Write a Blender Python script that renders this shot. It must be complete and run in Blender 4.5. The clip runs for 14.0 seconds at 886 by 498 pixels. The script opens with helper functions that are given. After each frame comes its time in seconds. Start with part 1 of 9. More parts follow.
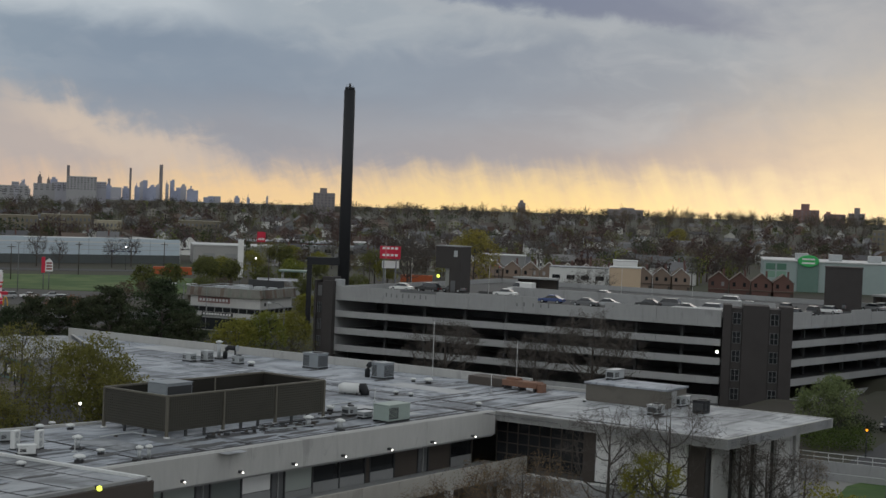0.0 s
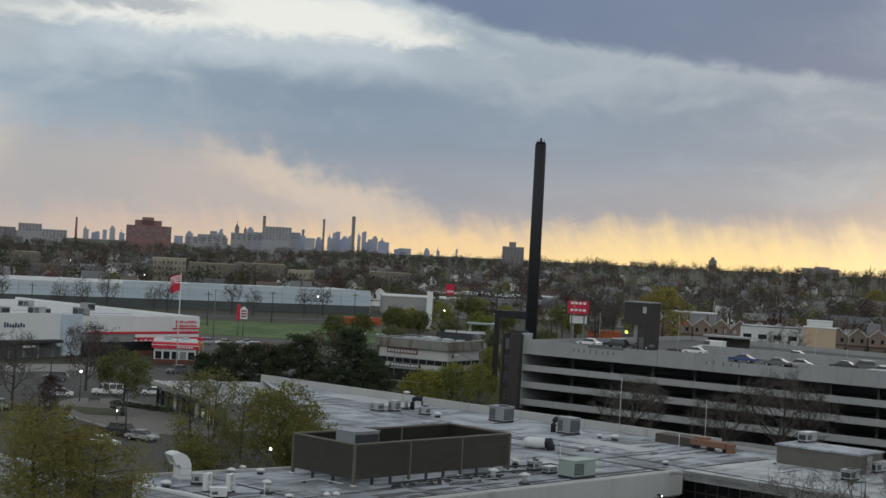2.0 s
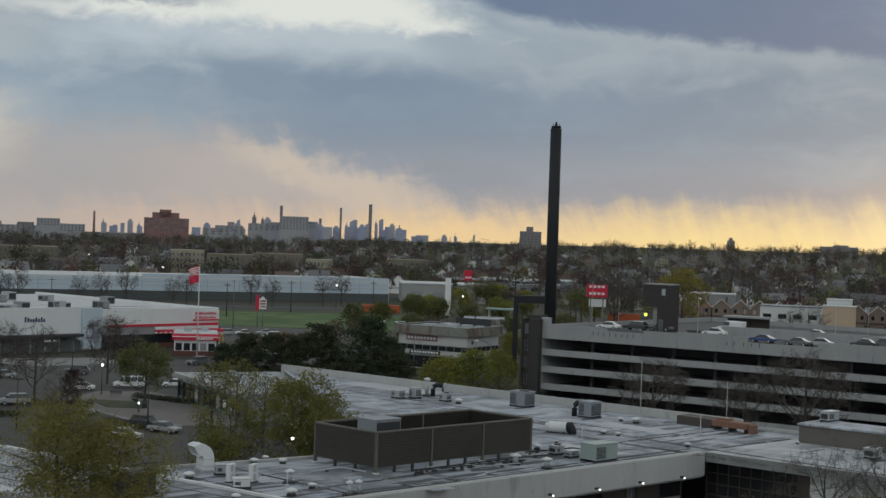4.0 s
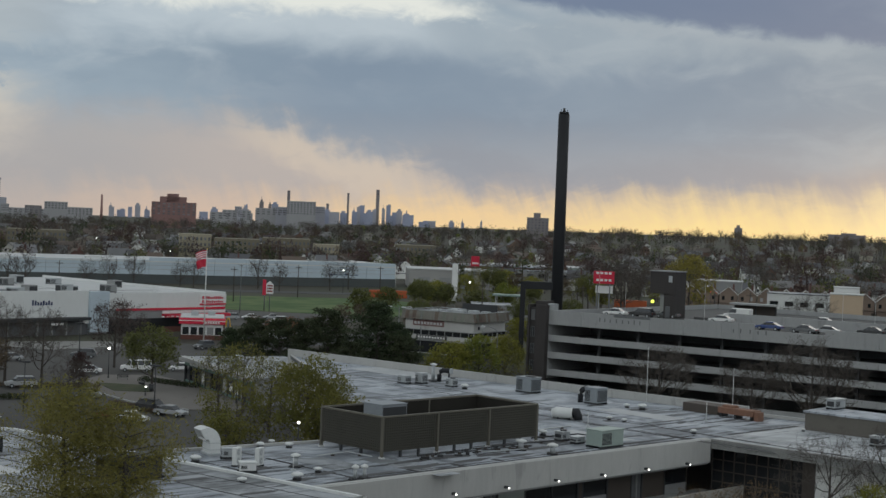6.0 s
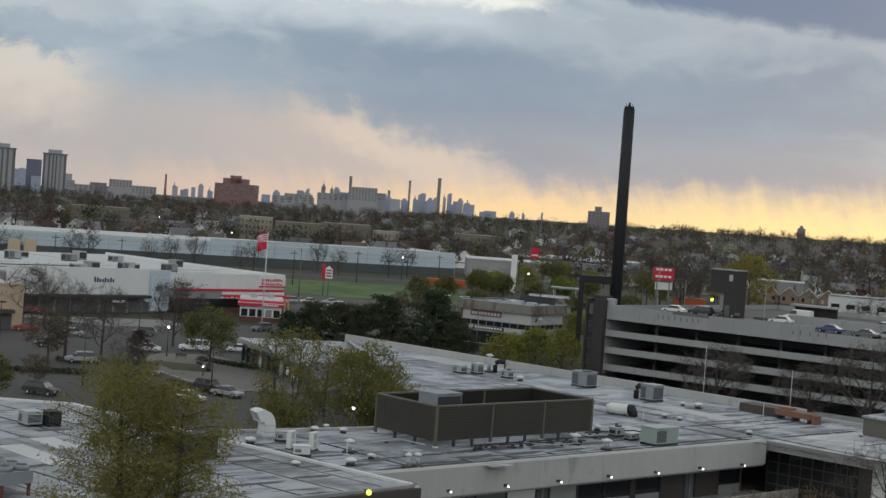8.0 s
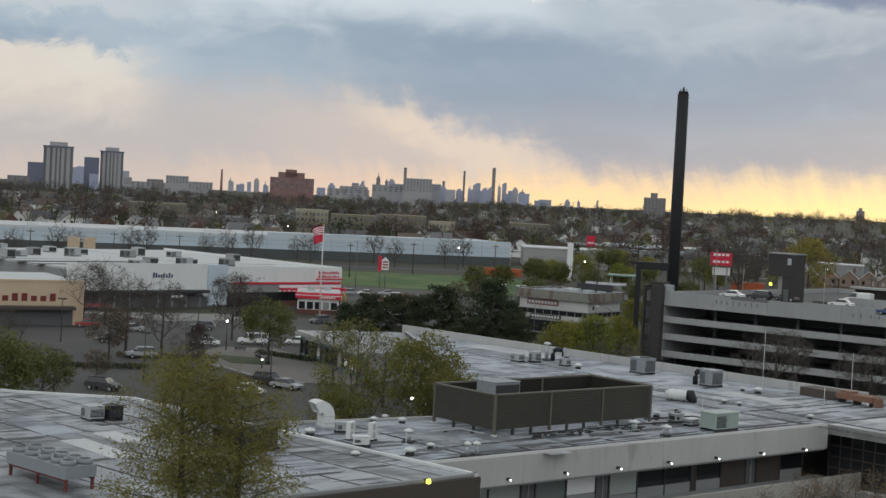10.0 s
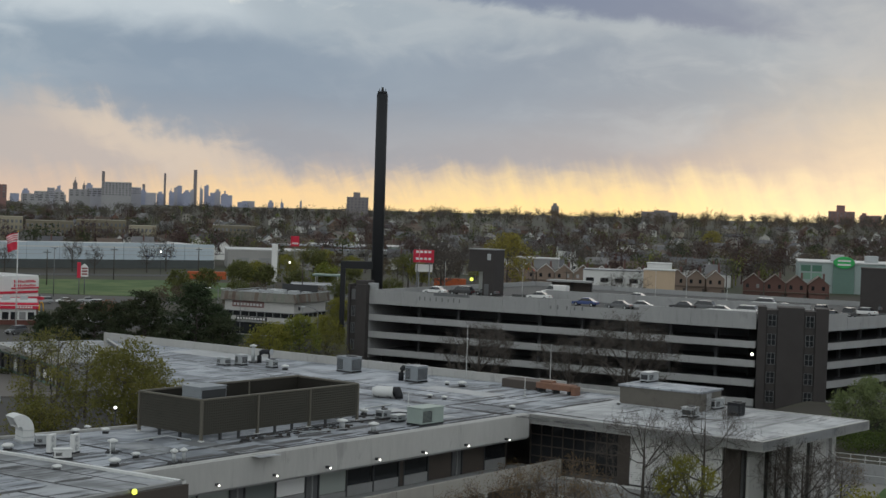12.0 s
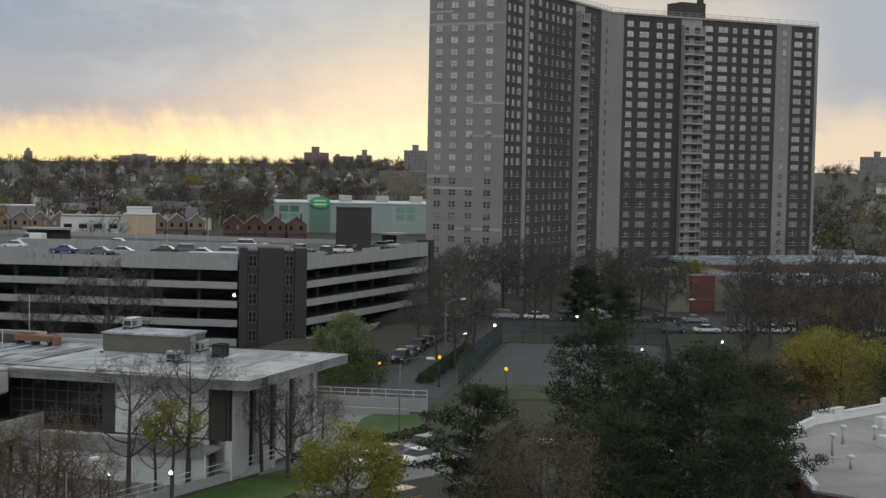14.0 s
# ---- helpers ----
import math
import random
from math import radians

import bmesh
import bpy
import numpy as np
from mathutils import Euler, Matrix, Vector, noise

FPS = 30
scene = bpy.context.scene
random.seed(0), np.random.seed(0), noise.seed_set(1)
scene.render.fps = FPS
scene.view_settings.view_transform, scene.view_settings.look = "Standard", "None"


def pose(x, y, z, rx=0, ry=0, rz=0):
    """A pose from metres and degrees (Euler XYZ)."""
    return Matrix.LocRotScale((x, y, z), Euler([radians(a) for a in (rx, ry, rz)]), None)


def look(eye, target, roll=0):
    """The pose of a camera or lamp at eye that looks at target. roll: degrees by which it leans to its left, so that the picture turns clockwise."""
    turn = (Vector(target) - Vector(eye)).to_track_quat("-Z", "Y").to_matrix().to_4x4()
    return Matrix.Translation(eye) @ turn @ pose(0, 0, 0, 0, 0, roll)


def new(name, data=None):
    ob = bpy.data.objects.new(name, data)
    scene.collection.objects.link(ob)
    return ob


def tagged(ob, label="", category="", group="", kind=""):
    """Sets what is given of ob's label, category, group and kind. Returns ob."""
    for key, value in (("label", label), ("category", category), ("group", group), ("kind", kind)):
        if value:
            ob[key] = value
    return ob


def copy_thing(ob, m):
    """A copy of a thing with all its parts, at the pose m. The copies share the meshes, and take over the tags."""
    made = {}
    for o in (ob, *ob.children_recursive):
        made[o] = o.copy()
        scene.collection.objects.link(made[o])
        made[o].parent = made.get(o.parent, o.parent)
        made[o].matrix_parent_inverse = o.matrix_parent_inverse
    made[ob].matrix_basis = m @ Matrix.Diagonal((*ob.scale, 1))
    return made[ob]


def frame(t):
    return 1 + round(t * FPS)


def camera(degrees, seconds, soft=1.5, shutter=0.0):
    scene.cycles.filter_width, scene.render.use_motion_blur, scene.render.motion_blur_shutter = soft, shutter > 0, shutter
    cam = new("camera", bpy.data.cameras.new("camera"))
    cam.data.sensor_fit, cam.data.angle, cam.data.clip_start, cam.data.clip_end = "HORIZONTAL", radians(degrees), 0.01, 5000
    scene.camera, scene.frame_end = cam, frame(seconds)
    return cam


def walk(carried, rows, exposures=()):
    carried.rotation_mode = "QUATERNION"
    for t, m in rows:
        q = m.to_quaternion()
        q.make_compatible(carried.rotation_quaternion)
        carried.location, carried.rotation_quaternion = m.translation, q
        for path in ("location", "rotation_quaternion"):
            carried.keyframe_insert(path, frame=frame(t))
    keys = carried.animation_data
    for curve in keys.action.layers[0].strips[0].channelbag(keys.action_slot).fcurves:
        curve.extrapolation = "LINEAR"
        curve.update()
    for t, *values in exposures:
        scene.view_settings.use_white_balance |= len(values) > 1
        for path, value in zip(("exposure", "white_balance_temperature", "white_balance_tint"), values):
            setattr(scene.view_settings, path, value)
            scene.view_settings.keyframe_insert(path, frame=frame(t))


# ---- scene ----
cam = camera(32.71, 14.0, soft=1.5)
EYE_H = 27.5


def heading(yaw, pitch, roll, dx=0.0, dy=0.0, dz=0.0):
    """The camera's pose from its compass turn, tilt and lean in degrees."""
    a, b = radians(yaw), radians(pitch)
    eye = Vector((dx, dy, EYE_H + dz))
    way = Vector((math.sin(a) * math.cos(b), math.cos(a) * math.cos(b), math.sin(b)))
    return look(eye, eye + way * 100, roll)


PATH = [
    (0, heading(3.752, -1.612, 2.247, 0.001, 0.021, 0.045)),
    (0.5, heading(1.309, -2.206, 1.299, 0.008, -0.056, -0.017)),
    (1, heading(-1.339, -1.377, 2.863, -0.015, -0.043, -0.005)),
    (1.5, heading(-3.050, -0.583, 3.185, -0.011, -0.036, -0.016)),
    (2, heading(-3.480, 0.108, 3.213, -0.013, -0.047, -0.017)),
    (2.5, heading(-3.768, 0.451, 2.658, -0.032, -0.044, -0.012)),
    (3, heading(-3.930, 0.205, 1.828, -0.028, -0.040, -0.001)),
    (5.5, heading(-4.459, -0.938, 2.427, -0.027, -0.025, 0.007)),
    (6, heading(-4.366, -0.993, 2.348, -0.023, -0.021, -0.025)),
    (6.5, heading(-4.015, -1.143, 2.307, -0.016, -0.004, 0.000)),
    (7, heading(-3.096, -1.416, 2.326, -0.026, -0.012, -0.024)),
    (7.5, heading(-4.097, -1.328, 3.074, -0.059, -0.005, -0.012)),
    (8, heading(-6.599, -1.517, 4.254, -0.093, 0.041, 0.026)),
    (8.2, heading(-7.298, -1.609, 4.149, -0.056, 0.028, 0.002)),
    (9.2, heading(-9.600, -1.950, 3.600, -0.030, 0.000, -0.020)),
    (10.3, heading(-8.029, -2.026, 3.069, -0.028, -0.013, -0.051)),
    (10.5, heading(-7.287, -1.924, 3.406, 0.020, 0.021, 0.012)),
    (11, heading(-5.194, -1.700, 2.750, 0.038, 0.038, 0.003)),
    (11.5, heading(-1.180, -1.537, 2.008, 0.086, 0.057, 0.014)),
    (12, heading(2.474, -1.520, 1.922, 0.063, 0.046, -0.011)),
    (12.5, heading(6.481, -1.921, 1.153, 0.107, -0.069, -0.019)),
    (13, heading(10.677, -2.280, 1.116, 0.053, 0.145, 0.028)),
    (13.5, heading(16.693, -2.332, 1.207, 0.004, -0.045, 0.018)),
    (14, heading(22.059, -3.172, 1.072, 0.042, 0.061, 0.053)),
]
EXPOSURE = [(0, -0.2, 6500, 10), (0.5, -0.05, 6450, 9), (1.0, -0.04, 6400, 9), (1.5, -0.06, 6380, 8), (2.0, -0.1, 6360, 8), (3, -0.28, 6320, 7), (5.5, -0.2, 6320, 7), (7, -0.14, 6320, 7), (7.6, -0.04, 6400, 8), (8.2, 0.05, 6500, 9), (10.3, 0.18, 6500, 9), (11, 0.08, 6500, 9), (12, -0.03, 6480, 8), (12.5, -0.15, 6500, 8), (13.0, -0.2, 6480, 8), (13.5, -0.02, 6450, 8), (14, 0.12, 6430, 8)]
walk(cam, PATH, EXPOSURE)

# ---- world, sun ----
SUN_AZ, SUN_EL = radians(17.0), radians(6.0)
world = bpy.data.worlds.new("evening_sky")
scene.world = world
world.use_nodes = True


class Net:
    """Short hand for building node trees."""

    def __init__(self, tree):
        self.tree = tree
        tree.nodes.clear()

    def node(self, kind, operation="", clamp=False, smooth=False, blend=""):
        n = self.tree.nodes.new(kind)
        if operation:
            n.operation, n.use_clamp = operation, clamp
        if smooth:
            n.interpolation_type = "SMOOTHSTEP"
        if blend:
            n.data_type, n.blend_type = "RGBA", blend
        return n

    def link(self, a, b):
        self.tree.links.new(a, b)

    def put(self, socket, value):
        if isinstance(value, bpy.types.NodeSocket):
            self.link(value, socket)
        elif isinstance(value, tuple) and len(value) == 3 and socket.type == "RGBA":
            socket.default_value = (*value, 1)
        else:
            socket.default_value = value

    def math(self, op, a, b=0.0, c=0.0, clamp=False):
        n = self.node("ShaderNodeMath", op, clamp)
        for s, v in zip(n.inputs, (a, b, c)):
            self.put(s, v)
        return n.outputs[0]

    def step(self, x, lo, hi):
        """0 below lo, 1 above hi, smooth between; hi may be under lo."""
        n = self.node("ShaderNodeMapRange", smooth=True)
        flip = hi < lo
        for s, v in zip(n.inputs, (x, min(lo, hi), max(lo, hi), 1.0 if flip else 0.0, 0.0 if flip else 1.0)):
            self.put(s, v)
        return n.outputs[0]

    def mix(self, f, a, b, blend="MIX"):
        n = self.node("ShaderNodeMix", blend=blend)
        self.put(n.inputs[0], f), self.put(n.inputs[6], a), self.put(n.inputs[7], b)
        return n.outputs[2]

    def vec(self, x, y, z):
        n = self.node("ShaderNodeCombineXYZ")
        for s, v in zip(n.inputs, (x, y, z)):
            self.put(s, v)
        return n.outputs[0]

    def noise(self, v, scale, detail=4.0, rough=0.55, warp=0.0):
        n = self.node("ShaderNodeTexNoise")
        self.put(n.inputs["Vector"], v)
        n.inputs["Scale"].default_value, n.inputs["Detail"].default_value = scale, detail
        n.inputs["Roughness"].default_value, n.inputs["Distortion"].default_value = rough, warp
        return n.outputs["Fac"]


def build_sky():
    g = Net(world.node_tree)
    out, back = g.node("ShaderNodeOutputWorld"), g.node("ShaderNodeBackground")
    place = g.node("ShaderNodeTexCoord").outputs["Generated"]
    sep = g.node("ShaderNodeSeparateXYZ")
    g.link(place, sep.inputs[0])
    x, y, z = sep.outputs
    el = g.math("MULTIPLY", g.math("ARCSINE", z), 57.2958)
    az = g.math("MULTIPLY", g.math("ARCTAN2", x, y), 57.2958)
    # cloud fields: long and flat high up, drawn out downwards near the skyline
    flat = g.vec(g.math("MULTIPLY", az, 0.10), g.math("MULTIPLY", el, 0.26), 0.0)
    big = g.noise(flat, 1.0, 5, 0.5, 0.4)
    fine = g.noise(g.vec(g.math("MULTIPLY", az, 0.35), g.math("MULTIPLY", el, 0.75), 3.0), 1.0, 6, 0.55, 0.5)
    rain = g.noise(g.vec(g.math("ADD", g.math("MULTIPLY", az, 0.75), g.math("MULTIPLY", el, 0.18)), g.math("MULTIPLY", el, 0.16), 7.0), 1.0, 3, 0.5, 0.2)
    wob = g.math("SUBTRACT", big, 0.5)
    wobf = g.math("SUBTRACT", fine, 0.5)
    e = g.math("ADD", el, g.math("ADD", g.math("MULTIPLY", wob, 2.6), g.math("MULTIPLY", wobf, 1.6)))
    a = g.math("ADD", az, g.math("ADD", g.math("MULTIPLY", wob, 9.0), g.math("MULTIPLY", wobf, 5.0)))
    streak = g.math("SUBTRACT", rain, 0.5)

    # finer fields: billowed cloud edges, and two sets of slanting rain shafts
    puff = g.math("SUBTRACT", g.noise(g.vec(g.math("MULTIPLY", az, 0.62), g.math("MULTIPLY", el, 1.05), 11.0), 1.0, 7, 0.6, 0.7), 0.5)
    lean = g.math("ADD", az, g.math("MULTIPLY", el, 0.35))
    shaft = g.math("SUBTRACT", g.noise(g.vec(g.math("MULTIPLY", lean, 1.25), g.math("MULTIPLY", el, 0.22), 15.0), 1.0, 3, 0.55, 0.3), 0.5)
    comb = g.math("SUBTRACT", g.noise(g.vec(g.math("MULTIPLY", lean, 3.6), g.math("MULTIPLY", el, 0.30), 19.0), 1.0, 2, 0.5, 0.2), 0.5)

    # the cloud deck, steel blue, with soft lighter and darker rolls
    deck = g.mix(g.step(big, 0.36, 0.64), (0.272, 0.342, 0.425), (0.352, 0.425, 0.50))
    deck = g.mix(g.math("MULTIPLY", g.step(fine, 0.42, 0.70), 0.42), deck, (0.47, 0.52, 0.57))
    # darker blue belly in the middle
    belly = g.math("MULTIPLY", g.math("MULTIPLY", g.step(a, -16.0, -8.0), g.step(a, 13.0, 4.0)), g.math("MULTIPLY", g.step(e, 2.2, 3.8), g.step(e, 7.2, 5.4)))
    deck = g.mix(g.math("MULTIPLY", belly, 0.62), deck, (0.205, 0.272, 0.372))
    # lighter torn streak under the slate cloud
    torn = g.math("MULTIPLY", g.math("MULTIPLY", g.step(e, 5.6, 6.8), g.step(e, 8.3, 7.4)), g.math("MULTIPLY", g.step(a, -6.0, -1.0), g.step(a, 13.0, 7.0)))
    deck = g.mix(g.math("MULTIPLY", torn, 0.4), deck, (0.415, 0.465, 0.515))
    # mauve grey towards the skyline
    low = g.math("MULTIPLY", g.step(e, 4.6, 1.8), 0.75)
    deck = g.mix(low, deck, (0.318, 0.332, 0.385))
    # pale grey-beige left part with a cream cloud in it
    pale = g.math("MULTIPLY", g.step(a, -8.0, -14.0), g.step(e, 4.4, 3.0))
    deck = g.mix(g.math("MULTIPLY", pale, 0.7), deck, (0.46, 0.435, 0.43))
    crisp = g.math("ADD", el, g.math("ADD", g.math("MULTIPLY", puff, 2.4), g.math("MULTIPLY", streak, 0.5)))
    cream = g.math("MULTIPLY", g.step(a, -17.6, -21.6), g.math("MULTIPLY", g.step(crisp, 1.2, 3.6), g.step(crisp, 5.1, 4.5)))
    deck = g.mix(g.math("MULTIPLY", cream, 0.7), deck, (0.76, 0.68, 0.58))
    lift = g.math("MULTIPLY", g.step(a, -17.0, -21.5), g.step(crisp, 5.6, 6.3))
    deck = g.mix(g.math("MULTIPLY", lift, 0.5), deck, (0.58, 0.60, 0.60))
    # haze and the bright gap in the clouds above
    glade = g.math("MULTIPLY", g.step(e, 5.4, 7.3), g.math("MULTIPLY", g.step(a, -22.0, -15.0), g.step(a, -2.5, -7.0)))
    deck = g.mix(g.math("MULTIPLY", glade, 0.75), deck, (0.60, 0.655, 0.70))
    rim = g.math("ADD", el, g.math("MULTIPLY", puff, 1.5))
    gap = g.math("MULTIPLY", g.step(rim, 7.4, 8.1), g.math("MULTIPLY", g.step(a, -25.0, -16.0), g.step(g.math("ADD", a, g.math("MULTIPLY", el, 3.4)), 25.6, 22.6)))
    deck = g.mix(g.math("MULTIPLY", gap, 0.92), deck, (0.90, 0.89, 0.82))
    fleck = g.math("MULTIPLY", g.math("MULTIPLY", g.step(rim, 8.0, 8.45), g.step(rim, 9.0, 8.6)), g.math("MULTIPLY", g.step(az, -21.0, -17.0), g.step(az, -11.5, -14.5)))
    deck = g.mix(g.math("MULTIPLY", fleck, 0.8), deck, (0.40, 0.43, 0.48))
    # slate cloud beside it, its underside rising to the left
    foot = g.math("ADD", 8.05, g.math("MAXIMUM", g.math("MULTIPLY", g.math("ADD", az, 0.5), -0.27), g.math("MULTIPLY", g.math("ADD", az, 0.5), -0.10)))
    over = g.math("SUBTRACT", g.math("ADD", el, g.math("MULTIPLY", puff, 0.9)), foot)
    slate = g.math("MULTIPLY", g.step(over, -0.10, 0.45), g.math("MULTIPLY", g.step(az, -8.0, -5.0), g.step(a, 19.0, 10.0)))
    deck = g.mix(g.math("MULTIPLY", slate, 0.88), deck, (0.145, 0.198, 0.318))
    edge = g.math("MULTIPLY", g.math("MULTIPLY", g.step(over, -0.55, -0.12), g.step(over, 0.12, -0.05)), g.math("MULTIPLY", g.step(a, -6.0, -2.5), g.step(a, 9.0, 3.0)))
    deck = g.mix(g.math("MULTIPLY", edge, 0.2), deck, (0.56, 0.58, 0.60))
    # the light grey part beyond to the right
    deck = g.mix(g.math("MULTIPLY", g.step(a, 12.0, 24.0), 0.6), deck, (0.40, 0.395, 0.415))
    # the lit edge of the rain: falls from the left, runs level, and climbs again to the right
    left_brow = g.math("MINIMUM", 4.0, g.math("ADD", 1.30, g.math("MAXIMUM", 0.0, g.math("MULTIPLY", g.math("ADD", az, 3.2), -0.285))))
    right_brow = g.math("ADD", 1.30, g.math("MULTIPLY", g.math("MAXIMUM", 0.0, g.math("SUBTRACT", az, 8.5)), 0.33))
    brow = g.math("MAXIMUM", left_brow, g.math("MINIMUM", right_brow, 6.2))
    h = g.math("ADD", el, g.math("ADD", g.math("MULTIPLY", shaft, 0.9), g.math("ADD", g.math("MULTIPLY", comb, 0.08), g.math("ADD", g.math("MULTIPLY", puff, 1.5), g.math("MULTIPLY", wob, 2.4)))))
    under = g.math("SUBTRACT", brow, h)
    far_left = g.step(az, -18.5, -11.0)
    spread = g.math("ADD", 1.0, g.math("MULTIPLY", g.step(az, 6.0, 15.0), 2.6))
    veil = g.math("MULTIPLY", g.step(g.math("DIVIDE", under, spread), -0.75, 1.25), g.math("ADD", 0.25, g.math("MULTIPLY", far_left, 0.62)))
    warm = g.mix(g.step(az, -9.0, 3.0), (0.545, 0.475, 0.445), (0.585, 0.485, 0.425))
    warm = g.mix(g.step(az, 9.0, 19.0), warm, (0.90, 0.73, 0.52))
    warm = g.mix(g.math("MULTIPLY", g.step(fine, 0.45, 0.75), 0.35), warm, (0.43, 0.395, 0.41))
    deck = g.mix(veil, deck, warm)
    # a rosy rim where the light catches the edge
    lit = g.math("MULTIPLY", g.math("MULTIPLY", g.step(under, -0.5, 0.40), g.step(under, 1.7, 0.5)), g.math("MULTIPLY", g.step(az, -14.0, -10.0), g.step(az, -2.0, -7.0)))
    deck = g.mix(g.math("MULTIPLY", lit, 0.6), deck, (0.78, 0.635, 0.50))
    # the bright band along the skyline, combed by the rain
    tall = g.math("ADD", 1.0, g.math("MULTIPLY", g.step(az, -6.0, 12.0), 0.45))
    band = g.step(g.math("DIVIDE", g.math("ADD", el, g.math("ADD", g.math("MULTIPLY", shaft, 1.35), g.math("ADD", g.math("MULTIPLY", comb, 0.10), g.math("MULTIPLY", puff, 1.2)))), tall), 1.55, 0.0)
    side = g.step(az, -13.5, -4.0)
    glow = g.mix(side, (0.70, 0.53, 0.42), (0.97, 0.69, 0.37))
    glow = g.mix(g.step(az, -4.0, 6.0), glow, (1.05, 0.80, 0.37))
    glow = g.mix(g.step(az, 7.0, 18.0), glow, (1.05, 0.90, 0.53))
    deck = g.mix(g.math("MULTIPLY", band, g.math("ADD", 0.35, g.math("MULTIPLY", g.step(az, -21.0, -14.5), 0.58))), deck, glow)
    # off to the right the band closes
    deck = g.mix(g.step(az, 33.0, 37.0), deck, (0.37, 0.40, 0.455))
    ember = g.math("MULTIPLY", g.math("MULTIPLY", g.step(a, 34.0, 36.5), g.step(a, 42.0, 38.0)), g.step(e, 3.2, 1.2))
    deck = g.mix(g.math("MULTIPLY", ember, 0.85), deck, (0.82, 0.66, 0.47))
    # the rest of the sky: a light overcast overhead and towards the east
    high = g.math("MAXIMUM", g.step(el, 14.0, 42.0), g.step(g.math("ABSOLUTE", az), 65.0, 120.0))
    deck = g.mix(high, deck, (0.535, 0.568, 0.585))
    east = g.math("MULTIPLY", g.step(g.math("ABSOLUTE", az), 80.0, 130.0), g.step(el, 62.0, 25.0))
    deck = g.mix(east, deck, (0.95, 0.985, 1.0))
    east_low = g.math("MULTIPLY", g.step(g.math("ABSOLUTE", az), 80.0, 130.0), g.step(el, 10.0, 1.0))
    deck = g.mix(g.math("MULTIPLY", east_low, 0.85), deck, (0.25, 0.26, 0.28))
    sky = g.node("ShaderNodeTexSky")
    sky.sky_type, sky.sun_disc, sky.sun_elevation, sky.sun_rotation = "NISHITA", False, SUN_EL, SUN_AZ
    total = g.mix(0.003, deck, sky.outputs[0], "ADD")
    g.link(total, back.inputs["Color"])
    back.inputs["Strength"].default_value = 1.0
    g.link(back.outputs[0], out.inputs["Surface"])


build_sky()
sun = new("sun", bpy.data.lights.new("sun", "SUN"))
sun.data.energy, sun.data.angle, sun.data.color = 0.5, radians(40), (1.0, 0.92, 0.82)
sun.matrix_world = look((math.sin(SUN_AZ) * 900, math.cos(SUN_AZ) * 900, 900 * math.tan(radians(12))), (0, 0, 0))
scene.view_settings.exposure = 0.0

# ---- materials ----
def material(name, color, rough=0.8, vary=0.25, scale=1.0, bump=0.0, metal=0.0, second=None, stain=0.0, island=0.0, spec=0.4, stretch=(1, 1, 1)):
    """A plain surface with grain and larger stains. color and second mix over a coarse pattern; vary darkens and lightens."""
    m = bpy.data.materials.new(name)
    m.use_nodes = True
    g = Net(m.node_tree)
    out, bsdf = g.node("ShaderNodeOutputMaterial"), g.node("ShaderNodeBsdfPrincipled")
    place = g.node("ShaderNodeTexCoord").outputs["Object"]
    if stretch != (1, 1, 1):
        mp = g.node("ShaderNodeMapping")
        g.link(place, mp.inputs["Vector"])
        mp.inputs["Scale"].default_value = stretch
        place = mp.outputs[0]
    coarse = g.noise(place, 0.22 * scale, 5, 0.6, 0.3)
    grain = g.noise(place, 2.6 * scale, 5, 0.65)
    base = color if second is None else g.mix(g.step(coarse, 0.40, 0.62), color, second)
    f = g.math("ADD", g.math("MULTIPLY", g.math("SUBTRACT", grain, 0.5), 1.2 * vary), g.math("MULTIPLY", g.math("SUBTRACT", coarse, 0.5), 1.6 * vary))
    if island:
        r = g.node("ShaderNodeObjectInfo").outputs["Random"]
        f = g.math("ADD", f, g.math("MULTIPLY", g.math("SUBTRACT", r, 0.5), island))
    bright = g.node("ShaderNodeHueSaturation")
    g.put(bright.inputs["Color"], base)
    g.link(g.math("ADD", 1.0, f), bright.inputs["Value"])
    col = bright.outputs[0]
    if stain:
        s = g.noise(place, 0.6 * scale, 6, 0.7, 0.8)
        col = g.mix(g.math("MULTIPLY", g.step(s, 0.56, 0.70), stain), col, tuple(c * 0.45 for c in color))
    g.link(col, bsdf.inputs["Base Color"])
    bsdf.inputs["Metallic"].default_value = metal
    bsdf.inputs["Specular IOR Level"].default_value = spec
    g.link(g.math("ADD", rough, g.math("MULTIPLY", g.math("SUBTRACT", grain, 0.5), 0.25), clamp=True), bsdf.inputs["Roughness"])
    if bump:
        b = g.node("ShaderNodeBump")
        b.inputs["Strength"].default_value, b.inputs["Distance"].default_value = 0.6, bump
        g.link(grain, b.inputs["Height"])
        g.link(b.outputs[0], bsdf.inputs["Normal"])
    g.link(bsdf.outputs[0], out.inputs["Surface"])
    return m


def glowing(name, color, strength):
    m = bpy.data.materials.new(name)
    m.use_nodes = True
    g = Net(m.node_tree)
    out, em = g.node("ShaderNodeOutputMaterial"), g.node("ShaderNodeEmission")
    em.inputs["Color"].default_value, em.inputs["Strength"].default_value = (*color, 1), strength
    g.link(em.outputs[0], out.inputs["Surface"])
    return m


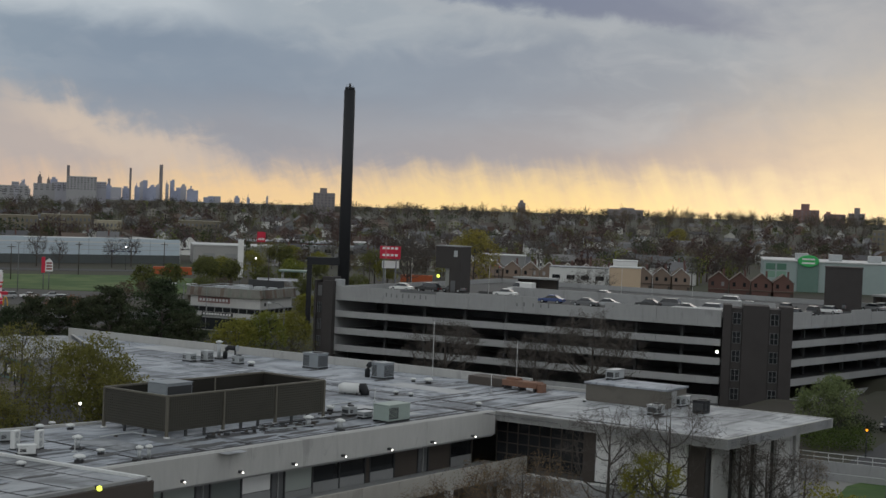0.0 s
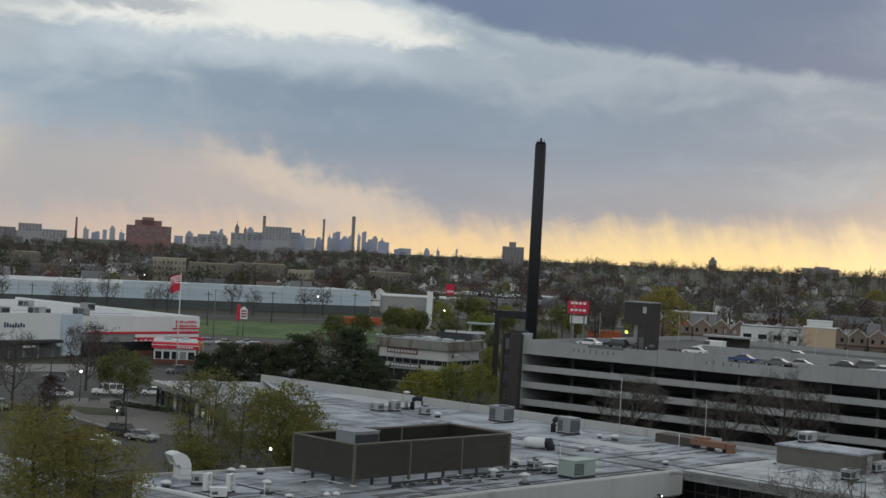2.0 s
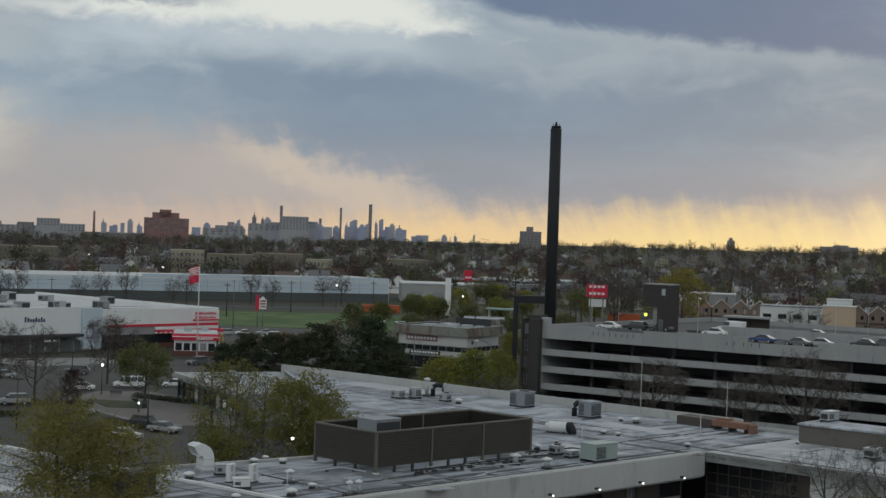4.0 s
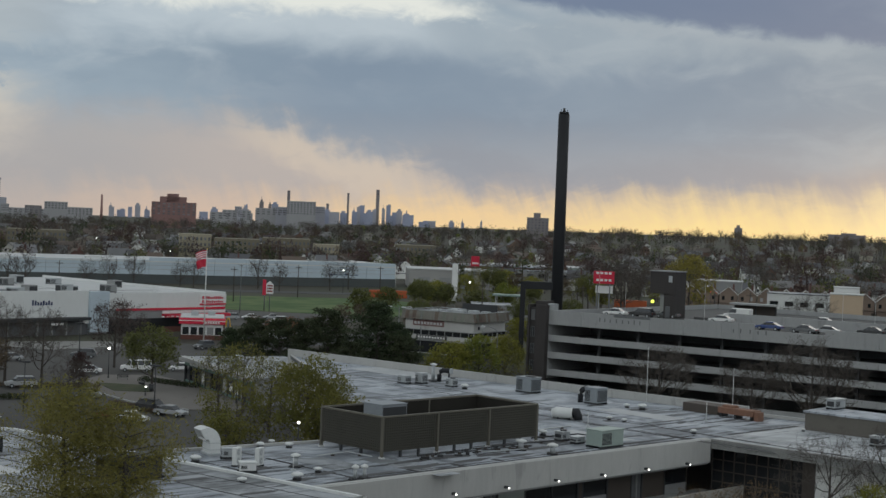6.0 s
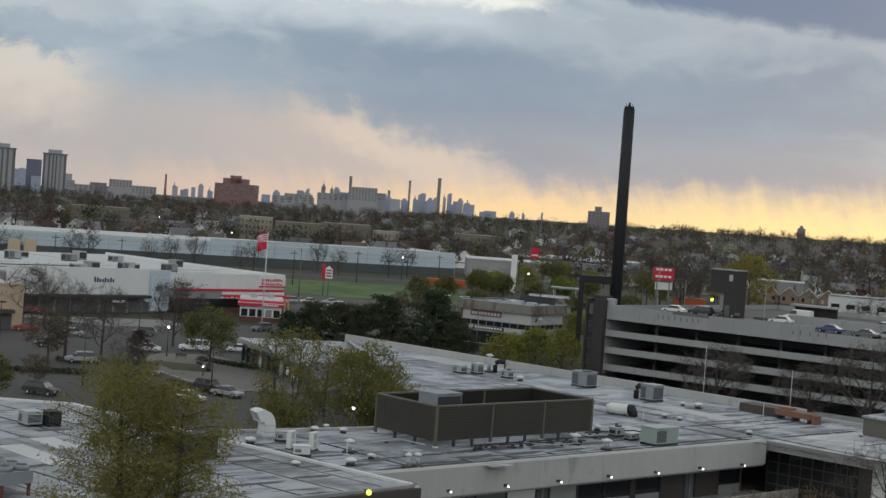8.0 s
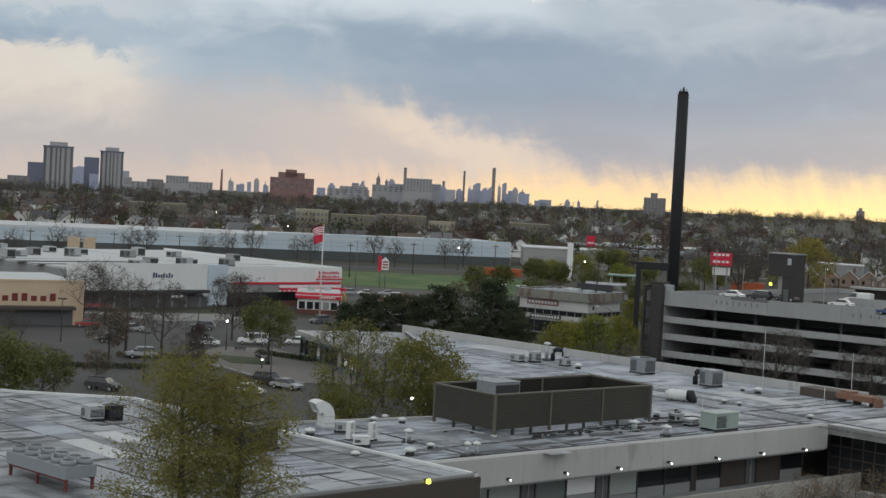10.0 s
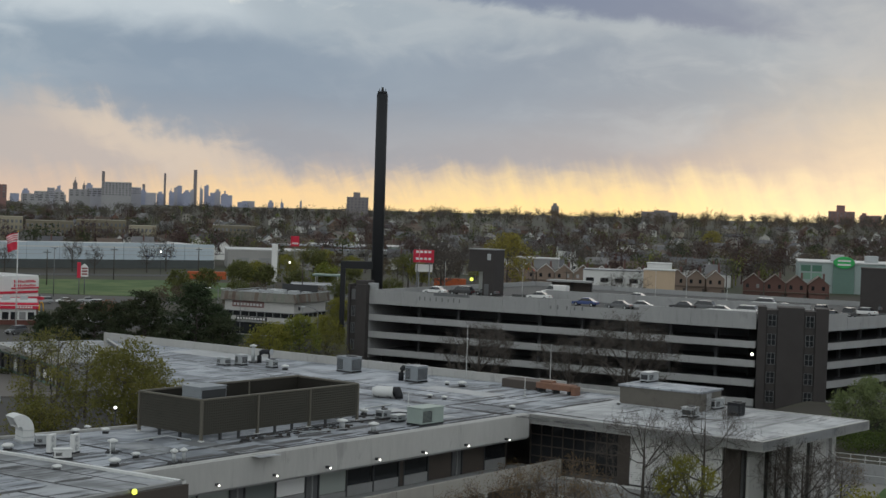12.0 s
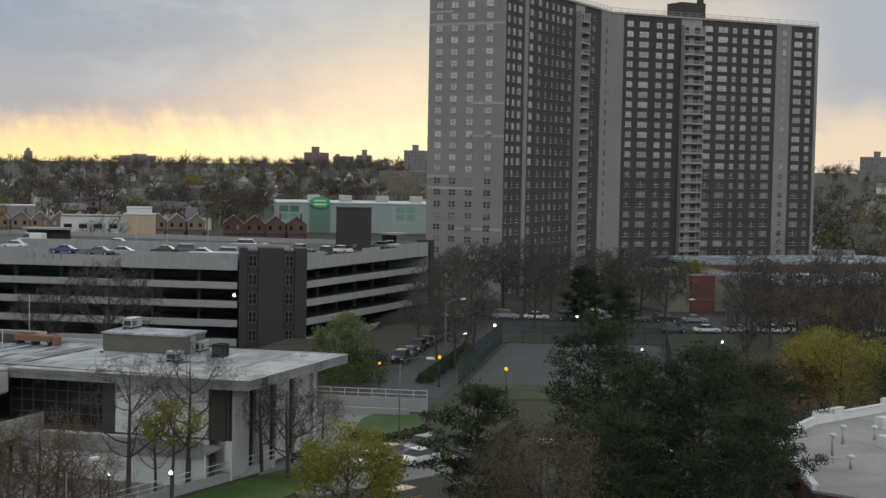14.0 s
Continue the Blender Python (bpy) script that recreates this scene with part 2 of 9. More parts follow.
def pane_glass(name, dark, pale, share=0.4, rough=0.08, ior=1.5):
    """Window panes: dark glass or a paler tone, by the piece's own chance."""
    m = bpy.data.materials.new(name)
    m.use_nodes = True
    g = Net(m.node_tree)
    out, bsdf = g.node("ShaderNodeOutputMaterial"), g.node("ShaderNodeBsdfPrincipled")
    r = g.node("ShaderNodeObjectInfo").outputs["Random"]
    geo = g.node("ShaderNodeNewGeometry").outputs["Random Per Island"]
    pick = g.math("FRACT", g.math("ADD", r, geo))
    g.link(g.mix(g.step(pick, 1 - share - 0.12, 1 - share + 0.12), dark, pale), bsdf.inputs["Base Color"])
    bsdf.inputs["Roughness"].default_value = rough
    bsdf.inputs["Specular IOR Level"].default_value = 0.55
    bsdf.inputs["IOR"].default_value = ior
    g.link(bsdf.outputs[0], out.inputs["Surface"])
    return m


def weathered_roof(name, pale, dark, turn, dirt=0.6):
    """Roof sheeting laid in lengths, with dried puddles, dirt streaks along the fall and scuffs."""
    m = bpy.data.materials.new(name)
    m.use_nodes = True
    g = Net(m.node_tree)
    out, bsdf = g.node("ShaderNodeOutputMaterial"), g.node("ShaderNodeBsdfPrincipled")
    mp = g.node("ShaderNodeMapping")
    g.link(g.node("ShaderNodeTexCoord").outputs["Object"], mp.inputs["Vector"])
    mp.inputs["Rotation"].default_value = (0, 0, -radians(turn))
    sep = g.node("ShaderNodeSeparateXYZ")
    g.link(mp.outputs[0], sep.inputs[0])
    x, y = sep.outputs[0], sep.outputs[1]
    lay = g.vec(g.math("MULTIPLY", x, 0.05), g.math("MULTIPLY", y, 0.55), 0.0)
    streak = g.noise(lay, 1.0, 6, 0.65, 0.6)
    cross = g.noise(g.vec(g.math("MULTIPLY", x, 0.5), g.math("MULTIPLY", y, 0.06), 4.0), 1.0, 5, 0.6, 0.5)
    blot = g.noise(mp.outputs[0], 0.16, 6, 0.62, 0.9)
    grain = g.noise(mp.outputs[0], 3.0, 5, 0.7)
    lane = g.node("ShaderNodeTexWhiteNoise")
    lane.noise_dimensions = "1D"
    g.link(g.math("FLOOR", g.math("DIVIDE", y, 1.9)), lane.inputs["W"])
    smear = g.noise(g.vec(g.math("MULTIPLY", x, 0.16), g.math("MULTIPLY", y, 1.9), 9.0), 1.0, 5, 0.62, 0.8)
    worn = g.noise(mp.outputs[0], 0.06, 4, 0.55, 0.6)
    col = g.mix(g.step(blot, 0.36, 0.60), dark, pale)
    col = g.mix(g.math("MULTIPLY", g.step(streak, 0.54, 0.64), dirt), col, tuple(c * 0.36 for c in dark))
    col = g.mix(g.math("MULTIPLY", g.step(cross, 0.58, 0.68), dirt * 0.7), col, tuple(c * 0.45 for c in dark))
    col = g.mix(g.math("MULTIPLY", g.step(blot, 0.60, 0.72), 0.5), col, tuple(min(c * 1.25, 0.8) for c in pale))
    col = g.mix(g.math("MULTIPLY", g.math("MULTIPLY", g.step(smear, 0.53, 0.62), g.step(worn, 0.40, 0.58)), dirt), col, tuple(c * 0.22 for c in dark))
    hs = g.node("ShaderNodeHueSaturation")
    g.link(col, hs.inputs["Color"])
    g.link(g.math("ADD", 0.78, g.math("ADD", g.math("MULTIPLY", grain, 0.28), g.math("MULTIPLY", lane.outputs["Value"], 0.16))), hs.inputs["Value"])
    g.link(hs.outputs[0], bsdf.inputs["Base Color"])
    wet = g.math("MULTIPLY", g.step(blot, 0.50, 0.62), g.step(streak, 0.40, 0.56))
    g.link(g.math("SUBTRACT", g.math("ADD", 0.6, g.math("MULTIPLY", grain, 0.35)), g.math("MULTIPLY", wet, 0.22)), bsdf.inputs["Roughness"])
    bsdf.inputs["Specular IOR Level"].default_value = 0.4
    g.link(bsdf.outputs[0], out.inputs["Surface"])
    return m


M = {
    "gravel_roof": material("old_gravel_roof", (0.36, 0.335, 0.325), 0.9, 0.3, 0.7, 0.01, second=(0.27, 0.25, 0.245), stain=0.45),
    "asphalt": material("asphalt", (0.055, 0.055, 0.058), 0.9, 0.35, 0.5, 0.01, stain=0.3),
    "old_asphalt": material("worn_asphalt", (0.066, 0.063, 0.060), 0.9, 0.35, 0.4, 0.01, stain=0.35),
    "felt_stain": material("tarry_stain", (0.085, 0.085, 0.088), 0.8, 0.4, 1.5),
    "pavement": material("pavement_concrete", (0.21, 0.205, 0.195), 0.9, 0.2, 0.6, 0.005, stain=0.25),
    "grass": material("grass", (0.042, 0.092, 0.018), 0.95, 0.5, 0.35, 0.03, second=(0.082, 0.118, 0.034), stain=0.3),
    "grass_dull": material("worn_grass", (0.045, 0.060, 0.024), 0.95, 0.5, 0.8, 0.03, second=(0.070, 0.068, 0.034), stain=0.4),
    "earth": material("earth", (0.046, 0.040, 0.030), 0.95, 0.45, 0.1, 0.0, second=(0.040, 0.044, 0.024)),
    "concrete": material("pale_concrete", (0.325, 0.33, 0.33), 0.85, 0.2, 0.8, 0.004, stain=0.35, stretch=(1, 1, 0.25)),
    "fascia": material("painted_fascia", (0.42, 0.418, 0.405), 0.8, 0.2, 1.1, 0.003, stain=0.42, stretch=(1, 1, 0.22)),
    "membrane": weathered_roof("roof_membrane", (0.385, 0.412, 0.452), (0.175, 0.190, 0.212), 49.5, 0.95),
    "membrane_dark": weathered_roof("old_roof_felt", (0.345, 0.36, 0.38), (0.16, 0.168, 0.176), 49.5, 0.95),
    "membrane_pale": weathered_roof("pale_roof_membrane", (0.42, 0.435, 0.45), (0.26, 0.27, 0.28), 49.5, 0.7),
    "white_roof": material("white_roof_coating", (0.50, 0.505, 0.505), 0.7, 0.15, 0.8, stain=0.3),
    "tar": material("tar_strip", (0.035, 0.035, 0.037), 0.85, 0.4, 1.5),
    "dark_brick": material("dark_brick", (0.052, 0.047, 0.046), 0.9, 0.25, 1.5, 0.004),
    # dark colour that paints in the shade of open decks and doorways
    "void": material("shaded_interior", (0.125, 0.128, 0.134), 0.95, 0.3, 0.8),
    "dark_steel": material("black_steel", (0.014, 0.015, 0.018), 0.65, 0.4, 0.9, metal=0.0, stain=0.2),
    "screen": material("brown_metal_screen", (0.060, 0.057, 0.046), 0.8, 0.3, 0.5, stain=0.3),
    "galv": material("galvanised_sheet", (0.42, 0.44, 0.45), 0.5, 0.2, 1.5, metal=0.35, stain=0.2),
    "green_unit": material("pale_green_enamel", (0.30, 0.36, 0.33), 0.6, 0.15, 1.5, stain=0.25),
    "blue_unit": material("grey_blue_enamel", (0.245, 0.268, 0.288), 0.6, 0.2, 1.5, stain=0.25),
    "white_metal": material("white_metal", (0.62, 0.63, 0.62), 0.55, 0.15, 1.5, stain=0.2),
    "grey_brown": material("grey_brown_sheet", (0.125, 0.115, 0.10), 0.8, 0.25, 1.2, stain=0.25),
    "brown_panel": material("brown_panel", (0.072, 0.060, 0.052), 0.8, 0.25, 1.2),
    "grey_panel": material("grey_wall_panel", (0.27, 0.275, 0.275), 0.8, 0.18, 0.8),
    "rust": material("rusty_orange_metal", (0.21, 0.115, 0.08), 0.85, 0.4, 1.2, second=(0.20, 0.10, 0.06)),
    "bright_wall": material("clean_white_render", (0.80, 0.80, 0.78), 0.85, 0.08, 0.4, stain=0.12, stretch=(1, 1, 0.4)),
    "white_wall": material("white_render", (0.70, 0.71, 0.70), 0.85, 0.12, 0.4, stain=0.18, stretch=(1, 1, 0.4)),
    "blue_white": material("pale_blue_cladding", (0.50, 0.58, 0.64), 0.7, 0.12, 0.2, stain=0.12),
    "tan_wall": material("tan_render", (0.54, 0.42, 0.30), 0.85, 0.12, 0.4),
    "tower_beige": material("beige_brick", (0.265, 0.255, 0.242), 0.9, 0.16, 0.7, stain=0.15),
    "tower_dark": material("dark_brown_brick", (0.070, 0.063, 0.059), 0.9, 0.25, 0.7),
    "tower_trim": material("light_concrete_trim", (0.33, 0.325, 0.315), 0.85, 0.15, 0.7),
    "dark_glass": pane_glass("window_glass", (0.02, 0.022, 0.025), (0.42, 0.42, 0.42), 0.12),
    "tower_glass": pane_glass("tower_window_glass", (0.05, 0.055, 0.06), (0.24, 0.25, 0.26), 0.3, 0.04, 3.0),
    "red_brick": material("red_brick", (0.13, 0.056, 0.045), 0.9, 0.2, 1.0),
    "brown_brick": material("brown_brick_far", (0.15, 0.085, 0.075), 0.9, 0.15, 0.1),
    # the next two colours have the veil of distant air mixed in
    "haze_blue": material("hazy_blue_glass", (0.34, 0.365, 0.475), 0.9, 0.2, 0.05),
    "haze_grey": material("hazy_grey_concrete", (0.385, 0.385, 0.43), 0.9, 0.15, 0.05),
    "red_sign": material("red_sign_face", (0.56, 0.022, 0.055), 0.6, 0.1, 1.0),
    "white_paint": material("white_paint", (0.75, 0.75, 0.74), 0.6, 0.1, 1.0),
    "yellow": material("yellow_plastic", (0.75, 0.45, 0.03), 0.5, 0.1, 1.0),
    "green_sign": material("green_sign_face", (0.05, 0.42, 0.12), 0.6, 0.1, 1.0),
    "pole": material("grey_pole_metal", (0.16, 0.165, 0.17), 0.6, 0.2, 1.5, metal=0.3),
    "dark_pole": material("dark_pole_metal", (0.04, 0.042, 0.045), 0.6, 0.2, 1.5),
    "twig_bark": material("twig_bark", (0.088, 0.076, 0.067), 0.95, 0.3, 2.0),
    "bark": material("bark", (0.072, 0.062, 0.055), 0.95, 0.35, 3.0, 0.01),
}


# ---- mesh helpers ----
def part(name, bm, mat, parent=None, label="", smooth=False):
    me = bpy.data.meshes.new(name)
    bm.to_mesh(me)
    bm.free()
    for m in (mat if isinstance(mat, (list, tuple)) else [mat]):
        me.materials.append(m)
    if smooth:
        me.polygons.foreach_set("use_smooth", [True] * len(me.polygons))
    ob = new(name, me)
    if parent is not None:
        ob.parent = parent
    if label:
        ob["label"] = label
    return ob


def thing(name, label, category, at=(0, 0, 0), rz=0.0, group="", kind=""):
    ob = new(name)
    ob.empty_display_size = 0.2
    ob.matrix_world = pose(at[0], at[1], at[2], 0, 0, rz)
    return tagged(ob, label, category, group, kind)


def share(name, ob, parent, m):
    """Another piece on the mesh of ob, at m under parent."""
    o = new(name, ob.data)
    o.parent = parent
    o.matrix_basis = m
    return o


def add_box(bm, lo, hi, m=None, mat=0, bevel=0.0):
    x0, y0, z0 = lo
    x1, y1, z1 = hi
    if bevel:
        # chamfered along the top and the uprights
        b = min(bevel, abs(x1 - x0) / 3, abs(y1 - y0) / 3, abs(z1 - z0) / 2)
        ring = [(x0 + b, y0), (x1 - b, y0), (x1, y0 + b), (x1, y1 - b), (x1 - b, y1), (x0 + b, y1), (x0, y1 - b), (x0, y0 + b)]
        top = [(x0 + b, y0 + b), (x1 - b, y0 + b), (x1 - b, y0 + b), (x1 - b, y1 - b), (x1 - b, y1 - b), (x0 + b, y1 - b), (x0 + b, y1 - b), (x0 + b, y0 + b)]
        lv = [[bm.verts.new((x, y, z0)) for x, y in ring], [bm.verts.new((x, y, z1 - b)) for x, y in ring]]
        tv = [bm.verts.new((x, y, z1)) for x, y in (top[0], top[1], top[3], top[5])]
        t8 = [tv[0], tv[1], tv[1], tv[2], tv[2], tv[3], tv[3], tv[0]]
        fs = []
        for i in range(8):
            j = (i + 1) % 8
            fs.append(bm.faces.new((lv[0][i], lv[0][j], lv[1][j], lv[1][i])))
            q = [lv[1][i], lv[1][j], t8[j], t8[i]]
            q = [v for k, v in enumerate(q) if v not in q[:k]]
            fs.append(bm.faces.new(q))
        fs.append(bm.faces.new(tv))
        fs.append(bm.faces.new(list(reversed(lv[0]))))
        vs = lv[0] + lv[1] + tv
    else:
        vs = [bm.verts.new(p) for p in ((x0, y0, z0), (x1, y0, z0), (x1, y1, z0), (x0, y1, z0), (x0, y0, z1), (x1, y0, z1), (x1, y1, z1), (x0, y1, z1))]
        fs = [bm.faces.new([vs[i] for i in q]) for q in ((3, 2, 1, 0), (4, 5, 6, 7), (0, 1, 5, 4), (1, 2, 6, 5), (2, 3, 7, 6), (3, 0, 4, 7))]
    for f in fs:
        f.material_index = mat
    if m is not None:
        for v in vs:
            v.co = m @ v.co
    return vs


def box(lo, hi, bevel=0.0, m=None):
    bm = bmesh.new()
    add_box(bm, lo, hi, m, 0, bevel)
    return bm


def add_tube(bm, pts, radii, sides=8, cap=True, mat=0):
    """A tube along points with a radius at each."""
    rings = []
    pts = [Vector(p) for p in pts]
    for i, p in enumerate(pts):
        d = (pts[min(i + 1, len(pts) - 1)] - pts[max(i - 1, 0)]).normalized()
        ref = Vector((0, 0, 1)) if abs(d.z) < 0.9 else Vector((1, 0, 0))
        u = d.cross(ref).normalized()
        w = d.cross(u)
        r = radii[i] if isinstance(radii, (list, tuple)) else radii
        rings.append([bm.verts.new(p + (u * math.cos(2 * math.pi * k / sides) + w * math.sin(2 * math.pi * k / sides)) * r) for k in range(sides)])
    for a, b in zip(rings, rings[1:]):
        for k in range(sides):
            f = bm.faces.new((a[k], b[k], b[(k + 1) % sides], a[(k + 1) % sides]))
            f.material_index = mat
            f.smooth = True
    if cap:
        for ring in (rings[0], list(reversed(rings[-1]))):
            f = bm.faces.new(ring)
            f.material_index = mat
    return rings


def tube(pts, radii, sides=8, cap=True):
    bm = bmesh.new()
    add_tube(bm, pts, radii, sides, cap)
    return bm


def prism(poly, z0, z1, bevel=0.0):
    """A flat slab over a plan polygon (anticlockwise from above)."""
    bm = bmesh.new()
    add_prism(bm, poly, z0, z1)
    return bm


def add_prism(bm, poly, z0, z1, mat=0, top_only=False):
    lo = [bm.verts.new((x, y, z0)) for x, y in poly]
    hi = [bm.verts.new((x, y, z1)) for x, y in poly]
    n = len(poly)
    fs = [bm.faces.new(hi), bm.faces.new(list(reversed(lo)))]
    for i in range(n):
        fs.append(bm.faces.new((lo[i], lo[(i + 1) % n], hi[(i + 1) % n], hi[i])))
    for f in fs:
        f.material_index = mat


def strip(a, b, width, z0, z1, bm=None, side=1.0):
    """A wall from plan point a to b; width goes to the left of the way for side 1."""
    own = bm is None
    bm = bmesh.new() if own else bm
    a, b = Vector((a[0], a[1])), Vector((b[0], b[1]))
    d = (b - a).normalized()
    n = Vector((-d.y, d.x)) * width * side
    poly = [a, b, b + n, a + n] if side > 0 else [a + n, b + n, b, a]
    add_prism(bm, [(p.x, p.y) for p in poly], z0, z1)
    return bm


def along(a, b, s, off=0.0, z=0.0):
    """A pose s metres from a towards b, off to the left, its x axis along the way."""
    a, b = Vector((a[0], a[1])), Vector((b[0], b[1]))
    d = (b - a).normalized()
    p = a + d * s + Vector((-d.y, d.x)) * off
    return pose(p.x, p.y, z, 0, 0, math.degrees(math.atan2(d.y, d.x)))

# ---- ground ----
def hill(x, y):
    """Height of the land: level near by, rising to wooded slopes far off, more so to the right."""
    d = math.hypot(x, y)
    az = math.degrees(math.atan2(x, y))
    t = min(max((d - 620) / 1500, 0), 1)
    t = t * t * (3 - 2 * t)
    side = min(max((az + 18) / 40, 0), 1)
    return t * (6 + 20 * side) - 3.0 * dip(x, y)


def dip(x, y):
    """1 in the sunken yard round the garage's foot, 0 outside it."""
    def ease(v):
        v = min(max(v, 0), 1)
        return v * v * (3 - 2 * v)
    # along and before the garage's front
    s, o = (x + 0.7) * 0.8696 - (y - 274.6) * 0.4938, -(x + 0.7) * 0.4938 - (y - 274.6) * 0.8696
    front = ease((s + 30) / 15) * ease((82 - s) / 10) * ease((30 - o) / 8) * ease((o + 40) / 5)
    s, o = (x - 72.2) * 0.7108 + (y - 239.0) * 0.7034, (x - 72.2) * 0.7034 - (y - 239.0) * 0.7108
    flank = ease((s + 12) / 6) * ease((34 - s) / 10) * ease((9 - o) / 5) * ease((o + 20) / 5)
    return max(front, flank)


def build_ground():
    bm = bmesh.new()
    dist = [0, 30, 60, 100, 150, 180] + list(range(190, 306, 4)) + [320, 350, 400, 500, 600, 700, 800, 900, 1000, 1100, 1200, 1350, 1500, 1700, 1900, 2120, 2500, 3200, 4000, 4900]
    n = 288
    rings = [[bm.verts.new((0, 0, 0))]]
    for d in dist[1:]:
        rings.append([bm.verts.new((d * math.sin(2 * math.pi * k / n), d * math.cos(2 * math.pi * k / n), hill(d * math.sin(2 * math.pi * k / n), d * math.cos(2 * math.pi * k / n)))) for k in range(n)])
    for k in range(n):
        bm.faces.new((rings[0][0], rings[1][(k + 1) % n], rings[1][k]))
    for a, b in zip(rings[1:], rings[2:]):
        for k in range(n):
            bm.faces.new((a[k], a[(k + 1) % n], b[(k + 1) % n], b[k]))
    bmesh.ops.recalc_face_normals(bm, faces=bm.faces)
    ob = part("ground", bm, M["earth"], smooth=True)
    tagged(ob, "flat earthy ground rising to wooded slopes far away", "ground", kind="structure")


build_ground()


def sheet(name, poly, z, mat, label, category):
    """A flat sheet of the setting laid on the ground, with a kerb's thickness."""
    ob = part(name, prism(poly, -0.3, z), M[mat])
    return tagged(ob, label, category, kind="structure")


# ---- parking garage ----
GA, GB, GC, GD = (-1.45, 275.0), (61.1, 239.5), (72.2, 239.0), (108.3, 274.7)
GE = (GA[0] + GD[0] - GC[0], GA[1] + GD[1] - GC[1] + 18)
LEVEL = 2.87
ROOF_Z = 11.45


def inset(a, b, d):
    """The line a-b moved d metres to its left."""
    v = (Vector(b) - Vector(a)).normalized()
    n = Vector((-v.y, v.x)) * d
    return (a[0] + n.x, a[1] + n.y), (b[0] + n.x, b[1] + n.y)


M["deck_top"] = material("deck_asphalt", (0.075, 0.075, 0.075), 0.9, 0.25, 0.4, stain=0.3)


def build_garage():
    g = thing("parking_garage", "grey concrete multi-storey parking garage with dark open decks", "garage", (30, 255, 0))
    back = pose(-30, -255, 0)

    def put(name, bm, mat, label=""):
        bm.transform(back)
        return part(name, bm, mat, g, label)

    front, side = (GA, GB), (GC, GD)
    # decks and the roof deck
    for k in range(1, 5):
        z = (1.3, 4.4, 7.5, ROOF_Z)[k - 1]
        a, b = inset(*front, 0.4)
        c, d = inset(*side, 0.4)
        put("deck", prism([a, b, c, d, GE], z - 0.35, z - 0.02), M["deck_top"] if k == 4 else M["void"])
    # spandrels, floor by floor, cast in lengths
    BANDS = ((-2.5, -1.35), (0.6, 1.75), (3.72, 4.87), (6.80, 7.93), (9.85, 12.65))
    for a, b in (front, side):
        length = (Vector(b) - Vector(a)).length
        n = 9 if a == GA else 7
        cuts = [0, 7, 14, 20.5, 27, 34, 39.8, 52.0, 61, length] if a == GA else [length * i / 7 for i in range(8)]
        tops = (12.45, 12.45, 12.2, 12.45, 12.7, 12.7, 11.75, 12.6, 12.6) if a == GA else (12.6, 11.9, 11.9, 12.5, 12.0, 12.5, 12.5)
        for k, (z0, z1) in enumerate(BANDS):
            for i in range(n):
                put("spandrel", box((cuts[i] + 0.02, 0, z0), (cuts[i + 1] - 0.02, 0.25, tops[i] if k == 4 else z1), 0.02, along(a, b, 0)), M["concrete"])
        for i in range(n + 1):
            s = min(max(length * i / n, 0.3), length - 0.3)
            # columns take the painted shade colour so they sink into the dark
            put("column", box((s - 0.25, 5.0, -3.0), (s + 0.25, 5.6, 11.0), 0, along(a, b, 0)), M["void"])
        # low wall of the ground floor; a dark wall behind paints in the depth's shade
        put("dark_depth_wall", box((0, 14, -3.2), (length, 14.2, 11.0), 0, along(a, b, 0)), M["void"])
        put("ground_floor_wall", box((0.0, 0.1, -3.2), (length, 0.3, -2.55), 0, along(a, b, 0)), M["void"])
    # ground closing walls
    put("rear_wall", strip(GD, GE, 0.3, 0, ROOF_Z + 0.9), M["concrete"])
    put("rear_wall", strip(GE, GA, 0.3, 0, ROOF_Z + 0.9), M["concrete"])
    # upper ramp with its own wall on the roof
    a, b = inset(*front, 19)
    put("ramp_wall", box((27, 0, ROOF_Z), (76, 0.3, ROOF_Z + 1.7), 0.02, along(a, b, 0)), M["concrete"])
    put("upper_deck", box((20, 0.32, ROOF_Z - 0.018), (76, 17, ROOF_Z + 0.53), 0.02, along(a, b, 0)), M["deck_top"], "raised strip of the roof deck")
    # added inner wall, not a known part, blocks light from the left end
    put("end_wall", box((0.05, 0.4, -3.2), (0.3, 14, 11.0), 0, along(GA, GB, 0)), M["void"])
    # stair shafts
    def shaft(a, b, z, cols):
        length = (Vector(b) - Vector(a)).length
        m = along(a, b, 0)
        for f0, f1, dep in cols:
            put("brick_pier", box((length * f0, dep - 0.6, -3.2), (length * f1, 4.5, z - (0.5 if dep == 0.5 else 0)), 0.02, m), M["dark_brick"])
            if dep == 0.5:
                for k in range(5):
                    zz = -1.7 + k * 3.05
                    w0, w1 = length * f0 + 0.25, length * f1 - 0.25
                    put("stair_window", box((w0, dep - 0.68, zz), (w1, dep - 0.62, zz + 1.9), 0, m), M["dark_glass"])
                    for i in range(3):
                        put("mullion", box((w0, dep - 0.75, zz + i * 0.9), (w1, dep - 0.66, zz + i * 0.9 + 0.07), 0, m), M["pole"])
                    for xx in (w0, (w0 + w1) / 2, w1):
                        put("mullion", box((xx - 0.05, dep - 0.76, zz), (xx + 0.04, dep - 0.665, zz + 1.9), 0, m), M["pole"])

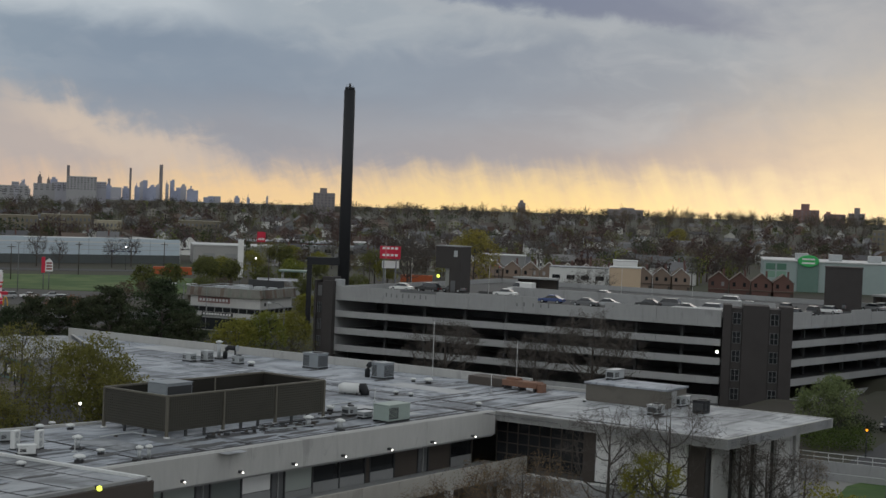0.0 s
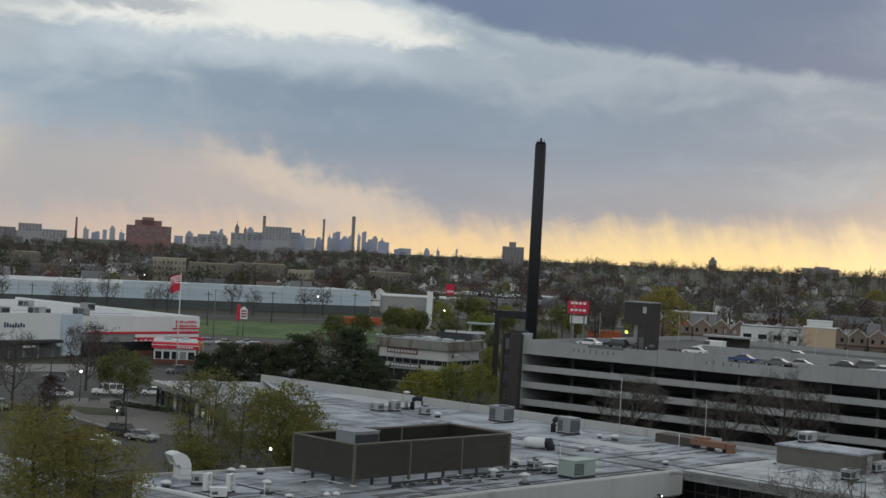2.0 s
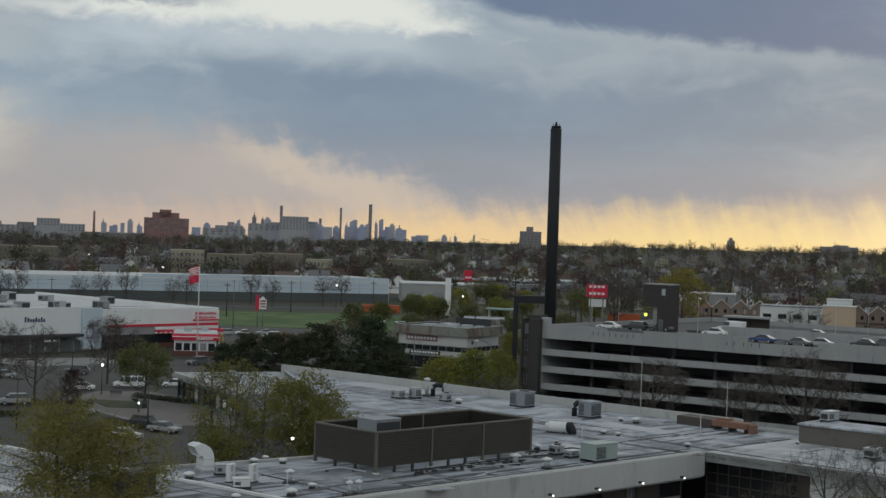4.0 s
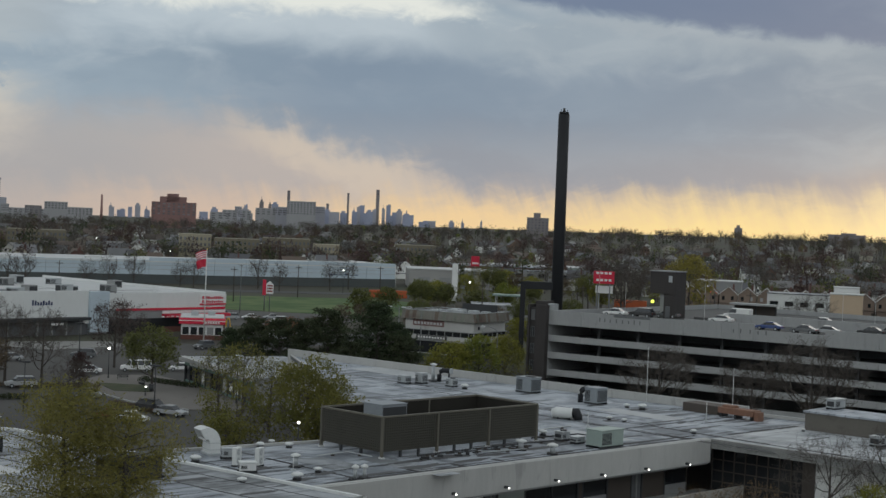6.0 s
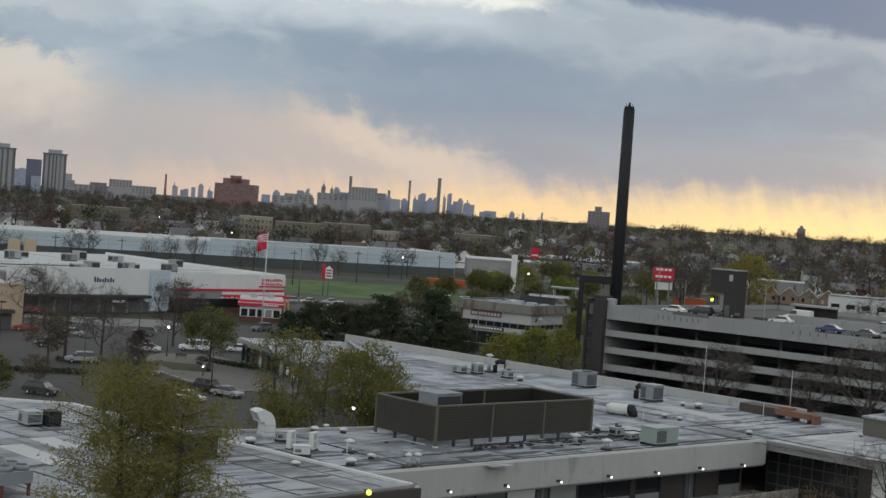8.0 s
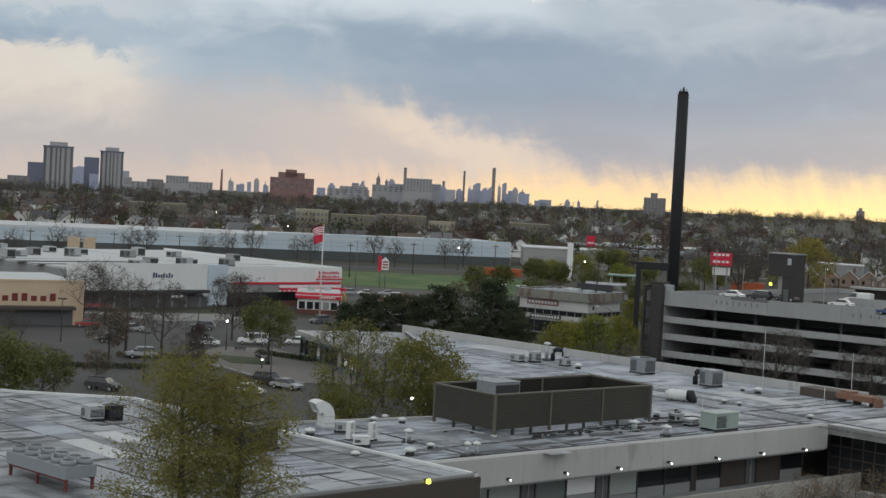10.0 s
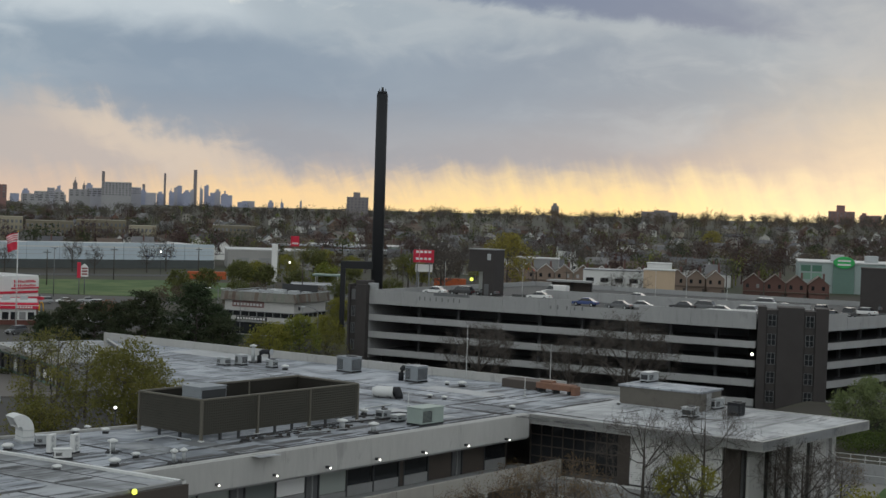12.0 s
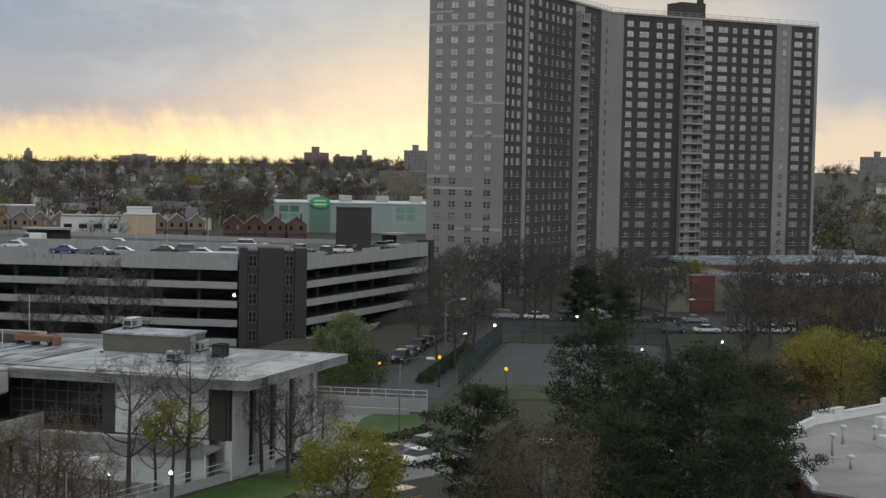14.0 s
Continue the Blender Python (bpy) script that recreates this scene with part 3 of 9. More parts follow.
    shaft((GB[0] + 0.2, GB[1] - 0.3), (GC[0] - 0.2, GC[1] - 2.2), 13.6, ((0, 0.12, 0.0), (0.12, 0.28, 0.5), (0.28, 0.66, 0.15), (0.66, 0.82, 0.5), (0.82, 1.0, 0.0)))
    shaft((GA[0] - 3.35, GA[1] + 1.0), (GA[0] - 0.1, GA[1] - 0.8), 13.3, ((0, 0.1, 0.0), (0.1, 0.42, 0.5), (0.42, 1.0, 0.15)))
    put("shaft_cap", box((1.0, 0.4, 13.3), (3.2, 3.4, 14.0), 0.03, along((GA[0] - 3.35, GA[1] + 1.0), (GA[0] - 0.1, GA[1] - 0.8), 0)), M["dark_brick"])
    put("roof_vent", box((3.4, 0.8, ROOF_Z), (4.9, 2.0, 13.6), 0.04, along((GA[0] - 3.35, GA[1] + 1.0), (GA[0] - 0.1, GA[1] - 0.8), 0)), M["galv"])
    put("corner_pier", box((-0.2, -0.6, 0), (1.4, 2.5, 12.9), 0, along(GD, (GD[0] + 5, GD[1] + 5), 0)), M["dark_brick"])
    return g


build_garage()


# ---- near low building ----
P0, P1 = (-11.9, 98.4), (14.3, 137.1)
F0 = (-16.4, 101.3)
ROOF = 9.0


def build_low_building():
    b = thing("low_building", "long low grey concrete building with flat membrane roof", "building", (0, 130, 0))
    back = pose(0, -130, 0)

    def put(name, bm, mat, label=""):
        bm.transform(back)
        return part(name, bm, mat, b, label)

    roof = [F0, P1, (26.6, 153.2), (20.3, 157.2), (-35.1, 198.8), (-31.0, 186.0), (-18.6, 146.0), (-16.6, 128.0), (-19.0, 122.8), (-29.5, 113.8), (-28.0, 109.9)]
    put("roof", prism(roof, ROOF - 0.35, ROOF), M["membrane"], "grey patched membrane roof")
    # parapets and kerbs round the roof
    put("parapet", strip((26.6, 153.2), (20.3, 157.2), 0.3, ROOF - 0.3, ROOF + 0.3), M["fascia"])
    put("parapet", strip((20.3, 157.2), (-35.1, 198.8), 0.35, ROOF - 0.4, ROOF + 0.88), M["fascia"])
    put("parapet", strip((-35.1, 198.8), (-31.0, 186.0), 0.3, ROOF - 0.4, ROOF + 0.12), M["fascia"])
    put("roof_kerb", strip((-19.0, 122.8), (-29.5, 113.8), 0.3, ROOF, ROOF + 0.22), M["fascia"])
    put("eaves_kerb", box((0, 0.0, ROOF), (47.0, 0.45, ROOF + 0.10), 0.02, along(F0, P1, 0)), M["fascia"])
    m = along(F0, P1, 0)
    L = 47.0
    put("fascia", box((0.02, -0.25, 6.95), (L, 0.0, ROOF + 0.05), 0.02, m), M["fascia"], "broad pale concrete fascia")
    put("soffit", box((0.02, 0.0, 6.75), (L, 2.2, 6.95), 0, m), M["grey_panel"])
    # upper floor front: panels, glass and doors in bays
    s = 0.4
    k = 0
    kinds = ["dark", "door", "pale", "pale", "door", "pale", "white", "door", "pale", "dark", "dark", "post", "dark", "panel", "door", "panel"]
    while s < L - 1.5:
        kind = kinds[k % len(kinds)]
        w = {"door": 1.5, "post": 0.6}.get(kind, 3.3)
        w = min(w, L - s - 0.1)
        if kind == "dark":
            put("window", box((s + 0.06, 2.05, 4.9), (s + w - 0.06, 2.12, 6.4), 0, m), M["dark_glass"])
            put("sill_panel", box((s + 0.06, 2.0, 3.6), (s + w - 0.06, 2.14, 4.88), 0, m), M["grey_panel"])
        elif kind == "pale":
            put("window", box((s + 0.06, 2.05, 4.55), (s + w - 0.06, 2.12, 6.45), 0, m), M["pale_glass"])
            put("sill_panel", box((s + 0.06, 2.0, 3.6), (s + w - 0.06, 2.14, 4.5), 0, m), M["grey_panel"])
        elif kind == "white":
            put("window", box((s + 0.06, 2.05, 5.0), (s + w - 0.06, 2.12, 6.45), 0, m), M["white_paint"])
            put("sill_panel", box((s + 0.06, 2.0, 3.6), (s + w - 0.06, 2.14, 4.95), 0, m), M["grey_panel"])
        elif kind == "door":
            for q in (0.05, 0.8):
                put("door", box((s + q, 2.06, 3.6), (s + q + 0.62, 2.12, 6.2), 0, m), M["void"])
            put("door_post", box((s + 0.68, 1.95, 3.6), (s + 0.79, 2.15, 6.5), 0, m), M["grey_panel"])
        else:
            put("wall_panel", box((s + 0.03, 2.0, 3.6), (s + w - 0.03, 2.14, 6.5), 0, m), M["brown_panel"])
        put("mullion", box((s - 0.08, 1.95, 3.6), (s + 0.05, 2.18, 6.5), 0, m), M["dark_pole"])
        s += w
        k += 1
    put("front_wall", box((0.02, 2.2, 0), (L, 2.5, 6.55), 0, m), M["brown_panel"])
    # walkway
    put("walkway", box((2.0, -2.4, 3.85), (L + 2, 2.2, 4.05), 0, m), M["concrete"])
    n = 10
    for i in range(n):
        w = (L + 0.0) / n
        put("walkway_panel", box((2 + i * w + 0.02, -2.6, 3.35), (2 + (i + 1) * w - 0.02, -2.4, 5.03), 0.02, m), M["walk_concrete"])
    for i in range(6):
        put("column", box((6 + i * 8.0 - 0.3, -2.2, 0), (6 + i * 8.0 + 0.3, -1.6, 3.85), 0.03, m), M["white_wall"])
    # rear and side walls
    ring = roof[2:]
    for p, q in zip(ring, ring[1:]):
        put("wall", strip(p, q, 0.3, 0, ROOF - 0.36), M["fascia"])
    return b


def build_wing():
    b = thing("roof_wing", "near wing with worn grey felt roof and brown side wall", "building", (-30, 100, 0))
    back = pose(30, -100, 0)

    def put(name, bm, mat, label=""):
        bm.transform(back)
        return part(name, bm, mat, b, label)

    poly = [P0, (-43.8, 120.2), (-53.4, 118.9), (-78, 121), (-86, 96), (-35, 69.5)]
    put("roof", prism(poly, ROOF - 0.3, ROOF + 0.12), M["membrane_dark"], "worn dark felt roof")
    put("wall", prism([(p[0] * 0.994 - 0.15, p[1] * 0.998) for p in poly], 0, ROOF - 0.31), M["brown_panel"])
    for p, q in ((poly[5], poly[0]), (poly[0], poly[1]), (poly[1], poly[2]), (poly[2], poly[3])):
        put("coping", strip(p, q, 0.35, ROOF - 0.1, ROOF + 0.30), M["white_metal"] if p != poly[5] else M["grey_panel"])
    a, c = poly[5], poly[0]
    put("side_fascia", strip(a, c, 0.25, 7.2, ROOF + 0.08, side=-1), M["brown_panel"])
    # felt seams
    d = (Vector(poly[1]) - Vector(P0)).normalized()
    for i in range(7):
        o = 2.2 + i * 3.4
        e = Vector((-0.618, -0.786)) * o
        p = Vector(P0) + e + d * 0.4
        q = p + d * (38 + i * 2)
        put("seam", strip(p, q, 0.10 + 0.05 * (i % 3), ROOF + 0.12, ROOF + 0.135), M["tar"])
    return b


def build_pavilion():
    b = thing("pavilion", "square pavilion with overhanging flat roof and pale walls", "building", (30, 137, 0))
    back = pose(-30, -137, 0)

    def put(name, bm, mat, label=""):
        bm.transform(back)
        return part(name, bm, mat, b, label)

    cl, cf, ct, cb = P1, (32.5, 123.5), (46.5, 138.9), (25.8, 153.2)
    put("roof", prism([cl, cf, ct, cb], 8.25, ROOF + 0.004), M["membrane_pale"], "flat grey roof slab with deep eaves")
    for p, q in ((cl, cf), (cf, ct), (ct, cb)):
        put("eave", strip(p, q, 0.2, 8.2, ROOF + 0.07), M["fascia"])
    # walls set back under the eaves
    c = (Vector(cl) + Vector(cf) + Vector(ct) + Vector(cb)) / 4

    def pull(p, f=0.80):
        return tuple(c + (Vector(p) - c) * f)

    wl, wf, wt, wb = [pull(p) for p in (cl, cf, ct, cb)]
    put("core", prism([pull(p, 0.76) for p in (cl, cf, ct, cb)], 0, 8.2), M["void"])
    # front face: lattice window, then a blank pale wall, then the corner pier
    L = (Vector(wf) - Vector(wl)).length
    m = along(wl, wf, 0)
    put("wall_panel", box((7.2, -0.2, 3.6), (L - 2.2, 0.1, 8.2), 0.02, m), M["bright_wall"])
    put("base_wall", box((-1, -0.1, 0), (L, 0.15, 3.4), 0.02, m), M["white_wall"])
    put("terrace", box((-6, -3.6, 2.7), (L - 1.0, -0.12, 3.0), 0.02, m), M["concrete"], "concrete terrace slab")
    for i in range(8):
        w = (L + 5.0) / 8
        put("terrace_parapet", box((-6 + i * w + 0.02, -3.75, 2.5), (-6 + (i + 1) * w - 0.02, -3.58, 3.9), 0.02, m), M["concrete"])
    for i in range(2):
        put("terrace_post", box((-5.4 + i * 3.4, -3.4, 0), (-5.0 + i * 3.4, -3.0, 2.7), 0, m), M["white_wall"])
    put("terrace_wall", box((0.6, -3.5, 0), (L - 1.0, -3.2, 2.7), 0.02, m), M["white_wall"], "pale wall below the terrace")
    put("dark_pier", box((L - 2.1, -0.1, 0), (L - 0.6, 0.2, 8.2), 0, m), M["brown_panel"])
    put("dark_pier", box((6.0, -0.1, 3.4), (7.1, 0.2, 8.2), 0, m), M["brown_panel"])
    put("window", box((-3.2, 0.0, 3.8), (6.0, 0.06, 8.1), 0, m), M["dark_glass"])
    for i in range(-3, 6):
        put("mullion", box((0.2 + i * 1.14, -0.12, 3.8), (0.3 + i * 1.14, -0.01, 8.1), 0, m), M["brown_panel"])
    for i in range(5):
        put("transom", box((-3.2, -0.11, 3.9 + i * 1.0), (6.0, -0.012, 4.0 + i * 1.0), 0, m), M["brown_panel"])
    # right face: pale panels between dark slots
    L = (Vector(wt) - Vector(wf)).length
    m = along(wf, wt, 0)
    s = 0.0
    k = 0
    while s < L - 0.5:
        w = 2.7 if k % 2 == 0 else 1.25
        w = min(w, L - s)
        if k % 2 == 0:
            put("wall_panel", box((s, -0.25, 0.4), (s + w, 0.05, 8.2), 0.02, m), M["fascia"])
        else:
            put("window", box((s + 0.05, 0.05, 0.4), (s + w - 0.05, 0.12, 8.1), 0, m), M["dark_glass"])
        s += w
        k += 1
    # roof house
    h = (24.3, 147.2)
    e2 = Vector((0.805, -0.593))
    q = Vector(h) + e2 * 8.4
    hm = along(h, tuple(q), 0)
    put("roof_house", box((0, 0, ROOF), (8.6, 4.8, ROOF + 1.7), 0.03, hm), M["grey_brown"], "low brown box on the roof")
    put("house_roof", box((-0.15, -0.15, ROOF + 1.7), (8.75, 4.95, ROOF + 1.88), 0.02, hm), M["membrane"])
    put("house_door", box((8.6, 1.2, ROOF), (8.66, 2.4, ROOF + 1.6), 0, hm), M["grey_panel"])
    return b


M["walk_concrete"] = material("warm_pale_concrete", (0.36, 0.345, 0.315), 0.85, 0.2, 0.8, 0.004, stain=0.3, stretch=(1, 1, 0.3))
M["pale_glass"] = pane_glass("pale_window_blind", (0.16, 0.18, 0.175), (0.33, 0.36, 0.34), 0.5, 0.15)
build_low_building()
build_wing()
build_pavilion()


# ---- apartment tower ----
T1, T2, T3, T4 = (116.6, 297.0), (127.6, 283.0), (174.3, 325.0), (237.0, 329.0)
STOREY, FLOORS = 2.433, 26


M["string_stone"] = material("pale_string_stone", (0.40, 0.39, 0.375), 0.85, 0.15, 0.7)


def build_tower():
    b = thing("apartment_tower", "tall folded brick apartment tower with rows of windows and balconies", "building", (150, 310, 0))
    back = pose(-150, -310, 0)
    top = STOREY * FLOORS + 1.6

    def put(name, bm, mat, label=""):
        bm.transform(back)
        return part(name, bm, mat, b, label)

    n1 = inset(T2, T3, 18)
    n2 = inset(T3, T4, 18)
    core = [T2, T3, T4, n2[1], (165, 345), T1]
    put("wall", prism(core, 0, top), M["tower_dark"], "dark brown brick wall")
    # beige end wall as a skin, and its light string courses
    L = (Vector(T2) - Vector(T1)).length
    m = along(T1, T2, 0)
    put("end_wall", box((-0.15, -0.18, 0), (L + 0.1, 0.05, top), 0, m), M["tower_beige"], "beige brick end wall")
    for z, s0, s1 in ((top - 8.2, 0, L), (top - 5.6, 0, 5.5), (top - 24.6, 9.5, L), (14.2, 6, L), (22.6, 0, 11), (33.5, 10, L), (25, 0, 5)):
        put("string_course", box((s0, -0.24, z), (s1, -0.18, z + 0.5), 0, m), M["string_stone"])
    put("parapet", box((-0.3, -0.35, top), (L + 0.3, 0.3, top + 0.5), 0, m), M["tower_trim"])
    proto = {}

    def window(m4, w, h):
        """A pane in a thin frame, every one on a shared mesh."""
        key = (round(w, 1), round(h, 1))
        if key not in proto:
            bm = bmesh.new()
            add_box(bm, (-w / 2, -0.05, 0), (w / 2, 0.0, h), None, 0)
            add_box(bm, (-w / 2 - 0.1, -0.12, -0.14), (w / 2 + 0.1, -0.0, -0.02), None, 1)
            add_box(bm, (-0.05, -0.08, 0), (0.05, -0.05, h), None, 1)
            add_box(bm, (-w / 2, -0.08, h * 0.5 - 0.04), (w / 2, -0.05, h * 0.5 + 0.04), None, 1)
            o = part("window", bm, [M["tower_glass"], M["tower_trim"]], b)
            o.matrix_basis = back @ m4
            proto[key] = o
            return o
        return share("window", proto[key], b, back @ m4)

    # end wall windows
    for f in range(FLOORS):
        z = f * STOREY + 1.9
        for s in (2.4, 6.0, 9.9, 14.3):
            window(along(T1, T2, s, -0.19, z), 1.5, 1.2)

    # the two long faces: (from, to, kind) lengths of columns
    def face(a, c, bays, pieces):
        for f in range(FLOORS):
            z = f * STOREY + 1.3
            for s, w in bays:
                pieces.append((along(a, c, s, -0.01, z), w))

    pieces = []
    La = (Vector(T3) - Vector(T2)).length
    bays_a = [(1.6, 1.2), (4.4, 1.2), (7.4, 1.8), (13.6, 1.8), (18.2, 1.6), (22.0, 1.2), (25.6, 1.2), (28.6, 1.2), (32.0, 1.8), (36.2, 1.8), (46.8, 1.8), (51.2, 1.8)]
    face(T2, T3, bays_a, pieces)
    Lb = (Vector(T4) - Vector(T3)).length
    bays_b = [(5.6, 1.7), (9.6, 2.7), (14.0, 1.7), (17.4, 1.8), (28.6, 2.5), (33.0, 2.8), (36.6, 1.2), (39.8, 1.7), (43.4, 1.7), (47.0, 2.4), (56.6, 2.5), (60.2, 1.5)]
    nearby = [p for p in pieces]
    for m4, w in nearby:
        window(m4, w, 1.25)
    pieces = []
    face(T3, T4, bays_b, pieces)
    bm = bmesh.new()
    for m4, w in pieces:
        add_box(bm, (-w / 2, -0.05, 0), (w / 2, 0.0, 1.28), back @ m4, 0)
        add_box(bm, (-w / 2 - 0.1, -0.12, -0.14), (w / 2 + 0.1, 0.0, -0.02), back @ m4, 1)
        add_box(bm, (-0.05, -0.08, 0), (0.05, -0.05, 1.28), back @ m4, 1)
        add_box(bm, (-w / 2, -0.08, 0.6), (w / 2, -0.05, 0.68), back @ m4, 1)
    rest = part("window_field", bm, [M["tower_glass"], M["tower_trim"]], b, "rows of pale windows")
    rest["kind"] = "stuff"
    # light piers
    ma, mb = along(T2, T3, 0), along(T3, T4, 0)
    for s0, s1, m in ((9.8, 11.6, ma), (La - 6.8, La + 0.3, ma), (-0.3, 3.6, mb), (49.6, 54.2, mb), (Lb - 0.7, Lb + 0.2, mb)):
        put("pier", box((s0, -0.22, 0), (s1, 0.05, top), 0, m), M["tower_beige"], "beige brick pier")
    for f in range(FLOORS):
        window(along(T3, T4, 52.0, -0.23, f * STOREY + 1.4), 1.1, 1.2)
        window(along(T2, T3, La - 3.2, -0.23, f * STOREY + 1.4), 0.9, 1.2)
    # balconies, both faces
    bal = None
    for a, c, s0, w in ((T2, T3, 39.6, 5.4), (T3, T4, 20.6, 6.0)):
        put("balcony_back", box((s0 - 0.1, -0.03, 0), (s0 + w + 0.1, 0.02, top), 0, along(a, c, 0)), M["tower_trim"])
        for f in range(1, FLOORS):
            for x0 in (0.5, w - 2.2):
                put("balcony_door", box((s0 + x0, -0.08, f * STOREY + 0.12), (s0 + x0 + 1.6, -0.035, f * STOREY + 2.0), 0, along(a, c, 0)), M["tower_dark"])
        bal = None
        for f in range(1, FLOORS):
            m4 = along(a, c, s0, 0, f * STOREY)
            if bal is None:
                bm = bmesh.new()
                add_box(bm, (0, -1.5, -0.1), (w, 0, 0.1))
                add_box(bm, (0, -1.5, 0.1), (w, -1.42, 0.28))
                add_box(bm, (0, -1.5, 0.95), (w, -1.44, 1.05))
                for k in range(int(w / 0.3)):
                    add_box(bm, (k * 0.3, -1.48, 0.28), (k * 0.3 + 0.1, -1.45, 0.95))
                add_box(bm, (-0.12, -1.5, -0.1), (0.0, 0, STOREY - 0.1))
                add_box(bm, (w, -1.5, -0.1), (w + 0.12, 0, STOREY - 0.1))
                bal = part("balcony", bm, M["tower_trim"], b)
                bal.matrix_basis = back @ m4
            else:
                share("balcony", bal, b, back @ m4)
    for a, c in ((T2, T3), (T3, T4)):
        put("parapet", box((-0.2, -0.35, top), ((Vector(c) - Vector(a)).length + 0.2, 0.3, top + 0.5), 0, along(a, c, 0)), M["tower_trim"])
    # railing along the roof edge
    for a, c in ((T1, T2), (T2, T3), (T3, T4)):
        length = (Vector(c) - Vector(a)).length
        m = along(a, c, 0, -0.1)
        for z in (0.85, 1.4):
            put("roof_rail", box((0, 0, top + z), (length, 0.07, top + z + 0.08), 0, m), M["tower_trim"])
        for k in range(int(length / 2.5) + 1):
            put("rail_post", box((k * 2.5, 0, top + 0.5), (k * 2.5 + 0.08, 0.07, top + 1.4), 0, m), M["tower_trim"])
    # roof houses
    put("roof_house", box((10, 3, top), (20, 9, top + 5), 0, ma), M["tower_dark"])
    put("roof_house", box((20.8, 1, top), (28.2, 7, top + 4.2), 0, mb), M["tower_dark"])
    put("tank", box((27, 2, top + 4.2), (28.4, 3.4, top + 5.6), 0.2, mb), M["tower_dark"])
    put("roof", prism([tuple(p) for p in core], top, top + 0.1), M["membrane"])
    return b


build_tower()


# ---- chimney ----
def build_chimney():
    c = thing("chimney_stack", "tall black steel chimney stack beside its steel frame", "chimney", (0, 302, 0))
    part("shaft", tube([(0.1, 0, 0), (0.05, 0, 30), (0, 0, 50.0)], [1.2, 1.15, 1.1], 20), M["dark_steel"], c)
    part("rim", tube([(0, 0, 50.0), (0, 0, 50.5)], [0.95, 0.95], 16), M["dark_steel"], c)
    part("lamp", tube([(0, 0, 50.5), (0, 0, 51.3)], [0.28, 0.2], 8), M["dark_pole"], c)
    for x in (-0.6, 0.6):
        part("lamp_post", tube([(x, 0, 50.3), (x, 0, 51.0)], 0.07, 6), M["dark_pole"], c)
    part("duct", box((-7.2, -0.8, 15.0), (-0.6, 0.8, 16.5), 0.05), M["dark_steel"])["label"] = "black steel duct"
    bpy.data.objects["duct"].parent = c
    part("duct_leg", box((-7.2, -0.8, 0), (-6.2, 0.8, 15.0), 0.05), M["dark_steel"], c)
    return c


build_chimney()

# ---- plants ----
def leaf_material(name, color, second, rough=0.8):
    m = bpy.data.materials.new(name)
    m.use_nodes = True
    g = Net(m.node_tree)
    out, bsdf = g.node("ShaderNodeOutputMaterial"), g.node("ShaderNodeBsdfPrincipled")
    geo = g.node("ShaderNodeNewGeometry").outputs["Random Per Island"]
    place = g.node("ShaderNodeTexCoord").outputs["Object"]
    patch = g.noise(place, 0.35, 3)
    f = g.math("ADD", g.math("MULTIPLY", geo, 0.4), g.math("MULTIPLY", g.step(patch, 0.35, 0.65), 0.6))
    g.link(g.mix(f, color, second), bsdf.inputs["Base Color"])
    bsdf.inputs["Roughness"].default_value = rough
    bsdf.inputs["Specular IOR Level"].default_value = 0.2
    thin = g.node("ShaderNodeBsdfTranslucent")
    g.link(g.mix(f, color, second), thin.inputs["Color"])
    both = g.node("ShaderNodeMixShader")
    both.inputs[0].default_value = 0.35
    g.link(bsdf.outputs[0], both.inputs[1])
    g.link(thin.outputs[0], both.inputs[2])
    g.link(both.outputs[0], out.inputs["Surface"])
    return m


LEAF = {
    "spring": leaf_material("spring_leaves", (0.132, 0.136, 0.037), (0.194, 0.178, 0.053)),
    "pale_spring": leaf_material("pale_spring_leaves", (0.165, 0.155, 0.046), (0.245, 0.22, 0.068)),
    "olive": leaf_material("olive_leaves", (0.093, 0.105, 0.037), (0.147, 0.152, 0.056)),
    "fresh": leaf_material("fresh_leaves", (0.132, 0.163, 0.034), (0.232, 0.240, 0.054)),
    "golden_fresh": leaf_material("golden_green_leaves", (0.21, 0.185, 0.045), (0.30, 0.26, 0.065)),
    "pale_green": leaf_material("pale_green_leaves", (0.13, 0.165, 0.07), (0.20, 0.235, 0.105)),
    "needle": leaf_material("dark_needles", (0.025, 0.037, 0.021), (0.068, 0.090, 0.045)),
    "evergreen": leaf_material("evergreen_leaves", (0.034, 0.045, 0.026), (0.070, 0.080, 0.042)),
    "bud": leaf_material("brown_buds", (0.105, 0.082, 0.060), (0.150, 0.118, 0.082)),
    "maroon": leaf_material("maroon_buds", (0.060, 0.040, 0.040), (0.098, 0.066, 0.060)),
    "rust": leaf_material("orange_buds", (0.16, 0.085, 0.05), (0.225, 0.135, 0.075)),
    "haze_twig": leaf_material("brown_twig_haze", (0.105, 0.097, 0.09), (0.15, 0.138, 0.126)),
    "amber_bud": leaf_material("amber_buds", (0.175, 0.115, 0.062), (0.235, 0.165, 0.09)),
    "tan_bud": leaf_material("tan_buds", (0.165, 0.132, 0.082), (0.215, 0.172, 0.105)),
    "yellow": leaf_material("yellow_green_leaves", (0.17, 0.175, 0.036), (0.265, 0.25, 0.052)),
    "fresh_dark": leaf_material("deep_green_leaves", (0.055, 0.085, 0.022), (0.105, 0.135, 0.038)),
}


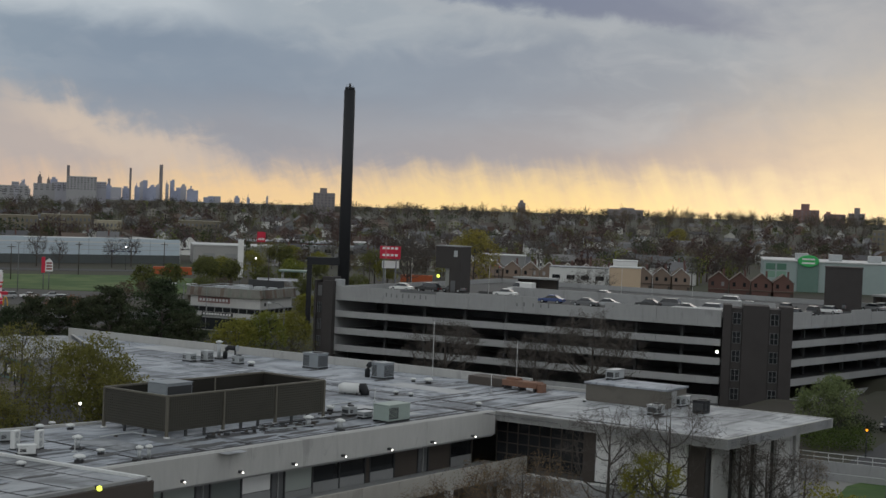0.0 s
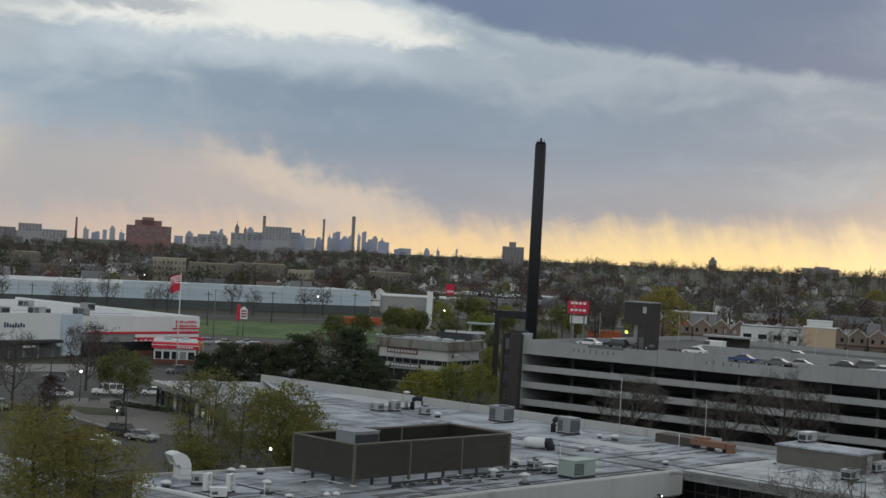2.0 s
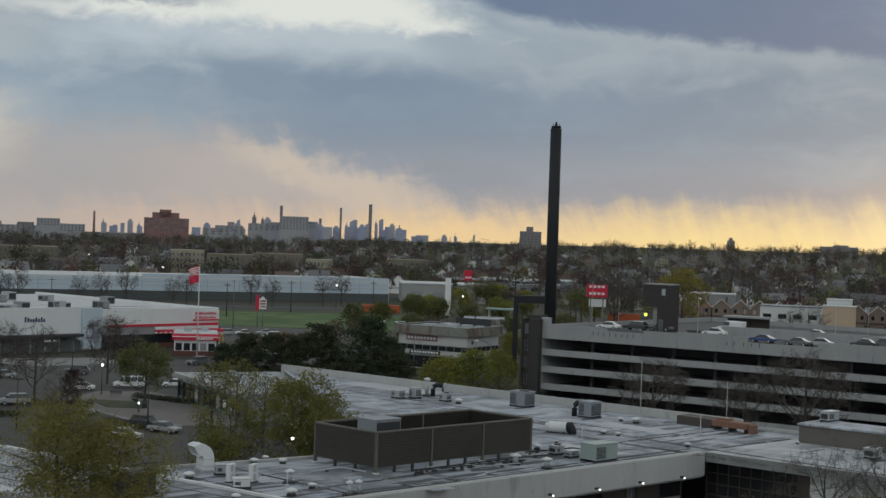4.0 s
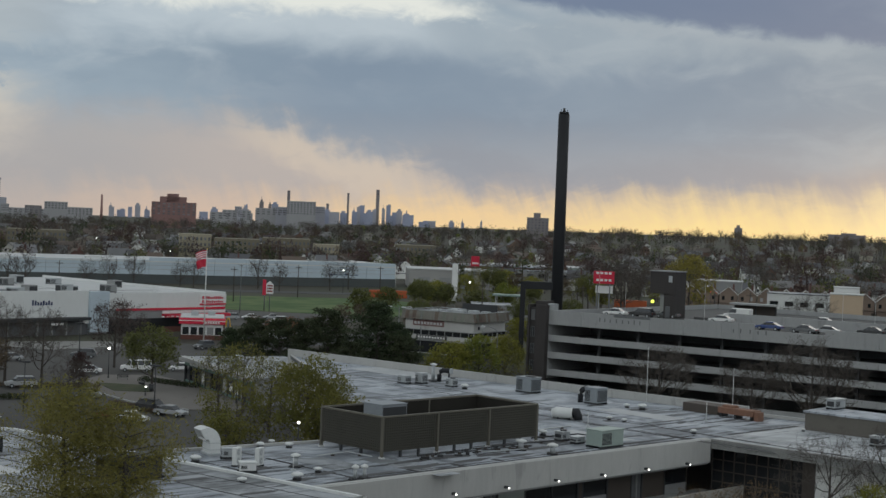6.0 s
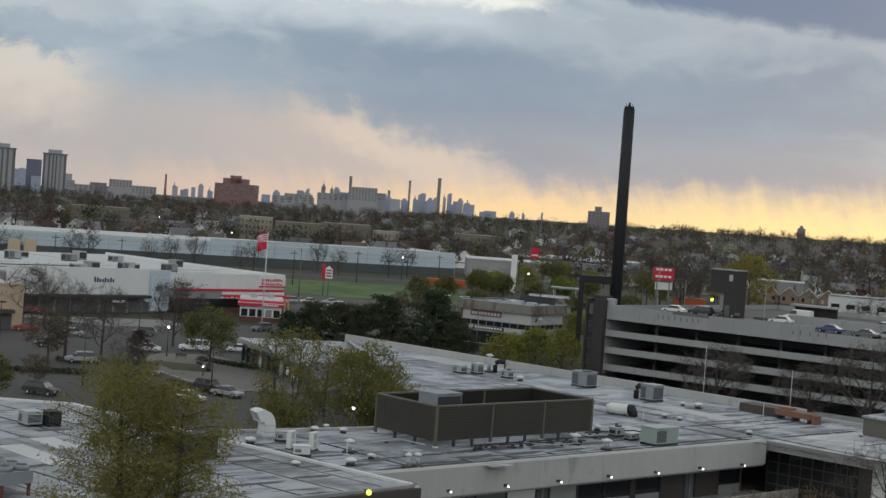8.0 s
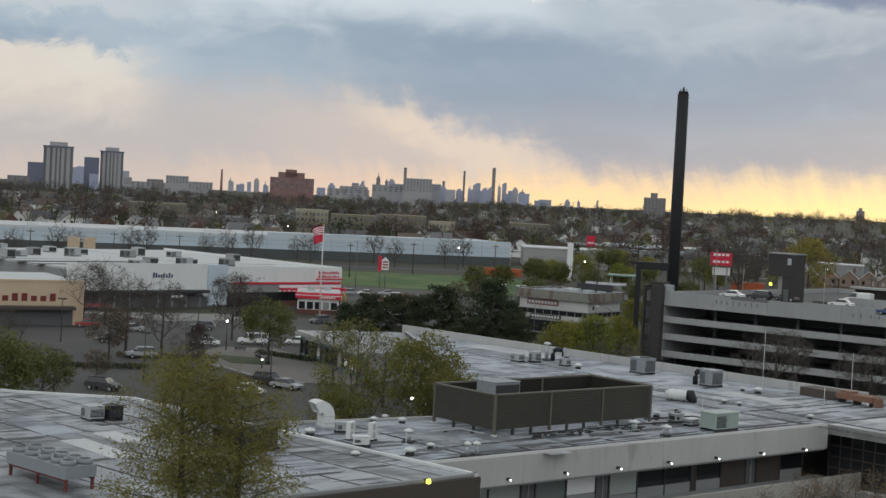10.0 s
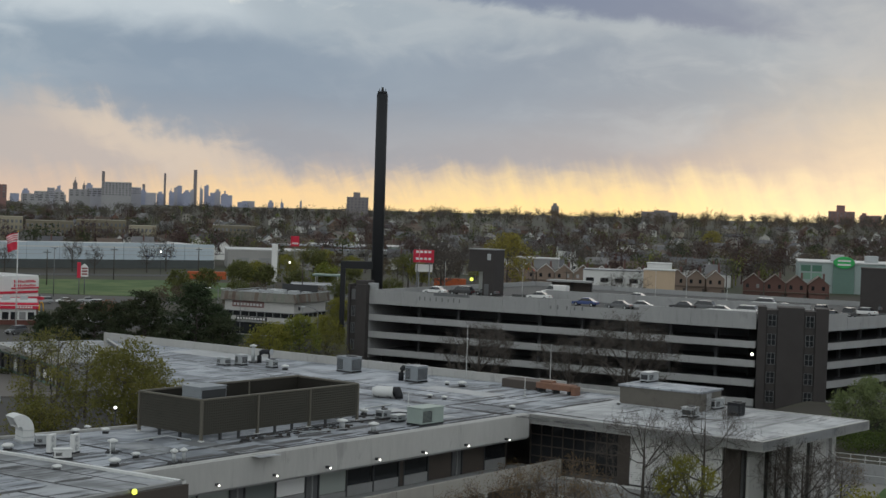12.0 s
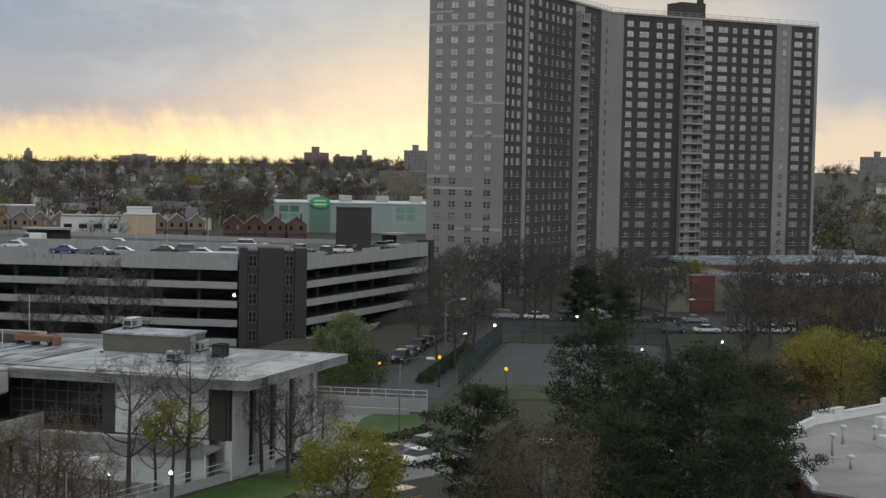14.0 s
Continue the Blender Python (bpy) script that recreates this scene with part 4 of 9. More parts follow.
def cards(centres, size, rng, droop=0.0, long=1.0, slim=0.62):
    """Small leaf cards at points: two crossed or single bent quads each, as vertices and faces."""
    n = len(centres)
    c = np.asarray(centres, float)
    u = rng.normal(size=(n, 3))
    u /= np.linalg.norm(u, axis=1, keepdims=True)
    u[:, 2] -= droop
    w = np.cross(u, rng.normal(size=(n, 3)))
    w /= np.linalg.norm(w, axis=1, keepdims=True) + 1e-9
    s = size * rng.uniform(0.55, 1.35, size=(n, 1))
    a, b = u * s * long, w * s * slim
    v = np.stack([c - a, c - b * rng.uniform(0.5, 1, (n, 1)), c + a, c + b * rng.uniform(0.5, 1, (n, 1))], 1).reshape(-1, 3)
    f = (np.arange(n)[:, None] * 4 + np.arange(4)).tolist()
    return v, f


def flat_mesh(name, v, f, mat, parent=None, label="", smooth=False):
    me = bpy.data.meshes.new(name)
    me.from_pydata([tuple(p) for p in v], [], f)
    me.materials.append(mat)
    if smooth:
        me.polygons.foreach_set("use_smooth", [True] * len(me.polygons))
    ob = new(name, me)
    ob.parent = parent
    if label:
        ob["label"] = label
    return ob


def grow(rng, height, width, base=0.25, lobes=11, subs=5, twigs=4, fine=0, top=1.0):
    """A straight trunk, limbs that climb from it into a rounded lobed crown, branches and twigs: limbs as (points, radii, level), and the twigs' tips."""
    rz, rx = height * (1 - base) / 2, width / 2
    zc = height - rz
    limbs, tips = [], []
    r0 = 0.012 * height + 0.07

    def inside(p, share=1.0):
        h = (p.z - zc) / rz
        q = math.sqrt((math.hypot(p.x, p.y) / rx) ** 2 + (h * (1.0 if h > 0 else 0.92)) ** 2)
        if q > share:
            p = Vector((p.x * share / q, p.y * share / q, zc + (p.z - zc) * share / q))
        return p

    def limb(a, b, r, level, sag=0.12):
        d = b - a
        mid = a.lerp(b, 0.5) + Vector(rng.normal(0, 0.05 * d.length, 3)) - Vector((0, 0, sag * math.hypot(d.x, d.y)))
        pts = [a, a.lerp(mid, 0.5) + (mid - a.lerp(b, 0.5)) * 0.25, mid, mid.lerp(b, 0.5) + (mid - a.lerp(b, 0.5)) * 0.25, b] if level < 2 else [a, mid, b]
        n = len(pts) - 1
        limbs.append((pts, [r * (1 - 0.66 * i / n) for i in range(n + 1)], level))
        return pts

    lean = Vector((*rng.normal(0, 0.02 * height, 2), 0))
    stem = [Vector((0, 0, 0)), Vector((0, 0, height * 0.2)) + lean * 0.2, Vector((0, 0, height * 0.42)) + lean * 0.7, Vector((0, 0, height * 0.62)) + lean, Vector((0, 0, height * 0.84)) + lean * 0.8]
    limbs.append((stem, [r0 * 1.15, r0, r0 * 0.72, r0 * 0.42, r0 * 0.14], 0))

    def on_stem(z):
        i = min(int(sum(1 for p in stem[1:] if p.z <= z)), 3)
        f = min(max((z - stem[i].z) / (stem[i + 1].z - stem[i].z), 0), 1)
        return stem[i].lerp(stem[i + 1], f)

    turn = rng.uniform(0, 6.28)
    for i in range(lobes):
        u = -0.62 + 1.5 * (i + rng.uniform(0.1, 0.9)) / lobes
        ang = turn + i * 2.4 + rng.normal(0, 0.25)
        c = math.sqrt(max(1 - u * u, 0.05)) * rng.uniform(0.60, 0.86)
        tip = Vector((math.cos(ang) * c * rx, math.sin(ang) * c * rx, zc + u * rz * 0.80))
        z0 = max(min(tip.z - math.hypot(tip.x, tip.y) * rng.uniform(0.7, 1.1), height * 0.66), height * base * rng.uniform(0.62, 0.95))
        pts = limb(on_stem(z0), tip, r0 * rng.uniform(0.34, 0.5) * (1 - 0.3 * i / lobes), 1, 0.14)
        spread = min(rx, rz) * rng.uniform(0.34, 0.56)
        for j in range(subs):
            s = 0.45 + 0.55 * (j + rng.uniform(0, 1)) / subs
            q = pts[min(int(s * 4), 3)].lerp(pts[min(int(s * 4), 3) + 1], min(s * 4 - int(s * 4), 1) if s < 1 else 1)
            goal = inside(q.lerp(tip, 0.6) + Vector(rng.normal(0, spread, 3)) + Vector((0, 0, spread * 0.35)), rng.uniform(0.82, 1.0))
            sub = limb(q, goal, r0 * 0.17, 2, 0.05)
            for k in range(twigs):
                w = sub[1].lerp(sub[2], rng.uniform(0, 1)) if k else sub[2]
                end = inside(w.lerp(goal, 0.5) + Vector(rng.normal(0, spread * 0.42, 3)) + Vector((0, 0, spread * 0.22)), rng.uniform(0.9, 1.04))
                limb(w, end, r0 * 0.075, 3, 0.0)
                tips.append((end, (end - w).normalized()))
                for m in range(fine):
                    v = w.lerp(end, rng.uniform(0.35, 1))
                    last = v + Vector(rng.normal(0, spread * 0.2, 3)) + (end - w) * 0.25
                    limb(v, last, r0 * 0.045, 4, 0.0)
                    tips.append((last, (last - v).normalized()))
    return limbs, tips


def wood(limbs, sides=5, thin=1.0):
    bm = bmesh.new()
    for pts, rad, level in limbs:
        add_tube(bm, pts, [max(r * thin, 0.011) for r in rad], sides if level < 2 else 3, cap=False)
    return bm


def leafy_tree(name, label, seed, height, width, leaf, count, size, base=0.25, lobes=11, group="", open_crown=1.0):
    rng = np.random.default_rng(seed)
    limbs, tips = grow(rng, height, width, base, lobes)
    t = thing(name, label, "tree", group=group)
    part("trunk", wood(limbs), M["bark"], t)
    pts = []
    per = max(count / max(len(tips), 1), 1)
    sig = 0.052 * width * open_crown
    for p, d in tips:
        k = int(rng.integers(int(per * 0.3), int(per * 1.7) + 2))
        pts.append(np.array(p) + np.clip(rng.normal(0, 1, (k, 3)), -1.8, 1.8) * sig * (1, 1, 0.8))
    v, f = cards(np.concatenate(pts), size, rng)
    flat_mesh("crown", v, f, LEAF[leaf], t)
    return t


def bare_tree(name, label, seed, height, width, fine=3, buds="", count=0, size=0.1, base=0.25, lobes=10, thin=1.0, haze=2):
    rng = np.random.default_rng(seed)
    limbs, tips = grow(rng, height, width, base, lobes, 5, 4, fine)
    t = thing(name, label, "tree")
    part("trunk", wood([x for x in limbs if x[2] < 2], 6, 1.0), M["bark"], t)
    twig = bmesh.new()
    for pts, rad, level in limbs:
        if level >= 2:
            add_tube(twig, pts, [max(r * thin, 0.011 * thin) for r in rad], 3, cap=False)
    part("crown", twig, M["twig_bark"], t, "bare twigs" if not buds else "")
    if haze:
        ends = [np.array(p) + rng.normal(0, 0.02 * width, (haze, 3)) for p, d in tips]
        v, f = cards(np.concatenate(ends), 0.035 * width, rng, -0.3, 1.0, 0.03 * thin)
        flat_mesh("twig_haze", v, f, M["twig_bark"], t, "fine bare twigs")["kind"] = "stuff"
    if buds:
        per = max(count // len(tips), 1)
        pts = [np.array(p) + rng.normal(0, 0.03 * width, (per, 3)) for p, d in tips]
        v, f = cards(np.concatenate(pts), size, rng)
        flat_mesh("bud_haze", v, f, LEAF[buds], t, "thin haze of buds")["kind"] = "stuff"
    return t


def broad_pine(name, label, seed, height, width, leaf, size, boughs=70, dens=70, low=0.12, flat=0.5):
    """A tree of layered boughs on one stem, as an old pine has: bare lower trunk, plates of leaves, an uneven wide outline."""
    rng = np.random.default_rng(seed)
    t = thing(name, label, "tree")
    limbs = [([Vector((0, 0, 0)), Vector((0.2, 0.1, height * 0.5)), Vector((-0.1, 0.2, height * 0.93))], [height * 0.02, height * 0.014, 0.05], 0)]
    pts = []
    for i in range(boughs):
        h = low + (0.98 - low) * (i + rng.uniform(0, 1)) / boughs
        u = (h - low) / (0.98 - low)
        shape = math.sin(math.pi * (0.16 + 0.80 * h)) ** 0.7 if low < 0.3 else math.sqrt(1 - (1.3 * u - 0.5) ** 2)
        reach = width / 2 * shape * rng.uniform(0.45, 1.2)
        a = i * 2.4 + rng.uniform(-0.5, 0.5)
        z = height * h
        tip = Vector((math.cos(a) * reach, math.sin(a) * reach, min(z + reach * rng.uniform(-0.1, 0.38), height)))
        root = Vector((0, 0, z - reach * 0.18))
        mid = root.lerp(tip, 0.5) + Vector((0, 0, reach * 0.04))
        thick = 1.0 if low < 0.3 else 0.42
        limbs.append(([root, mid, tip], [0.09 * thick, 0.06 * thick, 0.02 * thick], 2))
        for s in (0.38, 0.55, 0.72, 0.88, 1.0):
            c = np.array(root.lerp(tip, s)) + rng.normal(0, 0.035 * width, 3) * (1, 1, 0.5)
            n = int(dens * 0.6 * rng.uniform(0.5, 1.3) * (0.7 + 0.4 * s))
            sig = (0.052 if low < 0.3 else 0.07) * width * (0.6 + 0.4 * s) * rng.uniform(0.75, 1.25)
            pts.append(c + np.clip(rng.normal(0, 1, (n, 3)), -1.6, 1.6) * (sig, sig, sig * flat))
    part("trunk", wood(limbs, 6), M["bark"], t)
    v, f = cards(np.concatenate(pts), size, rng, -0.1, 1.3, 0.4)
    flat_mesh("crown", v, f, LEAF[leaf], t)
    return t


def polar(az, d, z=0.0):
    """A place by compass turn in degrees and distance."""
    a = radians(az)
    return (math.sin(a) * d, math.cos(a) * d, z)


def plant(t, az, d, turn=0.0, scale=1.0, z=None):
    x, y, _ = polar(az, d)
    t.matrix_world = pose(x, y, hill(x, y) if z is None else z, 0, 0, turn)
    t.scale = (scale,) * 3
    return t


def plant_copy(t, az, d, turn=0.0, scale=1.0):
    x, y, _ = polar(az, d)
    t2 = copy_thing(t, pose(x, y, hill(x, y), 0, 0, turn))
    t2.scale = (scale,) * 3
    return t2


# trees close by, left of and behind the low building
plant(broad_pine("tree", "tall young tree with fine olive-brown spring leaves", 3, 18.9, 6.4, "pale_spring", 0.085, 60, 185, 0.5, 0.9), -18.15, 75, 40)
plant(broad_pine("tree", "slender young tree with fine olive spring leaves", 4, 17.7, 5.4, "pale_spring", 0.085, 46, 150, 0.5, 0.9), -15.9, 76, 140)
plant(leafy_tree("tree", "broad tree with dense olive spring leaves", 5, 13.2, 9.4, "spring", 12000, 0.15, 0.14, 13, open_crown=0.9), -9.2, 152, 0)
plant(leafy_tree("tree", "wide tree with brownish twigs and pale new leaves", 6, 11.4, 7.6, "spring", 8000, 0.14, 0.12, 12, open_crown=1.0), -8.1, 149, 80)
plant(leafy_tree("tree", "small round tree with fresh olive leaves", 7, 7.6, 6.4, "spring", 5000, 0.14, 0.12, 10), -12.3, 150, 40)
plant(leafy_tree("tree", "tree with thin grey-green spring leaves", 8, 10.2, 8.6, "spring", 5000, 0.14, 0.2, 10, open_crown=0.9), -11.9, 156, 60)
t_green = plant(leafy_tree("tree", "rounded green tree with olive leaves", 11, 9.8, 8.8, "olive", 4200, 0.22, 0.24, 9), -15.1, 236, 10)
plant_copy(t_green, -25.0, 165, 140, 1.1)
plant_copy(t_green, -23.3, 182, 80, 0.75)
thin_spring = plant(leafy_tree("tree", "thin young tree with sparse pale spring leaves", 9, 9.6, 7.6, "spring", 1500, 0.15, 0.3, 9, open_crown=1.1), -12.6, 203, 30)
plant_copy(thin_spring, -10.7, 192, 200, 0.98)
plant_copy(thin_spring, -11.7, 212, 300, 1.0)
plant(bare_tree("tree", "bare tree with a dark maroon haze of buds", 12, 12.6, 13.0, 2, "maroon", 2600, 0.17, 0.22, 11, thin=2.2), -16.5, 268, 0, 0.92)
t_bare = plant(bare_tree("tree", "bare brown street tree", 14, 12.5, 11.0, 3, thin=1.6, haze=1), -20.4, 240, 0)
plant_copy(t_bare, -22.0, 285, 100, 0.95)
plant_copy(t_bare, -21.2, 288, 220, 0.95)
plant_copy(t_bare, -24.6, 232, 320, 0.6)
plant_copy(t_bare, -18.2, 205, 70, 0.6)
brown_tree = plant(leafy_tree("tree", "brown budding tree by the parking lot", 16, 8.4, 7.0, "bud", 1900, 0.2, 0.2, 8), -21.0, 232, 0)
plant_copy(t_bare, -19.1, 236, 15, 0.98)
plant(leafy_tree("bush", "dense dark maroon-brown pointed bush by the parking lot", 17, 5.4, 4.0, "maroon", 2600, 0.15, 0.05, 8), -17.75, 236, 0)
plant_copy(brown_tree, -23.9, 214, 60, 0.5)
plant_copy(brown_tree, -21.4, 205, 20, 0.55)
# evergreens behind the far wing
big_fir = plant(broad_pine("pine_tree", "tall dark green pine with open layered branches", 21, 13.6, 10.4, "needle", 0.30, 56, 44), -6.75, 256, 0)
dark_tree = plant(broad_pine("evergreen_tree", "broad dark evergreen tree with layered boughs", 23, 11.6, 11.0, "evergreen", 0.32, 46, 44), -8.6, 262, 30, 1.0)
for az, d, turn, size in ((-10.4, 262, 120, 0.84), (-9.4, 272, 200, 0.78), (-11.35, 266, 260, 0.80), (-7.7, 250, 70, 0.62), (-5.75, 250, 300, 0.72), (-9.7, 254, 10, 0.52)):
    plant_copy(dark_tree, az, d, turn, size)
plant_copy(big_fir, -12.25, 262, 60, 0.58)
plant_copy(big_fir, -6.05, 262, 220, 0.84)
shrub = plant(leafy_tree("tree", "low yellow-green budding tree", 27, 7.9, 8.2, "yellow", 4200, 0.2, 0.16, 10), -4.0, 246, 0)
plant(leafy_tree("tree", "upright green budding tree with a dark trunk", 28, 9.5, 7.2, "fresh", 3600, 0.19, 0.26, 10), -2.85, 250, 130)
plant_copy(thin_spring, -1.75, 252, 20, 0.95)
plant_copy(shrub, -1.85, 300, 200, 0.95)
plant_copy(shrub, -1.35, 330, 290, 0.9)
rust_tree = plant(leafy_tree("tree", "low orange-brown budding tree", 29, 4.8, 7.4, "rust", 2000, 0.2, 0.1, 9), -9.95, 342, 0)
plant_copy(rust_tree, -10.75, 350, 140, 0.75)
for az, d, turn, size in ((-11.4, 352, 20, 0.55), (-9.2, 346, 250, 0.6)):
    plant_copy(brown_tree, az, d, turn, size)
# budding trees along the road beyond the garage
for i, (az, d, size) in enumerate(((-5.1, 470, 0.95), (-4.6, 482, 1.1), (-4.2, 500, 0.95), (-3.4, 540, 1.15), (-2.9, 556, 1.25), (-2.4, 560, 1.2), (-2.0, 570, 1.3), (-1.5, 566, 1.2), (-0.9, 560, 1.1), (0.8, 512, 1.1), (1.2, 520, 1.2), (1.7, 512, 1.1), (3.1, 560, 1.2), (3.7, 575, 1.1), (-3.0, 500, 0.8), (-1.0, 500, 0.8), (4.3, 580, 1.1), (0.2, 548, 1.1))):
    plant_copy((t_green, shrub, brown_tree, shrub, thin_spring)[i % 5], az, d, 77 * i, size)
for az, d, turn, size in ((-5.2, 396, 30, 0.75), (-4.5, 402, 130, 0.8), (-3.7, 396, 200, 0.7), (-2.3, 400, 320, 0.75), (-1.4, 404, 80, 0.8), (-0.6, 408, 160, 0.75), (0.6, 420, 20, 0.8), (2.2, 424, 220, 0.75)):
    plant_copy(brown_tree if turn > 100 else t_green, az, d, turn, size)
for az, d, turn, size in ((-8.1, 384, 10, 0.7), (-7.3, 378, 120, 0.8), (-5.4, 372, 210, 0.7)):
    plant_copy(brown_tree, az, d, turn, size)
# bare trees in front of the garage
wide_bare = plant(bare_tree("tree", "wide bare tree before the garage", 31, 12.8, 16.0, 3, base=0.2, thin=2.0, lobes=12, haze=3), 9.6, 222, 0)
plant_copy(wide_bare, 4.0, 226, 120, 0.82)
plant_copy(wide_bare, 2.44, 500, 60, 1.4)
plant_copy(wide_bare, 7.4, 226, 200, 0.7)
# courtyard trees before the low building and pavilion
court = plant(bare_tree("tree", "slender bare courtyard tree", 33, 12.4, 9.6, 3, base=0.3, lobes=10, thin=0.9, haze=2), 12.55, 128, 0)
plant_copy(court, 10.35, 125, 120, 0.95)
plant_copy(court, 11.35, 126, 220, 0.6)
plant(bare_tree("tree", "dark bare tree with a dense twiggy crown", 35, 9.0, 10.0, 4, base=0.28, lobes=11, thin=1.2), 16.3, 131, 50)
plant(bare_tree("tree", "thin bare tree beside the benches", 36, 8.8, 6.0, 3, lobes=8, thin=1.0), 15.3, 134, 0)
plant(leafy_tree("tree", "slim tree with a loose bright yellow-green crown", 37, 8.4, 4.6, "yellow", 2400, 0.12, 0.5, 8, open_crown=1.1), 11.95, 122, 0)
brushy = plant(bare_tree("tree", "bushy bare brown tree", 38, 10.0, 9.0, 2, "amber_bud", 3400, 0.075, base=0.16, lobes=9, thin=1.1, haze=1), 7.0, 112, 0, 0.95)
for i, (az, d, s) in enumerate(((5.2, 116, 0.8), (8.4, 110, 0.8), (3.6, 110, 0.7), (17.6, 150, 0.55), (7.7, 117, 0.85), (9.3, 108, 0.66), (6.1, 108, 0.75))):
    plant_copy(brushy, az, d, 70 * (i + 1), s)
plant(leafy_tree("tree", "small tree with a bright yellow-green crown", 39, 10.8, 7.4, "yellow", 9000, 0.12, 0.28, 11), 18.6, 96, 0)
# the dark pines and budding trees to the right
pine = plant(broad_pine("pine_tree", "large dark green pine with layered branches", 41, 16.0, 10.6, "needle", 0.17, 58, 95), 28.1, 118, 0)
plant(broad_pine("pine_tree", "wide dark green pine with drooping branches", 42, 15.2, 13.0, "needle", 0.17, 66, 120), 32.0, 106, 40)
plant(broad_pine("pine_tree", "dark pine at the edge of the lawn", 43, 11.0, 8.4, "needle", 0.16, 44, 85), 23.6, 114, 80)
plant_copy(pine, 34.3, 118, 100, 0.8)
plant_copy(pine, 28.9, 98, 20, 0.75)
plant_copy(pine, 24.6, 100, 160, 0.55)
plant_copy(pine, 33.6, 98, 300, 0.78)
plant_copy(pine, 29.4, 108, 250, 0.85)
plant(leafy_tree("tree", "round tree with a brown haze of buds", 44, 12.6, 9.0, "bud", 12000, 0.09, 0.25, 12), 25.8, 88, 0)
gold = plant(leafy_tree("tree", "golden yellow budding tree", 45, 9.6, 14.0, "golden_fresh", 7500, 0.18, 0.1, 13), 37.0, 172, 0)
plant_copy(rust_tree, 34.9, 170, 50, 1.5)
plant_copy(gold, 36.2, 196, 90, 0.8)
plant(leafy_tree("tree", "fresh green tree beside the garage", 47, 7.8, 8.2, "pale_green", 5500, 0.18, 0.1, 11), 18.4, 197, 0)
street_tree = plant(bare_tree("tree", "bare brown street tree beside the garage", 48, 13.0, 11.0, 2, "haze_twig", 1300, 0.17, base=0.32, lobes=11, thin=2.6, haze=2), 22.0, 240, 0)
for i, (az, d, s) in enumerate(((21.2, 232, 0.62), (21.9, 214, 0.72), (22.6, 204, 0.7), (23.3, 222, 0.8), (28.6, 186, 0.55), (22.5, 262, 1.0), (23.2, 276, 1.05), (24.4, 286, 1.05), (25.2, 275, 1.1), (26.2, 290, 1.0), (25.6, 258, 0.9), (27.9, 272, 1.0), (28.8, 268, 1.05), (29.6, 280, 1.0), (30.5, 262, 1.0), (33.7, 252, 1.1), (34.4, 240, 1.05), (35.8, 240, 1.0), (36.5, 256, 1.15), (37.2, 240, 1.0), (38.0, 250, 1.1), (40.0, 240, 1.0), (33.6, 214, 0.85), (35.4, 212, 0.95), (36.8, 206, 0.9), (38.3, 206, 0.95))):
    plant_copy(street_tree, az, d, i * 67, s)
plant_copy(big_fir, 27.4, 262, 50, 0.78)
plant_copy(big_fir, 28.8, 250, 150, 0.6)
plant_copy(shrub, 31.4, 300, 40, 1.2)
plant_copy(shrub, 36.6, 216, 90, 1.1)
plant_copy(t_green, 39.2, 168, 10, 0.9)

# ---- things on the near roofs ----
GRID = 49.5  # turn of the near buildings against north


def screen_enclosure():
    t = thing("lattice_screen", "olive-brown lattice metal screen round rooftop machines", "screen", (-13.0, 116.0, ROOF), GRID)
    m_len, m_dep, z0, z1 = 18.1, 7.2, 0.5, 3.15
    sides = (((0, 0), (m_len, 0), 3), ((m_len, 0), (m_len, m_dep), 1), ((m_len, m_dep), (0, m_dep), 3), ((0, m_dep), (0, 0), 1))
    for a, b, n in sides:
        length = (Vector(b) - Vector(a)).length
        for i in range(n):
            s0, s1 = length * i / n + 0.1, length * (i + 1) / n - 0.1
            bm = bmesh.new()
            m = along(a, b, 0)
            k = 13
            for j in range(k):
                z = z0 + (z1 - z0) * j / k
                add_box(bm, (s0, -0.02, z), (s1, 0.07, z + 0.12), m)
            for j in range(int((s1 - s0) / 0.24)):
                add_box(bm, (s0 + j * 0.24, -0.03, z0), (s0 + j * 0.24 + 0.12, 0.06, z1), m)
            part("lattice_panel", bm, M["screen"], t)
            part("backing", box((s0, 0.09, z0), (s1, 0.11, z1), 0, m), M["screen_back"], t)
            for j in (0.33, 0.67):
                x = s0 + (s1 - s0) * j
                part("foot", box((x - 0.09, -0.06, 0.0), (x + 0.09, 0.12, z0), 0, m), M["dark_pole"], t)
            part("post", box((s0 - 0.18, -0.12, 0.0), (s0, 0.14, z1 + 0.05), 0.02, m), M["screen_post"], t)
            part("foot", box((s0 - 0.24, -0.2, 0.0), (s0 + 0.06, 0.2, 0.12), 0, m), M["white_metal"], t)
            part("top_rail", box((s0 - 0.1, -0.1, z1), (s1 + 0.1, 0.14, z1 + 0.14), 0.02, m), M["screen_post"], t)
    return t


M["screen_back"] = material("dark_brown_mesh", (0.030, 0.028, 0.024), 0.95, 0.3, 1.2, spec=0.1)
M["screen_post"] = material("lighter_brown_steel", (0.115, 0.106, 0.085), 0.7, 0.2, 1.5)
screen_enclosure()


